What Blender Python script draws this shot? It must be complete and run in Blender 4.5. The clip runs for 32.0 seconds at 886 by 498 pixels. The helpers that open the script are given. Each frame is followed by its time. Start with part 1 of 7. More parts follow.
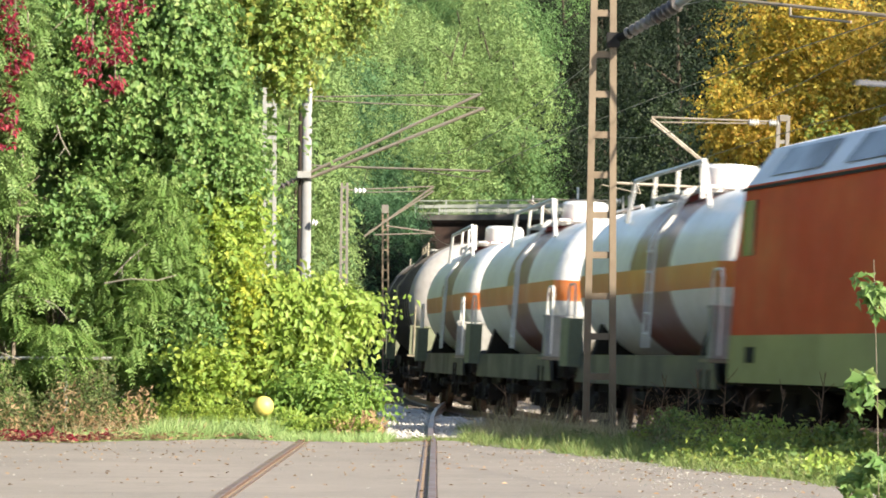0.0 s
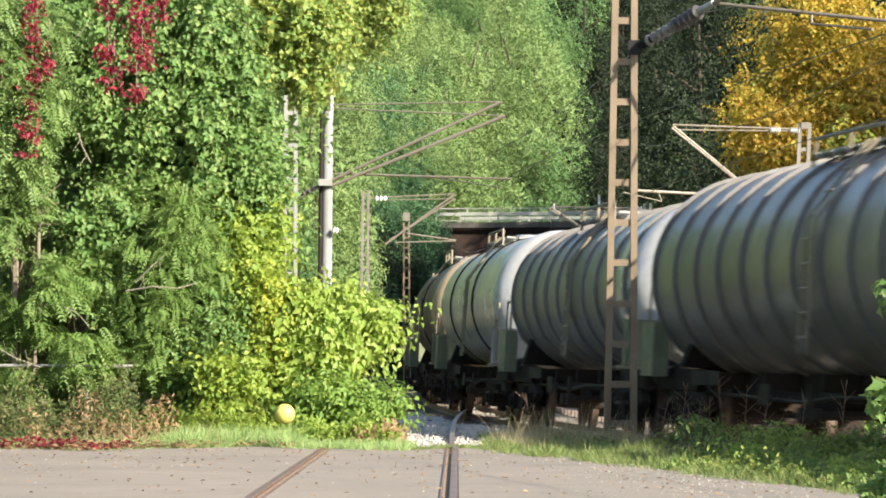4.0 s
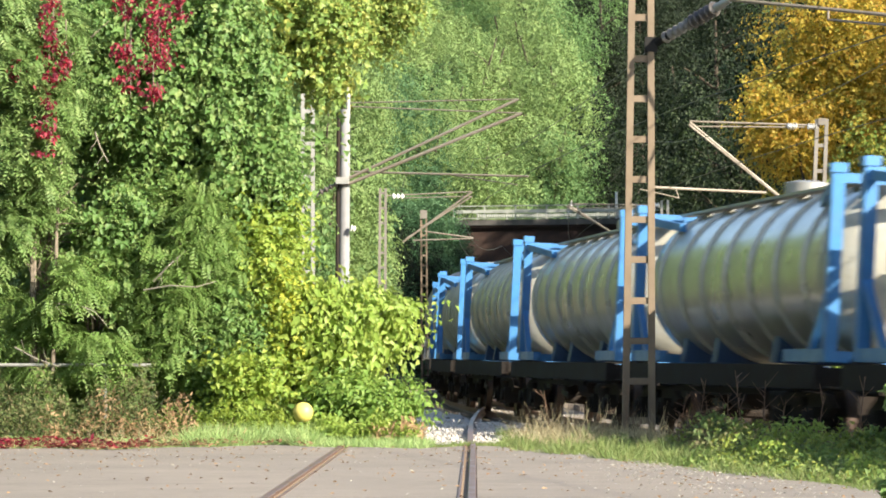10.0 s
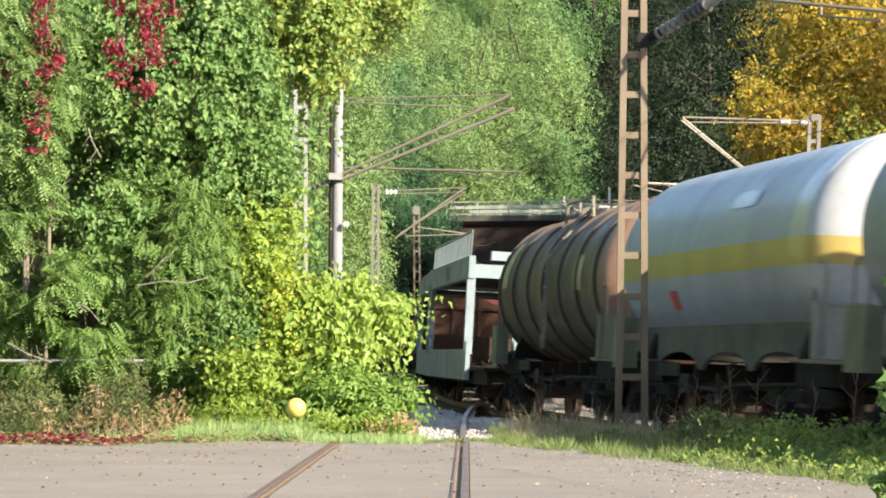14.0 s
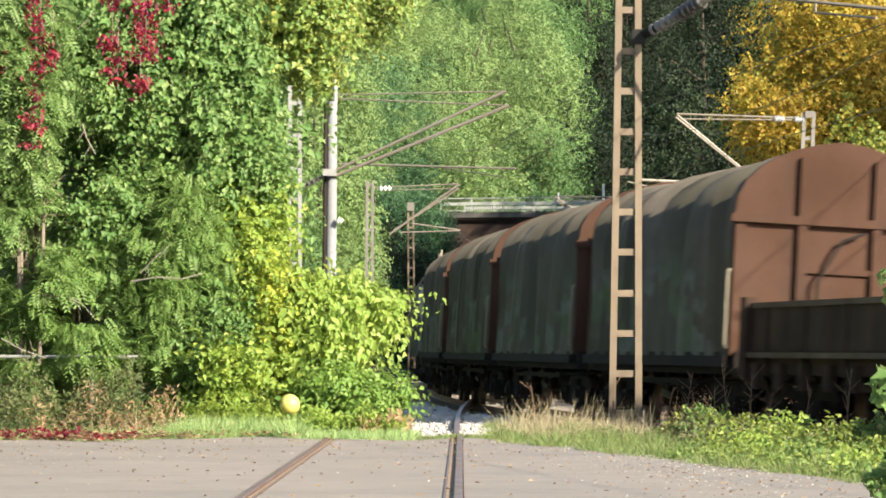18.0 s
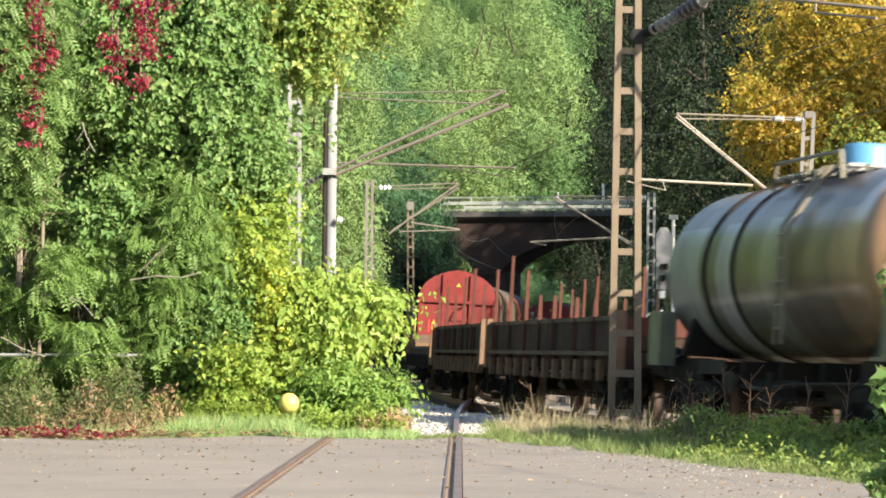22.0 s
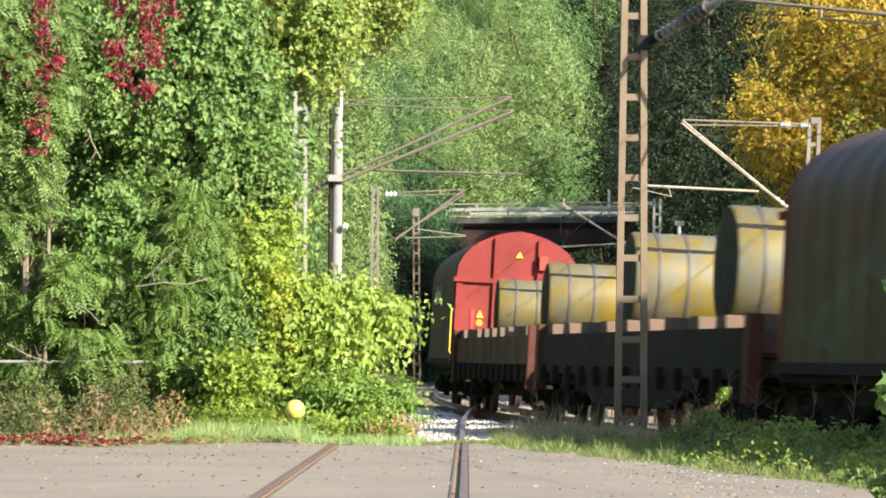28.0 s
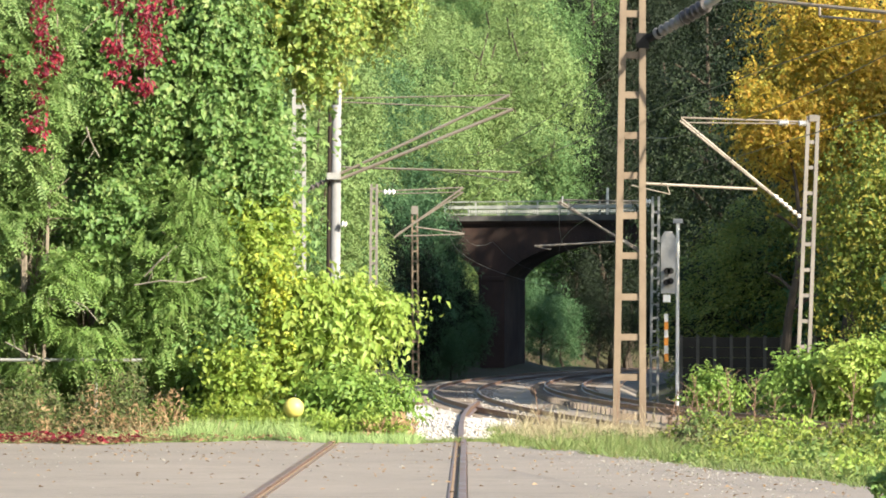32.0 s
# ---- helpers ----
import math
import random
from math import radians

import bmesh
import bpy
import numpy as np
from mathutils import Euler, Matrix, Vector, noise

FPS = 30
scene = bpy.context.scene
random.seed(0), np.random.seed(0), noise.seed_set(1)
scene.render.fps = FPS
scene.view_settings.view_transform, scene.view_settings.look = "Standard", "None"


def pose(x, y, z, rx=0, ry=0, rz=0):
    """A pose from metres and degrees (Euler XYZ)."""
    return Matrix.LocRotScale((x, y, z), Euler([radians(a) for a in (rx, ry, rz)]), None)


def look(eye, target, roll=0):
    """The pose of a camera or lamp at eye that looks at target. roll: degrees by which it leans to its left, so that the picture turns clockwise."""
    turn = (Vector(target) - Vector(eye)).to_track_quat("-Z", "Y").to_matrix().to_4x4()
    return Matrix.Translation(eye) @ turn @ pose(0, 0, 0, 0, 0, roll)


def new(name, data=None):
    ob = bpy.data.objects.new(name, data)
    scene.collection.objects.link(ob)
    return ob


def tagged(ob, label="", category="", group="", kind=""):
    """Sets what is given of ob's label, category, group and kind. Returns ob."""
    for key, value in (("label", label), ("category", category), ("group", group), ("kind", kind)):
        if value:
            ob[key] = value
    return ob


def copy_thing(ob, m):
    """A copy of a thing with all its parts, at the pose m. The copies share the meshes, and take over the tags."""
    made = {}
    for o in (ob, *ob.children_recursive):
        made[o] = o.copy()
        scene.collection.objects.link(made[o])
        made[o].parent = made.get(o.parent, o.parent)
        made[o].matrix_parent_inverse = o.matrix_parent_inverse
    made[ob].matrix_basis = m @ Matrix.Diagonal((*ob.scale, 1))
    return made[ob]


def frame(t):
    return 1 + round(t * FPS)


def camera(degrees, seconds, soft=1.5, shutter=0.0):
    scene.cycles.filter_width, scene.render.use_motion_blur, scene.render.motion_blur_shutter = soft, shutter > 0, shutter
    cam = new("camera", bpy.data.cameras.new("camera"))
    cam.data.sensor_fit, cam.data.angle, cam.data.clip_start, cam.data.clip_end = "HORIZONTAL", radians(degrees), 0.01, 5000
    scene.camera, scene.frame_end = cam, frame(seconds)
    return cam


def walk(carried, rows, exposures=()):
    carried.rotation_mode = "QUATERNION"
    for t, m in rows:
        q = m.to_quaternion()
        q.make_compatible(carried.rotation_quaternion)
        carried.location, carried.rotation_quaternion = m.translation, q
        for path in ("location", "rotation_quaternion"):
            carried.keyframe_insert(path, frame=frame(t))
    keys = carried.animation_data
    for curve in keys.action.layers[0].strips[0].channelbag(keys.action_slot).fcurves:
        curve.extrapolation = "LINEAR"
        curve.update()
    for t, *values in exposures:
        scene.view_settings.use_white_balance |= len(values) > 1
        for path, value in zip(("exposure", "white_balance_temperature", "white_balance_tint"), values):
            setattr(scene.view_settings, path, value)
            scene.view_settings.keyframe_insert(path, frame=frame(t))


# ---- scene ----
EXPOSURE = 1.56
EYE = (0.0, 0.0, 1.04)


def aim(pitch, yaw, roll):
    return pose(*EYE, 90 + pitch, 0, yaw) @ pose(0, 0, 0, 0, 0, roll)


cam = camera(13.596, 32.0, soft=1.8, shutter=0.4)
walk(cam, [
    (0, aim(1.5596, -0.4574, 0.137)), (0.5, aim(1.5835, -0.4363, 0.161)), (1, aim(1.5918, -0.4331, 0.15)),
    (1.5, aim(1.6249, -0.3728, 0.166)), (2, aim(1.6564, -0.2901, 0.138)), (2.5, aim(1.6578, -0.2269, 0.161)),
    (3, aim(1.6703, -0.1901, 0.126)), (3.5, aim(1.6746, -0.1609, 0.11)), (5.5, aim(1.691, -0.0258, 0.153)),
    (6, aim(1.692, 0.0123, 0.017)), (6.5, aim(1.6944, 0.0186, 0.021)), (7, aim(1.6805, 0.0029, -0.033)),
    (7.5, aim(1.6724, 0.0097, -0.018)), (8, aim(1.6773, 0.0414, 0.015)), (8.5, aim(1.6623, 0.0678, -0.061)),
    (9, aim(1.6572, 0.099, -0.134)), (9.5, aim(1.6375, 0.1235, -0.164)), (10, aim(1.642, 0.1384, -0.118)),
    (10.5, aim(1.6429, 0.1165, -0.168)), (11, aim(1.642, 0.1251, -0.118)), (11.5, aim(1.6304, 0.1242, -0.159)),
    (12, aim(1.6276, 0.1282, -0.22)), (12.5, aim(1.6288, 0.1342, -0.154)), (13, aim(1.621, 0.1242, -0.211)),
    (13.5, aim(1.6065, 0.0732, -0.112)), (14, aim(1.5778, 0.0286, -0.118)), (14.5, aim(1.55, -0.0001, -0.145)),
    (16.5, aim(1.5605, -0.1156, -0.077)), (17, aim(1.5593, -0.0994, -0.084)), (17.5, aim(1.5364, -0.057, -0.004)),
    (18, aim(1.5213, -0.0625, -0.031)), (18.5, aim(1.4996, -0.0825, 0.065)), (19, aim(1.482, -0.1027, 0.128)),
    (19.5, aim(1.4757, -0.0928, 0.151)), (20, aim(1.4713, -0.0677, 0.063)), (20.5, aim(1.4856, -0.0452, 0.095)),
    (21, aim(1.4978, -0.0428, 0.084)), (21.5, aim(1.5077, -0.0676, 0.06)), (22, aim(1.5101, -0.0696, 0.093)),
    (22.5, aim(1.5122, -0.0512, 0.1)), (23, aim(1.5194, -0.041, 0.069)), (23.5, aim(1.5203, -0.0148, 0.1)),
    (24, aim(1.5129, -0.0053, 0.101)), (24.5, aim(1.5227, -0.0272, 0.056)), (25, aim(1.5383, -0.0088, 0.09)),
    (25.5, aim(1.5643, 0.0029, -0.045)), (27.5, aim(1.6052, 0.0389, 0.074)), (28, aim(1.6088, 0.0216, 0.04)),
    (28.5, aim(1.6152, 0.0049, 0.059)), (29, aim(1.6046, -0.0224, 0.111)), (29.5, aim(1.6047, -0.0379, 0.101)),
    (30, aim(1.611, -0.0225, 0.164)), (30.5, aim(1.6019, -0.0202, 0.011)), (31, aim(1.5945, 0.009, 0.094)),
    (31.5, aim(1.5891, 0.0136, 0.029)), (32, aim(1.5764, 0, 0)), 
], [(0.0, EXPOSURE), (32.0, EXPOSURE)])

# ---- sky and sun ----
SUN_TO = Vector((0.655, -0.61, 0.448)).normalized()
world = bpy.data.worlds.new("world")
world.use_nodes = True
scene.world = world
wn = world.node_tree
sky = wn.nodes.new("ShaderNodeTexSky")
sky.sky_type, sky.sun_disc = "NISHITA", False
sky.sun_elevation = math.asin(SUN_TO.z)
sky.sun_rotation = math.atan2(SUN_TO.x, SUN_TO.y)
wn.links.new(sky.outputs[0], wn.nodes["Background"].inputs[0])
wn.nodes["Background"].inputs[1].default_value = 0.095
sun = new("sun", bpy.data.lights.new("sun", "SUN"))
sun.data.energy, sun.data.angle, sun.data.color = 5.0, radians(0.53), (1.0, 0.89, 0.73)
sun.matrix_world = look((0, 0, 60), Vector((0, 0, 60)) - SUN_TO)


# ---- materials ----
def shader(name):
    m = bpy.data.materials.new(name)
    m.use_nodes = True
    nt = m.node_tree
    return m, nt, nt.nodes["Principled BSDF"]


def noise_node(nt, scale, detail=4, stretch=(1, 1, 1), rough=0.6):
    tc = nt.nodes.new("ShaderNodeTexCoord")
    mp = nt.nodes.new("ShaderNodeMapping")
    mp.inputs["Scale"].default_value = stretch
    n = nt.nodes.new("ShaderNodeTexNoise")
    n.inputs["Scale"].default_value, n.inputs["Detail"].default_value = scale, detail
    n.inputs["Roughness"].default_value = rough
    nt.links.new(tc.outputs["Object"], mp.inputs[0])
    nt.links.new(mp.outputs[0], n.inputs["Vector"])
    return n.outputs["Fac"]


def ramp(nt, fac, stops):
    r = nt.nodes.new("ShaderNodeValToRGB")
    while len(r.color_ramp.elements) < len(stops):
        r.color_ramp.elements.new(0.5)
    for e, (p, c) in zip(r.color_ramp.elements, stops):
        e.position = p
        e.color = (c, c, c, 1) if isinstance(c, (int, float)) else (*c, 1)
    nt.links.new(fac, r.inputs[0])
    return r.outputs[0]


def mix(nt, fac, a, b, mode="MIX"):
    x = nt.nodes.new("ShaderNodeMix")
    x.data_type, x.blend_type = "RGBA", mode
    for sock, v in ((x.inputs[0], fac), (x.inputs[6], a), (x.inputs[7], b)):
        if isinstance(v, bpy.types.NodeSocket):
            nt.links.new(v, sock)
        elif isinstance(v, (int, float)):
            sock.default_value = v
        else:
            sock.default_value = (*v, 1)
    return x.outputs[2]


def bump(nt, bsdf, fac, strength, distance=0.02):
    b = nt.nodes.new("ShaderNodeBump")
    b.inputs["Strength"].default_value, b.inputs["Distance"].default_value = strength, distance
    nt.links.new(fac, b.inputs["Height"])
    nt.links.new(b.outputs[0], bsdf.inputs["Normal"])


def surface(name, base, other=None, rough=0.6, metal=0.0, patch=0.8, grain=14.0, amount=0.5, streak=0.0, relief=0.15, vary=0.0):
    """Base colour broken by patches, fine grain and, where streak is given, dirt that runs down."""
    m, nt, p = shader(name)
    other = other or tuple(c * 0.55 for c in base)
    big, fine = noise_node(nt, patch, 5), noise_node(nt, grain, 6)
    col = mix(nt, ramp(nt, big, [(0.38, 0.0), (0.68, amount)]), base, other)
    col = mix(nt, ramp(nt, fine, [(0.35, 0.0), (0.75, 0.35)]), col, tuple(c * 0.6 for c in base))
    if streak:
        run = noise_node(nt, 2.2, 5, (1.0, 1.0, 0.16))
        col = mix(nt, ramp(nt, run, [(0.46, 0.0), (0.72, streak)]), col, tuple(c * 0.3 + 0.02 for c in other))
    if vary:
        info = nt.nodes.new("ShaderNodeObjectInfo")
        col = mix(nt, ramp(nt, info.outputs["Random"], [(0.0, 0.0), (1.0, vary)]), col, tuple(c * 0.45 for c in base))
    nt.links.new(col, p.inputs["Base Color"])
    nt.links.new(ramp(nt, big, [(0.3, max(0.0, rough - 0.1)), (0.7, min(1.0, rough + 0.15))]), p.inputs["Roughness"])
    p.inputs["Metallic"].default_value = metal
    if rough >= 0.7:
        p.inputs["Specular IOR Level"].default_value = 0.2
    bump(nt, p, fine, relief, 0.01)
    return m


def leafy(name, cols, shine=0.45, through_light=0.35, patch=0.6):
    """Leaves: a colour for each leaf out of cols, broken by large patches; thin, so light passes through."""
    m, nt, p = shader(name)
    geo = nt.nodes.new("ShaderNodeNewGeometry")
    n = len(cols)
    col = ramp(nt, geo.outputs["Random Per Island"], [(i / max(1, n - 1), c) for i, c in enumerate(cols)])
    big = noise_node(nt, patch, 3)
    col = mix(nt, ramp(nt, big, [(0.35, 0.0), (0.65, 0.5)]), col, cols[0])
    nt.links.new(col, p.inputs["Base Color"])
    p.inputs["Roughness"].default_value = shine
    p.inputs["Specular IOR Level"].default_value = 0.3
    t = nt.nodes.new("ShaderNodeBsdfTranslucent")
    nt.links.new(mix(nt, 0.5, col, tuple(min(1, c * 1.5) for c in cols[-1])), t.inputs[0])
    mx = nt.nodes.new("ShaderNodeMixShader")
    mx.inputs[0].default_value = through_light
    nt.links.new(p.outputs[0], mx.inputs[1])
    nt.links.new(t.outputs[0], mx.inputs[2])
    nt.links.new(mx.outputs[0], nt.nodes["Material Output"].inputs[0])
    return m


RUST = surface("rusty_steel", (0.22, 0.14, 0.09), (0.12, 0.07, 0.045), 0.75, 0.2, 2.0, 30, 0.7)
MAST = surface("mast_brown", (0.2, 0.155, 0.105), (0.12, 0.085, 0.055), 0.65, 0.1, 1.5, 25, 0.6, 0.3)
RAIL = surface("rail_steel", (0.2, 0.125, 0.09), (0.28, 0.21, 0.18), 0.45, 0.6, 3.0, 30, 0.6)
MASTGREY = surface("weathered_mast_grey", (0.2, 0.185, 0.16), (0.13, 0.115, 0.095), 0.65, 0.1, 1.5, 25, 0.6, 0.3)
GALV = surface("galvanised", (0.36, 0.36, 0.34), (0.24, 0.23, 0.21), 0.5, 0.5, 2.0, 20, 0.5)
TUBE = surface("weathered_tube", (0.23, 0.205, 0.165), (0.15, 0.115, 0.08), 0.55, 0.2, 2.0, 20, 0.6)
WIRE = surface("wire_copper", (0.12, 0.13, 0.11), None, 0.5, 0.6)
WHITE = surface("white_ceramic", (0.75, 0.75, 0.72), (0.6, 0.6, 0.56), 0.25)
GREYINS = surface("grimy_grey_ceramic", (0.2, 0.19, 0.17), (0.09, 0.08, 0.07), 0.4)
BROWNINS = surface("dark_ceramic", (0.075, 0.066, 0.06), None, 0.3)
CONC = surface("pale_concrete", (0.27, 0.275, 0.28), (0.18, 0.18, 0.18), 0.8, 0, 1.2, 18, 0.6, 0.2)
DARK = surface("dark_running_gear", (0.018, 0.015, 0.013), (0.04, 0.028, 0.02), 0.9, 0.0, 2.5, 20, 0.7)
BLACK = surface("black_rubber", (0.02, 0.02, 0.02), None, 0.7)

# ---- mesh building ----
class Shape:
    """Collects vertices and faces of one mesh."""

    def __init__(self):
        self.v, self.f = [], []

    def add(self, verts, faces):
        k = len(self.v)
        self.v += [tuple(p) for p in verts]
        self.f += [tuple(i + k for i in f) for f in faces]
        return self

    def box(self, x0, x1, y0, y1, z0, z1, m=None):
        p = [Vector((x, y, z)) for x in (x0, x1) for y in (y0, y1) for z in (z0, z1)]
        if m is not None:
            p = [m @ q for q in p]
        return self.add(p, [(0, 1, 3, 2), (4, 6, 7, 5), (0, 4, 5, 1), (2, 3, 7, 6), (0, 2, 6, 4), (1, 5, 7, 3)])

    def slab(self, a, b, w, h):
        """A bar from a to b, w wide and h high."""
        a, b = Vector(a), Vector(b)
        d = (b - a).normalized()
        up = Vector((0, 0, 1)) if abs(d.z) < 0.9 else Vector((1, 0, 0))
        s = d.cross(up).normalized()
        u = s.cross(d)
        p = [c + s * (i * w / 2) + u * (j * h / 2) for c in (a, b) for i, j in ((-1, -1), (1, -1), (1, 1), (-1, 1))]
        return self.add(p, [(3, 2, 1, 0), (4, 5, 6, 7), (0, 1, 5, 4), (1, 2, 6, 5), (2, 3, 7, 6), (3, 0, 4, 7)])

    def tube(self, a, b, r, n=8, r2=None):
        a, b = Vector(a), Vector(b)
        d = (b - a).normalized()
        up = Vector((0, 0, 1)) if abs(d.z) < 0.9 else Vector((1, 0, 0))
        s = d.cross(up).normalized()
        u = s.cross(d)
        p = []
        for c, q in ((a, r), (b, r if r2 is None else r2)):
            p += [c + (s * math.cos(k * math.tau / n) + u * math.sin(k * math.tau / n)) * q for k in range(n)]
        return self.add(p, [(k, (k + 1) % n, n + (k + 1) % n, n + k) for k in range(n)] + [tuple(range(n))[::-1], tuple(range(n, 2 * n))])

    def pipe(self, pts, r, n=6):
        for a, b in zip(pts, pts[1:]):
            self.tube(a, b, r, n)
        return self

    def lathe(self, prof, n=40, axis="x", centre=(0, 0, 0)):
        """Turns a profile of (along, radius) round an axis."""
        c, p = Vector(centre), []
        for a, r in prof:
            for k in range(n):
                cs, sn = math.cos(k * math.tau / n) * r, math.sin(k * math.tau / n) * r
                p.append(c + Vector({"x": (a, cs, sn), "y": (sn, a, cs), "z": (cs, sn, a)}[axis]))
        q = [(i * n + k, i * n + (k + 1) % n, (i + 1) * n + (k + 1) % n, (i + 1) * n + k) for i in range(len(prof) - 1) for k in range(n)]
        q += [tuple(range(n))[::-1], tuple(range((len(prof) - 1) * n, len(prof) * n))]
        return self.add(p, q)

    def loft(self, rings, closed=True, caps=True):
        n, p = len(rings[0]), [q for r in rings for q in r]
        m = n if closed else n - 1
        q = [(i * n + k, i * n + (k + 1) % n, (i + 1) * n + (k + 1) % n, (i + 1) * n + k) for i in range(len(rings) - 1) for k in range(m)]
        if caps and closed:
            q += [tuple(range(n))[::-1], tuple(range((len(rings) - 1) * n, len(rings) * n))]
        return self.add(p, q)

    def mesh(self, name, material, smooth=True):
        me = bpy.data.meshes.new(name)
        me.from_pydata(self.v, [], self.f)
        me.materials.append(material)
        bm = bmesh.new()
        bm.from_mesh(me)
        bmesh.ops.recalc_face_normals(bm, faces=bm.faces)
        bm.to_mesh(me)
        bm.free()
        if smooth:
            me.polygons.foreach_set("use_smooth", [True] * len(me.polygons))
            me.set_sharp_from_angle(angle=radians(35))
        me.update()
        return me


def part(name, shape, material, parent, label="", smooth=True):
    data = shape if isinstance(shape, bpy.types.Mesh) else shape.mesh(name, material, smooth)
    ob = new(name, data)
    ob.parent = parent
    if label:
        ob["label"] = label
    return ob


def thing(name, label, category, group="", kind=""):
    return tagged(new(name), label, category, group, kind)


def solid(name, shape, material, label="", category="", group="", kind="", smooth=True):
    data = shape if isinstance(shape, bpy.types.Mesh) else shape.mesh(name, material, smooth)
    return tagged(new(name, data), label, category, group, kind)


# ---- the line of the main track: u metres back from the near bend ----
RAIL_Z = -0.29
CANT = 0.054


def bend(u):
    """Heading of the line at u, away from the eye, turned from straight ahead."""
    v = min(max(u, -40.0), 130.0)
    h = 0.1271 - 0.00216 * v + 0.5e-5 * v * v
    if u > 130.0:
        return h - 0.0009 * min(u - 130.0, 90.0) - 0.003 * max(0.0, u - 220.0)
    return h - 0.00225 * (u - v)


U0, DU = -900.0, 2.0
LINE = [None] * 1000
k0 = int(-U0 / DU)
LINE[k0] = (4.605, 54.307)
for i in range(k0, len(LINE) - 1):
    h = bend(U0 + DU * (i + 0.5))
    LINE[i + 1] = (LINE[i][0] - math.sin(h) * DU, LINE[i][1] + math.cos(h) * DU)
for i in range(k0, 0, -1):
    h = bend(U0 + DU * (i - 0.5))
    LINE[i - 1] = (LINE[i][0] + math.sin(h) * DU, LINE[i][1] - math.cos(h) * DU)


def on_line(u, side=0.0):
    """Place on the line at u, side metres to its inner side (to the right as seen ahead), at rail height."""
    q = (u - U0) / DU
    i = min(max(int(math.floor(q)), 0), len(LINE) - 2)
    w = q - i
    a, b = LINE[i], LINE[i + 1]
    h = bend(u)
    x, y = a[0] * (1 - w) + b[0] * w, a[1] * (1 - w) + b[1] * w
    return Vector((x + side * math.cos(h), y + side * math.sin(h), RAIL_Z))


def rolling(u, length):
    """Pose of a vehicle of that length whose middle is at u; it runs towards the eye and leans into the bend."""
    a, b = on_line(u - 0.33 * length), on_line(u + 0.33 * length)
    d = a - b
    yaw = math.degrees(math.atan2(d.y, d.x))
    c = (a + b) / 2
    return pose(c.x, c.y, c.z, 0, 0, yaw) @ pose(0, 0, 0, -math.degrees(CANT), 0, 0)

# ---- paints of the train ----
def tank_paint(name, base, dirt, stripes=(), bands=(), rough=0.38, streak=0.45, amount=0.55, gloss=0.5, metal=0.0):
    """Tank paint in the tank's own space. stripes: (z0, z1, colour) along it; bands: (x0, x1, colour) round it."""
    m, nt, p = shader(name)
    tc = nt.nodes.new("ShaderNodeTexCoord")
    sep = nt.nodes.new("ShaderNodeSeparateXYZ")
    nt.links.new(tc.outputs["Object"], sep.inputs[0])

    def inside(sock, lo, hi):
        a, b, c = (nt.nodes.new("ShaderNodeMath") for _ in range(3))
        a.operation, b.operation, c.operation = "GREATER_THAN", "LESS_THAN", "MULTIPLY"
        nt.links.new(sock, a.inputs[0])
        nt.links.new(sock, b.inputs[0])
        a.inputs[1].default_value, b.inputs[1].default_value = lo, hi
        nt.links.new(a.outputs[0], c.inputs[0])
        nt.links.new(b.outputs[0], c.inputs[1])
        return c.outputs[0]

    col = mix(nt, 0.0, base, base)
    for lo, hi, c in bands:
        col = mix(nt, inside(sep.outputs[0], lo, hi), col, c)
    for lo, hi, c in stripes:
        col = mix(nt, inside(sep.outputs[2], lo, hi), col, c)
    big, fine = noise_node(nt, 0.55, 5), noise_node(nt, 9, 6)
    run = noise_node(nt, 1.6, 6, (1.0, 0.3, 0.14))
    col = mix(nt, ramp(nt, big, [(0.42, 0.0), (0.75, amount)]), col, dirt)
    col = mix(nt, ramp(nt, run, [(0.47, 0.0), (0.7, streak)]), col, tuple(c * 0.6 for c in dirt))
    col = mix(nt, ramp(nt, fine, [(0.45, 0.0), (0.8, 0.3)]), col, tuple(c * 0.5 for c in dirt))
    nt.links.new(col, p.inputs["Base Color"])
    nt.links.new(ramp(nt, big, [(0.3, rough - 0.1), (0.75, rough + 0.25)]), p.inputs["Roughness"])
    p.inputs["Coat Weight"].default_value, p.inputs["Coat Roughness"].default_value = gloss, 0.16
    p.inputs["Metallic"].default_value = metal
    bump(nt, p, big, 0.1, 0.03)
    return m


GIRDER = surface("dull_grey_girder_paint", (0.09, 0.092, 0.09), (0.05, 0.048, 0.043), 0.6, 0, 1.0, 12, 0.6, 0.4)
BUFFER = surface("buffer_steel", (0.04, 0.035, 0.03), None, 0.7, 0.2)
SIDEBOX = surface("green_grey_box", (0.19, 0.21, 0.13), (0.1, 0.1, 0.06), 0.55, 0, 1.5, 12, 0.6, 0.4)
PALEBOX = surface("pale_grey_box", (0.32, 0.32, 0.3), (0.18, 0.17, 0.15), 0.55, 0, 1.5, 12, 0.6, 0.4)
PIPE_Y = surface("grimy_handrail", (0.24, 0.21, 0.15), (0.12, 0.1, 0.07), 0.55)
PIPE_W = surface("white_handrail", (0.72, 0.71, 0.68), (0.5, 0.47, 0.42), 0.45)
MARK = surface("white_lettering", (0.5, 0.5, 0.48), (0.3, 0.3, 0.27), 0.6)
YMARK = surface("yellow_marking", (0.75, 0.5, 0.05), None, 0.5)
ORANGEMARK = surface("orange_marking", (0.78, 0.3, 0.04), None, 0.5)
REDMARK = surface("red_marking", (0.7, 0.06, 0.04), None, 0.5)
WHEEL = surface("wheel_steel", (0.1, 0.07, 0.055), None, 0.6, 0.5)

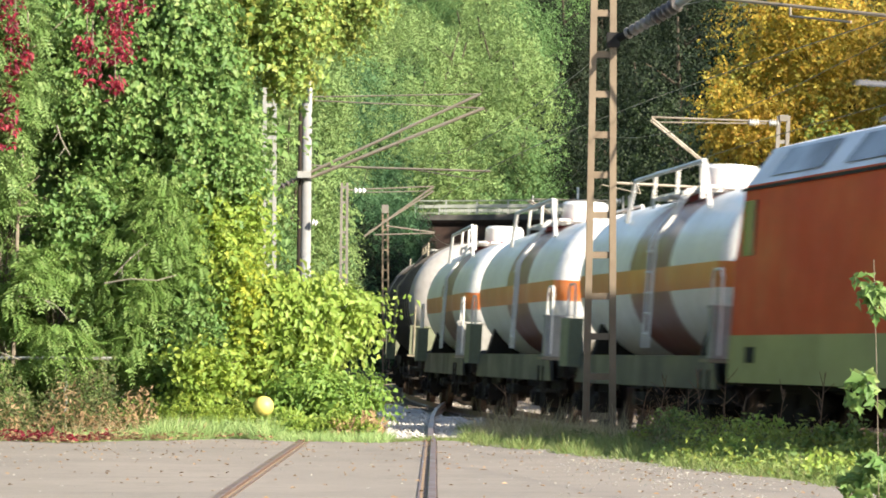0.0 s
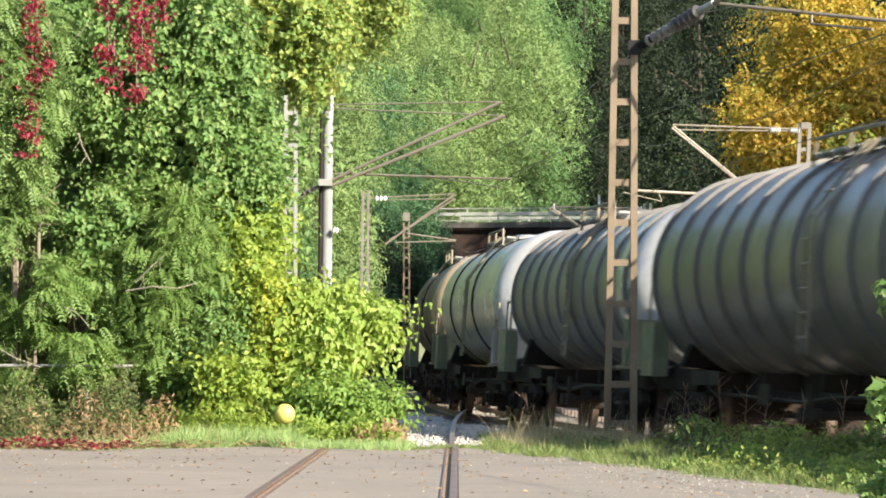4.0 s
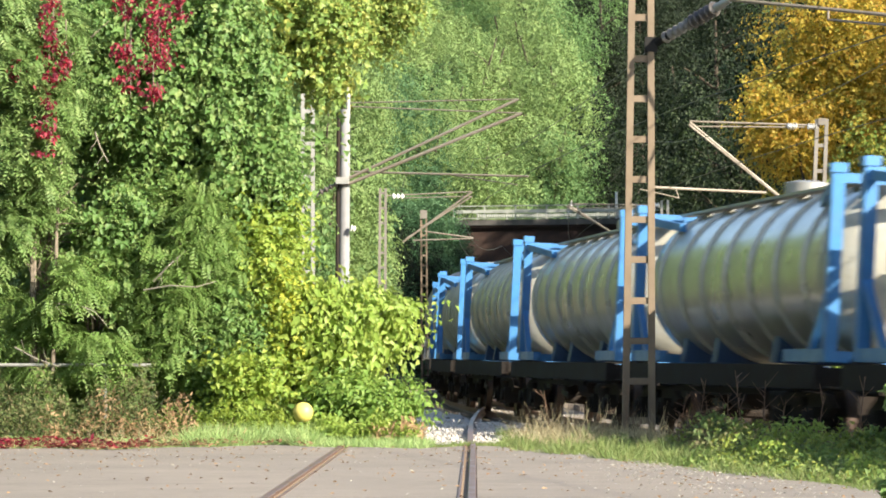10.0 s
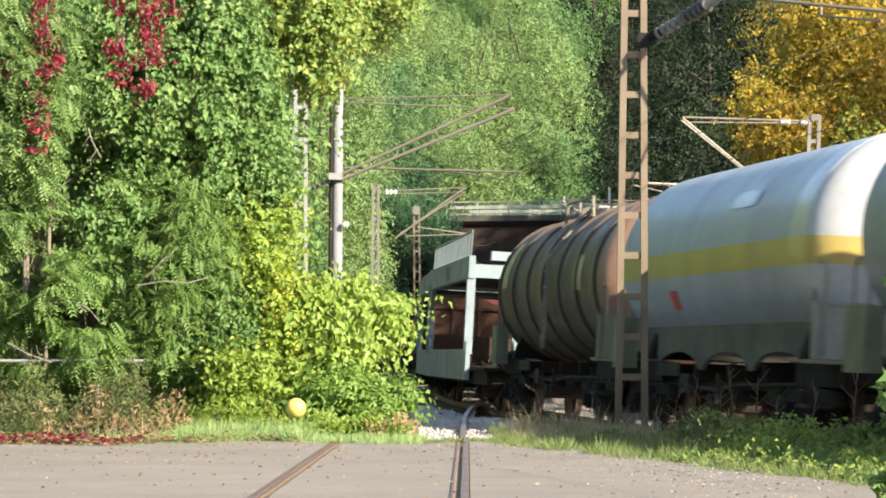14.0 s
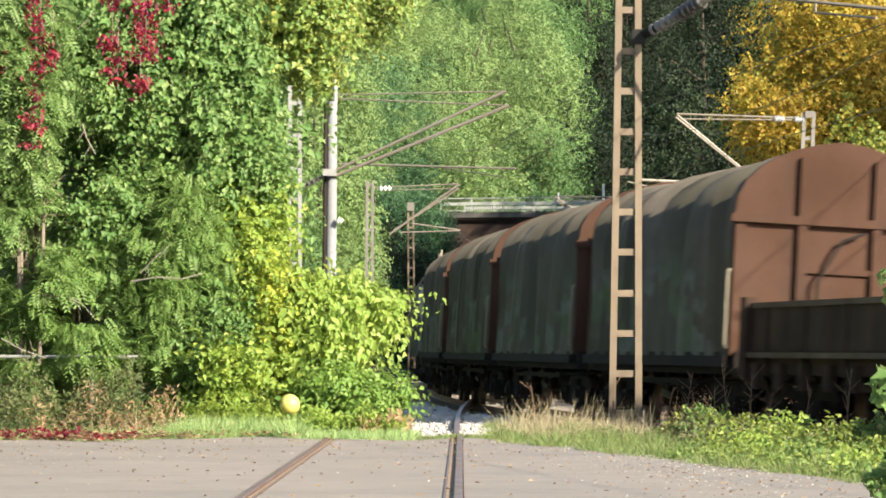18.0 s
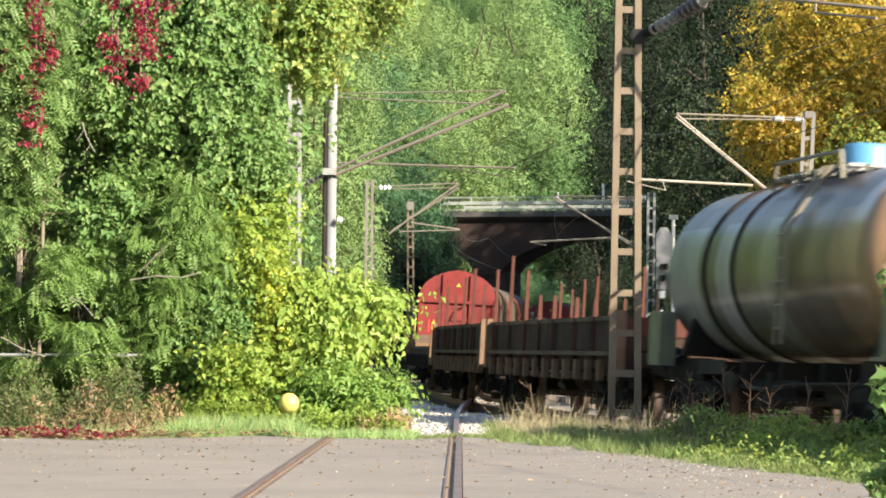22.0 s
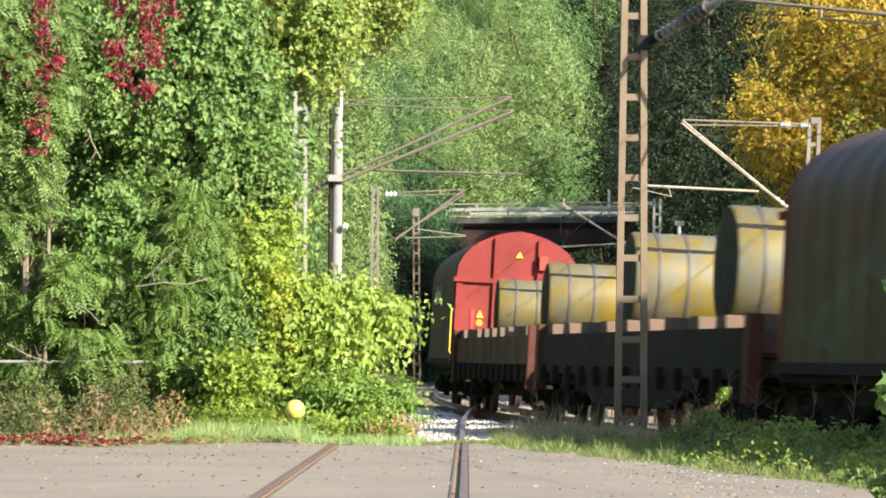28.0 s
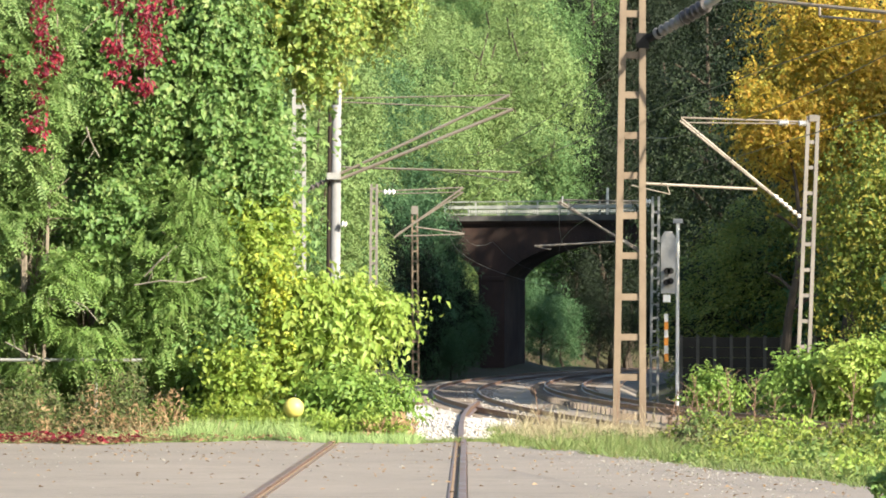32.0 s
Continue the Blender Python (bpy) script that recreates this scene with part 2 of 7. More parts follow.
wheel_shape = Shape().lathe([(-0.07, 0.1), (-0.07, 0.4), (-0.065, 0.46), (0.04, 0.465), (0.065, 0.49), (0.07, 0.42), (0.05, 0.38), (0.03, 0.12)], 24, "y")
WHEEL_MESH = wheel_shape.mesh("wheel", WHEEL)
bogie_shape = Shape()
for s in (-1, 1):
    y = s * 1.02
    bogie_shape.loft([[(x, y + dy, z) for x, z in ((-1.5, 0.62), (-1.15, 0.78), (-0.5, 0.8), (0.5, 0.8), (1.15, 0.78), (1.5, 0.62), (1.2, 0.5), (0.7, 0.4), (0.35, 0.2), (-0.35, 0.2), (-0.7, 0.4), (-1.2, 0.5))] for dy in (-0.06, 0.06)])
    for x in (-0.9, 0.9):
        bogie_shape.box(x - 0.17, x + 0.17, y - 0.14 + s * 0.06, y + 0.14 + s * 0.06, 0.3, 0.62)
        bogie_shape.lathe([(-0.1, 0.11), (0.12, 0.11)], 12, "y", (x, y + s * 0.16, 0.46))
    for x in (-0.14, 0.14):
        bogie_shape.tube((x, y + s * 0.1, 0.28), (x, y + s * 0.1, 0.74), 0.09, 10)
bogie_shape.box(-0.25, 0.25, -1.0, 1.0, 0.45, 0.78)
for x in (-0.9, 0.9):
    bogie_shape.tube((x, -1.0, 0.46), (x, 1.0, 0.46), 0.085, 10)
BOGIE_MESH = bogie_shape.mesh("bogie", DARK)
guard_shape = Shape()
for s in (-1, 1):
    guard_shape.loft([[(x, s * 1.02 + dy, z) for x, z in ((-0.75, 1.0), (-0.3, 0.3), (0.3, 0.3), (0.75, 1.0))] for dy in (-0.03, 0.03)])
    guard_shape.box(-0.16, 0.16, s * 1.1 - 0.12, s * 1.1 + 0.12, 0.32, 0.62)
    guard_shape.slab((-0.8, s * 1.1, 0.82), (0.8, s * 1.1, 0.82), 0.1, 0.14)
guard_shape.tube((0, -1.0, 0.46), (0, 1.0, 0.46), 0.085, 10)
GUARD_MESH = guard_shape.mesh("axle_guard", DARK)
buffer_shape = Shape().lathe([(0.0, 0.11), (0.28, 0.11), (0.28, 0.075), (0.5, 0.075), (0.5, 0.2), (0.56, 0.23), (0.6, 0.18)], 18, "x")
BUFFER_MESH = buffer_shape.mesh("buffer", BUFFER)
hook_shape = Shape().slab((0, 0, 1.0), (0.3, 0, 1.0), 0.09, 0.14)
hook_shape.pipe([(0.28, 0, 1.0), (0.42, 0, 0.9), (0.36, 0, 0.72), (0.22, 0, 0.66)], 0.03)
hook_shape.pipe([(0.1, 0.0, 0.98), (0.1, 0.4, 0.95), (0.25, 0.4, 0.72), (0.3, 0.36, 0.55)], 0.025)
HOOK_MESH = hook_shape.mesh("coupling", DARK)


def running_gear(w, length, axles=4, sill=DARK, deck=1.2, wide=1.3, open_sides=False):
    """Frame, wheels, buffers and couplings of a wagon that is that long over its buffers."""
    h = length / 2 - 0.62
    s = Shape()
    for y in (-1, 1):
        for a, b in (((-h, -h + 2.5), (h - 2.5, h)) if open_sides else ((-h, h),)):
            s.box(a, b, y * wide - 0.07, y * wide + 0.07, deck - 0.3, deck)
        s.box(-h, h, y * 0.45 - 0.06, y * 0.45 + 0.06, deck - 0.36, deck - 0.02)
    for x in np.linspace(-h + 0.08, h - 0.08, 7):
        s.box(x - 0.08, x + 0.08, -wide, wide, deck - 0.26, deck - 0.03)
    s.tube((-1.6, -0.5, 0.72), (-0.4, -0.5, 0.72), 0.2, 12).tube((0.4, 0.3, 0.7), (1.5, 0.3, 0.7), 0.17, 12)
    s.slab((-h * 0.5, -wide + 0.1, 0.78), (h * 0.45, -wide + 0.1, 0.78), 0.05, 0.08)
    part("underframe", s, sill, w)
    part("brake_pipe", Shape().pipe([(-h, -0.5, 0.9), (-h + 1.2, -0.95, 0.82), (-1.0, -0.98, 0.72), (0.6, -0.98, 0.8), (h - 1.0, -0.9, 0.86), (h, -0.4, 0.8)], 0.03), BUFFER, w)
    part("brake_lever", Shape().slab((-0.2, -1.1, 0.95), (-0.2, -1.12, 0.55), 0.05, 0.1).slab((-0.5, -1.13, 0.62), (0.35, -1.13, 0.55), 0.03, 0.08), BUFFER, w)
    part("air_tank", Shape().lathe([(1.9, 0.08), (1.95, 0.17), (2.9, 0.17), (2.95, 0.08)], 14, "x", (0, -0.72, 0.68)), BUFFER, w)
    part("tag_board", Shape().box(-2.9, -2.3, -1.13, -1.1, 0.66, 0.94), BUFFER, w)
    spots = [(-h + 1.75, 1), (h - 1.75, 1)] if axles == 4 else [(-h + 2.1, 0), (h - 2.1, 0)]
    for x, is_bogie in spots:
        b = part("bogie" if is_bogie else "axle_guard", BOGIE_MESH if is_bogie else GUARD_MESH, None, w)
        b.location.x = x
        for ax in ((-0.9, 0.9) if is_bogie else (0.0,)):
            for y in (-0.75, 0.75):
                k = part("wheel", WHEEL_MESH, None, b)
                k.location = (ax, y, 0.46)
                if y > 0:
                    k.rotation_euler = (0, 0, math.pi)
    for x in (-1, 1):
        for y in (-0.875, 0.875):
            b = part("buffer", BUFFER_MESH, None, w)
            b.location = (x * h, y, 1.06)
            b.rotation_euler = (0, 0, 0 if x > 0 else math.pi)
        c = part("coupling", HOOK_MESH, None, w)
        c.location.x, c.rotation_euler = x * h, (0, 0, 0 if x > 0 else math.pi)


def handrail_hoop(w, x, mat, top=2.35):
    for y in (-1.32, 1.32):
        part("handrail", Shape().pipe([(x, y, 1.2), (x, y, top - 0.12), (x - 0.1 * (1 if x > 0 else -1), y, top), (x - 0.55 * (1 if x > 0 else -1), y, top), (x - 0.65 * (1 if x > 0 else -1), y, top - 0.12), (x - 0.65 * (1 if x > 0 else -1), y, 1.2)], 0.02), mat, w)


def tank_wagon(label, length, paint, radius=1.5, axis=2.7, end=None, ribs=0, rib_mat=None, dome=None, rail_mat=PIPE_Y, box=None, axles=4, plates=(), rings=(), inset=0.85, platform=True, course=0.0, setback=0.0, skirt=None):
    """Tank wagon. course: painted end ring; setback: tank shifted back; ribs: stiffening rings; rings: (x, width, material) painted or steel hoops; plates: (x, z, w, h, material) on its side."""
    w = thing("tank_wagon", label, "tank wagon", "freight train wagons")
    running_gear(w, length, axles, DARK, 1.12, 1.02, True)
    h = length / 2 - inset
    d = 0.52
    cap = [(-h + d - d * math.cos(a), radius * math.sin(a) ** 0.75) for a in np.linspace(0.12, math.pi / 2, 9)]
    body = cap[-1:] + [(x, radius) for x in np.linspace(-h + d + 0.3, h - d - 0.3 - setback, 5)] + [(h - d - setback, radius)]
    part("tank", Shape().lathe(body, 48, "x", (0, 0, axis)), paint, w)
    for s in (-1, 1):
        part("tank_end", Shape().lathe([(s * a * -1 - (setback if s > 0 else 0), r) for a, r in cap], 48, "x", (0, 0, axis)), end or paint, w, "pale tank end" if end and s > 0 else "")
    if course:
        e = h - d - setback
        part("end_course", Shape().lathe([(e - course, radius - 0.01), (e - course, radius + 0.006), (e, radius + 0.006), (e, radius - 0.01)], 48, "x", (0, 0, axis)), end or paint, w)
    for x in (-0.35, 0.35):
        part("outlet_valve", Shape().tube((x, 0, axis - radius + 0.1), (x, 0, 0.62), 0.09, 10).pipe([(x, 0, 0.62), (x, -1.12, 0.56)], 0.06).lathe([(-1.22, 0.1), (-1.1, 0.1)], 10, "y", (x, 0, 0.56)), BUFFER, w)
    if skirt:
        for y in (-1, 1):
            rows_s = []
            for x in np.linspace(-h + 0.9, h - 0.9, 90):
                low_z = 1.0 + 0.26 * math.sqrt(max(0.0, 1 - (min(abs(x - b) for b in (-h * 0.5, 0.0, h * 0.5)) / 1.5) ** 2))
                rows_s.append([(x, y * 1.08, axis - math.sqrt(radius ** 2 - 1.08 ** 2) + 0.12), (x, y * 1.08, low_z), (x, y * 1.02, low_z), (x, y * 1.02, axis - math.sqrt(radius ** 2 - 1.02 ** 2) + 0.12)])
            part("tank_support", Shape().loft(rows_s), skirt, w, "painted support girder under the tank")
    if ribs:
        for x in np.linspace(-h + d + 0.25, h - d - 0.25, ribs):
            part("rib", Shape().lathe([(x - 0.045, radius - 0.01), (x - 0.045, radius + 0.05), (x + 0.045, radius + 0.05), (x + 0.045, radius - 0.01)], 40, "x", (0, 0, axis)), rib_mat or paint, w)
    for x, width, mat in rings:
        part("hoop", Shape().lathe([(x - width / 2, radius - 0.01), (x - width / 2, radius + 0.03), (x + width / 2, radius + 0.03), (x + width / 2, radius - 0.01)], 40, "x", (0, 0, axis)), mat, w)
    for x in (-h + 1.6, h - 1.6):
        s = Shape()
        arc = [(y, axis - math.sqrt(radius ** 2 - y * y) + 0.03) for y in np.linspace(-1.05, 1.05, 11)]
        s.loft([[(x + dx, y, z) for y, z in [(-1.2, 1.15), (1.2, 1.15)] + arc[::-1]] for dx in (-0.16, 0.16)])
        part("saddle", s, DARK, w)
    top = axis + radius
    dm, dr, dh = dome or (paint, 0.4, 0.12)
    hi = 0.34 if rail_mat is PIPE_W else 0.16
    part("dome", Shape().lathe([(top - 0.12, dr), (top + dh - 0.06, dr * 0.97), (top + dh, dr * 0.85), (top + dh + 0.02, dr * 0.3)], 24, "z"), dm, w)
    if platform:
        walk_deck = Shape()
        for y in (-0.62, -0.36, 0.36, 0.62):
            walk_deck.box(-1.9, 1.9, y - 0.1, y + 0.1, top - 0.03, top + 0.01)
        for x in np.linspace(-1.8, 1.8, 6):
            walk_deck.box(x - 0.03, x + 0.03, -0.78, 0.78, top - 0.08, top - 0.02)
        part("walkway", walk_deck, GALV if rail_mat is not PIPE_W else PIPE_W, w)
        for y in (-0.8, 0.8):
            part("guard_rail", Shape().pipe([(-1.9, y, top - 0.2), (-1.75, y, top + hi), (1.75, y, top + hi), (1.9, y, top - 0.2)], 0.026).tube((0, y, top - 0.1), (0, y, top + hi), 0.022), rail_mat, w)
        lad = Shape()
        for x in (0.9, 1.3):
            lad.pipe([(x, -0.8, top), (x, -radius - 0.06, axis + 0.45), (x, -radius - 0.1, 1.3)], 0.025)
        for z in np.arange(1.5, top - 0.2, 0.3):
            y = -radius - 0.1 if z < axis + 0.4 else -math.sqrt(max(0.3, (radius + 0.08) ** 2 - (z - axis) ** 2))
            lad.tube((0.9, y, z), (1.3, y, z), 0.018)
        part("ladder", lad, rail_mat, w)
    handrail_hoop(w, length / 2 - 0.7, rail_mat)
    handrail_hoop(w, -length / 2 + 0.7, rail_mat)
    for x, z, pw, ph, mat in plates:
        ang = math.asin(max(-0.99, min(0.99, (z - axis) / radius)))
        m = Matrix.Translation((x, -math.cos(ang) * (radius + 0.015), axis + math.sin(ang) * radius)) @ Matrix.Rotation(-ang, 4, "X")
        n = 6
        s = Shape()
        a0 = ph / radius / 2
        ring = [[(xx, -math.cos(ang + a) * (radius + dr2), axis + math.sin(ang + a) * (radius + dr2)) for a in np.linspace(-a0, a0, n)] for xx in (x - pw / 2, x + pw / 2) for dr2 in (0.012,)]
        s.loft(ring, closed=False, caps=False)
        part("sign_plate", s, mat, w)
    if box:
        e = length / 2
        part("end_cabinet", Shape().box(e - 1.0, e - 0.72, -1.42, -0.72, 1.16, 1.82).box(e - 1.02, e - 0.7, -1.44, -0.7, 1.82, 1.86), box, w)
        part("side_cabinet", Shape().box(-e + 0.78, -e + 1.6, -1.44, -1.2, 1.0, 1.78), SIDEBOX, w, "green-grey equipment cabinet")
        part("step_board", Shape().box(e - 1.3, e - 0.66, -1.46, -0.6, 1.1, 1.15), PIPE_Y, w)
    part("lettering_panel", Shape().box(-length / 2 + 2.9, -length / 2 + 4.6, -1.12, -1.1, 0.9, 1.1), BUFFER, w)
    part("step", Shape().box(length / 2 - 1.5, length / 2 - 0.95, -1.42, -1.12, 0.55, 0.6).slab((length / 2 - 1.5, -1.4, 0.55), (length / 2 - 1.5, -1.4, 1.0), 0.03, 0.04).slab((length / 2 - 0.95, -1.4, 0.55), (length / 2 - 0.95, -1.4, 1.0), 0.03, 0.04), BUFFER, w)
    return w


def hood_section(x, k=0.0, half=1.46, low=1.12, mid=3.02, top=4.2):
    """Half-round hood: upright flanks, then a bow to the ridge. k draws it in between the hoops."""
    p = [(x, -half + k, low), (x, -half + k, (low + mid) / 2), (x, -half + k, mid - 0.1)]
    for a in np.linspace(0, math.pi, 15):
        p.append((x, -math.cos(a) * (half - k), mid + (0.88 * math.sin(a) ** 0.82 + 0.12 * (1 - abs(math.cos(a)))) * (top - mid - k)))
    return p + [(x, half - k, mid - 0.1), (x, half - k, (low + mid) / 2), (x, half - k, low)]


def hood_wagon(label, length, tarp, end, folds=True, mark=False, bars=False, sign=True, lamp=False, ridge=4.2):
    """Coil wagon under a sliding tarpaulin hood between two steel end walls."""
    w = thing("hood_wagon", label, "freight wagon", "freight train wagons")
    running_gear(w, length, 4)
    h = length / 2 - 0.75
    rings, n = [], int((2 * h - 0.5) / 0.16)
    for i in range(n + 1):
        x = -h + 0.25 + (2 * h - 0.5) * i / n
        pleat = abs(math.sin(i * math.pi / 6 + 0.5 * noise.noise(Vector((x * 0.7, length, 2.0)))))
        r = hood_section(x, pleat * (0.17 if folds else 0.03), top=ridge)
        if folds:
            r = [(a, b * (1 - 0.15 * pleat * math.exp(-((c - 3.25) / 0.4) ** 2)) + 0.05 * noise.noise(Vector((a * 1.7, b * 2, c * 0.8))), c - 0.2 * pleat * math.exp(-((c - 3.5) / 0.45) ** 2) + (0.05 * math.sin(i * 1.3 + 0.4) if j in (0, len(r) - 1) else 0.02 * noise.noise(Vector((a * 3, b * 3, 1.0))))) for j, (a, b, c) in enumerate(r)]
        rings.append(r)
    part("tarpaulin", Shape().loft(rings, closed=False, caps=False), tarp, w)
    part("floor_pan", Shape().box(-h, h, -1.42, 1.42, 0.98, 1.14), DARK, w)
    for s in (-1, 1):
        e = s * h
        wall = Shape().loft([[(x, y, z) for _, y, z in hood_section(0, 0.02, top=ridge + 0.05 if folds else 4.2)] for x in (e - s * (0.14 if folds else 0.1), e)])
        ew = part("end_wall", wall, end, w, "painted steel end wall with ribs")
        f = e + s * 0.05
        for y in (-0.52, 0.5):
            zt = ridge - 0.16
            part("post", Shape().box(min(e, f + s * 0.03), max(e, f + s * 0.03), y - 0.06, y + 0.06, 1.2, zt - 0.05), end, ew)
        for y in (-1.36, 1.36):
            part("post", Shape().box(min(e, f), max(e, f), y - 0.07, y + 0.07, 1.15, 3.0), end, ew)
        part("crossbar", Shape().box(min(e, f + s * 0.05), max(e, f + s * 0.05), -1.5, 1.5, 2.94, 3.05), end, ew)
        part("crossbar", Shape().box(min(e, f), max(e, f), -1.4, 1.4, 1.62, 1.74), end, ew)
        part("crossbar", Shape().box(min(e, f), max(e, f), -0.46, 0.44, 2.3, 2.38), end, ew)
        if s > 0:
            part("lock_rod", Shape().pipe([(f + 0.05, -0.3, 1.72), (f + 0.07, -0.3, 2.2), (f + 0.07, 0.02, 2.75), (f + 0.07, 0.3, 2.86)], 0.022), DARK, ew)
            if sign:
                part("warning_sign", Shape().loft([[(x, y, z) for y, z in ((-0.94, 2.12), (-0.76, 2.12), (-0.85, 2.3))] for x in (f - 0.04, f - 0.025)]), YMARK, ew, "yellow warning triangle on the end wall")
                part("warning_disc", Shape().lathe([(f - 0.04, 0.08), (f - 0.025, 0.08)], 18, "x", (0, -0.85, 2.0)), ORANGEMARK, ew)
                part("warning_notice", Shape().box(f - 0.045, f - 0.03, -1.06, -0.98, 1.85, 2.3), REDMARK, ew)
                part("plate", Shape().add([(f - 0.03, -0.08, 3.56), (f - 0.03, 0.1, 3.56), (f - 0.03, 0.01, 3.7)], [(0, 1, 2)]), YMARK, ew)
            if lamp:
                part("tail_lamp", Shape().box(f, f + 0.14, 0.48, 0.66, 3.3, 3.62), REDMARK, ew)
            part("handrail", Shape().pipe([(f + 0.02, -1.49, 1.25), (f + 0.06, -1.52, 1.3), (f + 0.06, -1.52, 2.25), (f + 0.02, -1.49, 2.3)], 0.02), PIPE_Y if not bars else YMARK, w)
    part("side_rail", Shape().box(-h, h, -1.5, -1.44, 1.0, 1.14), DARK, w)
    if mark:
        for i in range(7):
            x = -0.4 - i * 0.46
            part("marking", Shape().box(x - 0.12, x + 0.12, -1.478, -1.466, 2.5, 2.95 if i in (0, 4) else 2.82), MARK, w)
    return w


def container_wagon(label, length, frame_mat, shell):
    """Flat wagon with a ringed tank in a blue lifting frame; the tank container is a thing of its own."""
    w = thing("flat_wagon", "dark flat wagon that carries a blue framed tank container", "freight wagon", "freight train wagons")
    running_gear(w, length, 4, deck=1.14)
    c = thing("tank_container", label, "tank container", "tank containers on the train")
    h = length / 2 - 0.75
    r, ax = 1.16, 2.38
    cap = [(-h + 0.95 - 0.45 * math.cos(a), r * math.sin(a) ** 0.75) for a in np.linspace(0.12, math.pi / 2, 8)]
    prof = cap + [(x, r) for x in np.linspace(-h + 1.4, h - 1.4, 4)] + [(-a, q) for a, q in cap[::-1]]
    part("tank", Shape().lathe(prof, 44, "x", (0, 0, ax)), shell, c)
    for x in np.linspace(-h + 1.7, h - 1.7, 7):
        part("rib", Shape().lathe([(x - 0.05, r - 0.01), (x - 0.03, r + 0.05), (x + 0.03, r + 0.05), (x + 0.05, r - 0.01)], 36, "x", (0, 0, ax)), shell, c)
    top, low = 3.52, 1.18
    for s in (-1, 1):
        e = s * h
        for y in (-1.16, 1.16):
            part("corner_post", Shape().box(e - 0.09, e + 0.09, y - 0.08, y + 0.08, low, top), frame_mat, c)
            part("corner_casting", Shape().box(e - 0.11, e + 0.11, y - 0.1, y + 0.1, top, top + 0.12), frame_mat, c)
            part("brace", Shape().slab((e, y, top - 0.1), (e - s * 1.9, y * 0.75, top - 0.28), 0.1, 0.12), frame_mat, c)
            part("brace", Shape().slab((e, y, low + 1.0), (e - s * 1.0, y, low + 0.1), 0.1, 0.1), frame_mat, c)
            part("bottom_rail", Shape().box(min(e, e - s * 2.3), max(e, e - s * 2.3), y - 0.07, y + 0.07, low, low + 0.16), frame_mat, c)
        part("top_rail", Shape().box(e - 0.07, e + 0.07, -1.16, 1.16, top - 0.12, top), frame_mat, c)
        part("bottom_rail", Shape().box(e - 0.07, e + 0.07, -1.16, 1.16, low, low + 0.14), frame_mat, c)
        for x in (h - 2.2, h - 4.6):
            sd = Shape()
            arc = [(y, ax - math.sqrt(r * r - y * y) + 0.02) for y in np.linspace(-0.8, 0.8, 9)]
            sd.loft([[(s * x + dx, y, z) for y, z in [(-0.85, low), (0.85, low)] + arc[::-1]] for dx in (-0.2, 0.2)])
            part("saddle", sd, FRAMEDARK, c)
    wd = Shape()
    for y in (-0.5, -0.25, 0.25, 0.5):
        wd.box(-h + 0.2, h - 0.2, y - 0.09, y + 0.09, top - 0.03, top + 0.01)
    part("walkway", wd, GALV, c)
    part("dome", Shape().lathe([(ax + r - 0.1, 0.35), (ax + r + 0.22, 0.35), (ax + r + 0.25, 0.2)], 20, "z"), GALV, c)
    return w, c


def plank_wagon(label, length, side, posts=(), drop=0.55, floor_mat=None, end_board=True, stake=None, plate=None):
    """Flat wagon with low side boards, stakes in their sockets and end boards."""
    w = thing("flat_wagon", label, "freight wagon", "freight train wagons")
    running_gear(w, length, 4, side, 1.22, 1.34)
    h = length / 2 - 0.65
    part("deck", Shape().box(-h, h, -1.4, 1.4, 1.22, 1.28), floor_mat or side, w)
    if drop:
        n = 8
        for y in (-1.42, 1.42):
            for i in range(n):
                a, b = -h + 2 * h * i / n, -h + 2 * h * (i + 1) / n
                part("side_board", Shape().box(a + 0.03, b - 0.03, y - 0.03, y + 0.03, 1.2, 1.28 + drop), side, w)
                part("rib", Shape().box((a + b) / 2 - 0.05, (a + b) / 2 + 0.05, y - 0.06, y + 0.06, 0.9, 1.26 + drop), side, w)
        for y in (-1.42, 1.42):
            part("rim", Shape().box(-h, h, y - 0.055, y + 0.055, 1.26 + drop, 1.33 + drop), LEDGE, w, "worn steel rim along the side boards")
            part("ledge", Shape().box(-h, h, y - 0.1, y + 0.02, 1.12, 1.19), LEDGE, w)
    for x in np.linspace(-h + 0.6, h - 0.6, 13):
        part("socket", Shape().box(x - 0.11, x + 0.11, -1.52, -1.42, 0.72, 1.05), RUST if plate is None else plate, w)
    if end_board:
        for s in (-1, 1):
            part("end_board", Shape().box(s * h - 0.05, s * h + 0.05, -1.36, 1.36, 1.22, 1.28 + max(drop, 0.45)), side, w)
            part("end_bracket", Shape().box(s * h - 0.14, s * h + 0.14, -1.55, -1.4, 0.85, 1.4 + drop), plate or RUST, w)
    for x, y, z in posts:
        part("stake", Shape().loft([[(x + a * q, y + b * q, zz) for a, b in ((-0.036, -0.034), (0.036, -0.034), (0.036, 0.034), (-0.036, 0.034))] for zz, q in ((1.05, 1.2), (1.9, 1.0), (z, 0.8))]), stake or RUST, w)
    return w

LEDGE = surface("worn_steel_ledge", (0.12, 0.085, 0.062), (0.06, 0.042, 0.03), 0.7, 0.1, 1.5, 12, 0.7, 0.4)
# ---- the train ----
SPEED = 23.8
TRAIN = []  # (vehicle, front, rear): metres behind the first red hood at 25.5 s


def coupled(ob, front, rear):
    TRAIN.append((ob, front, rear))
    return ob


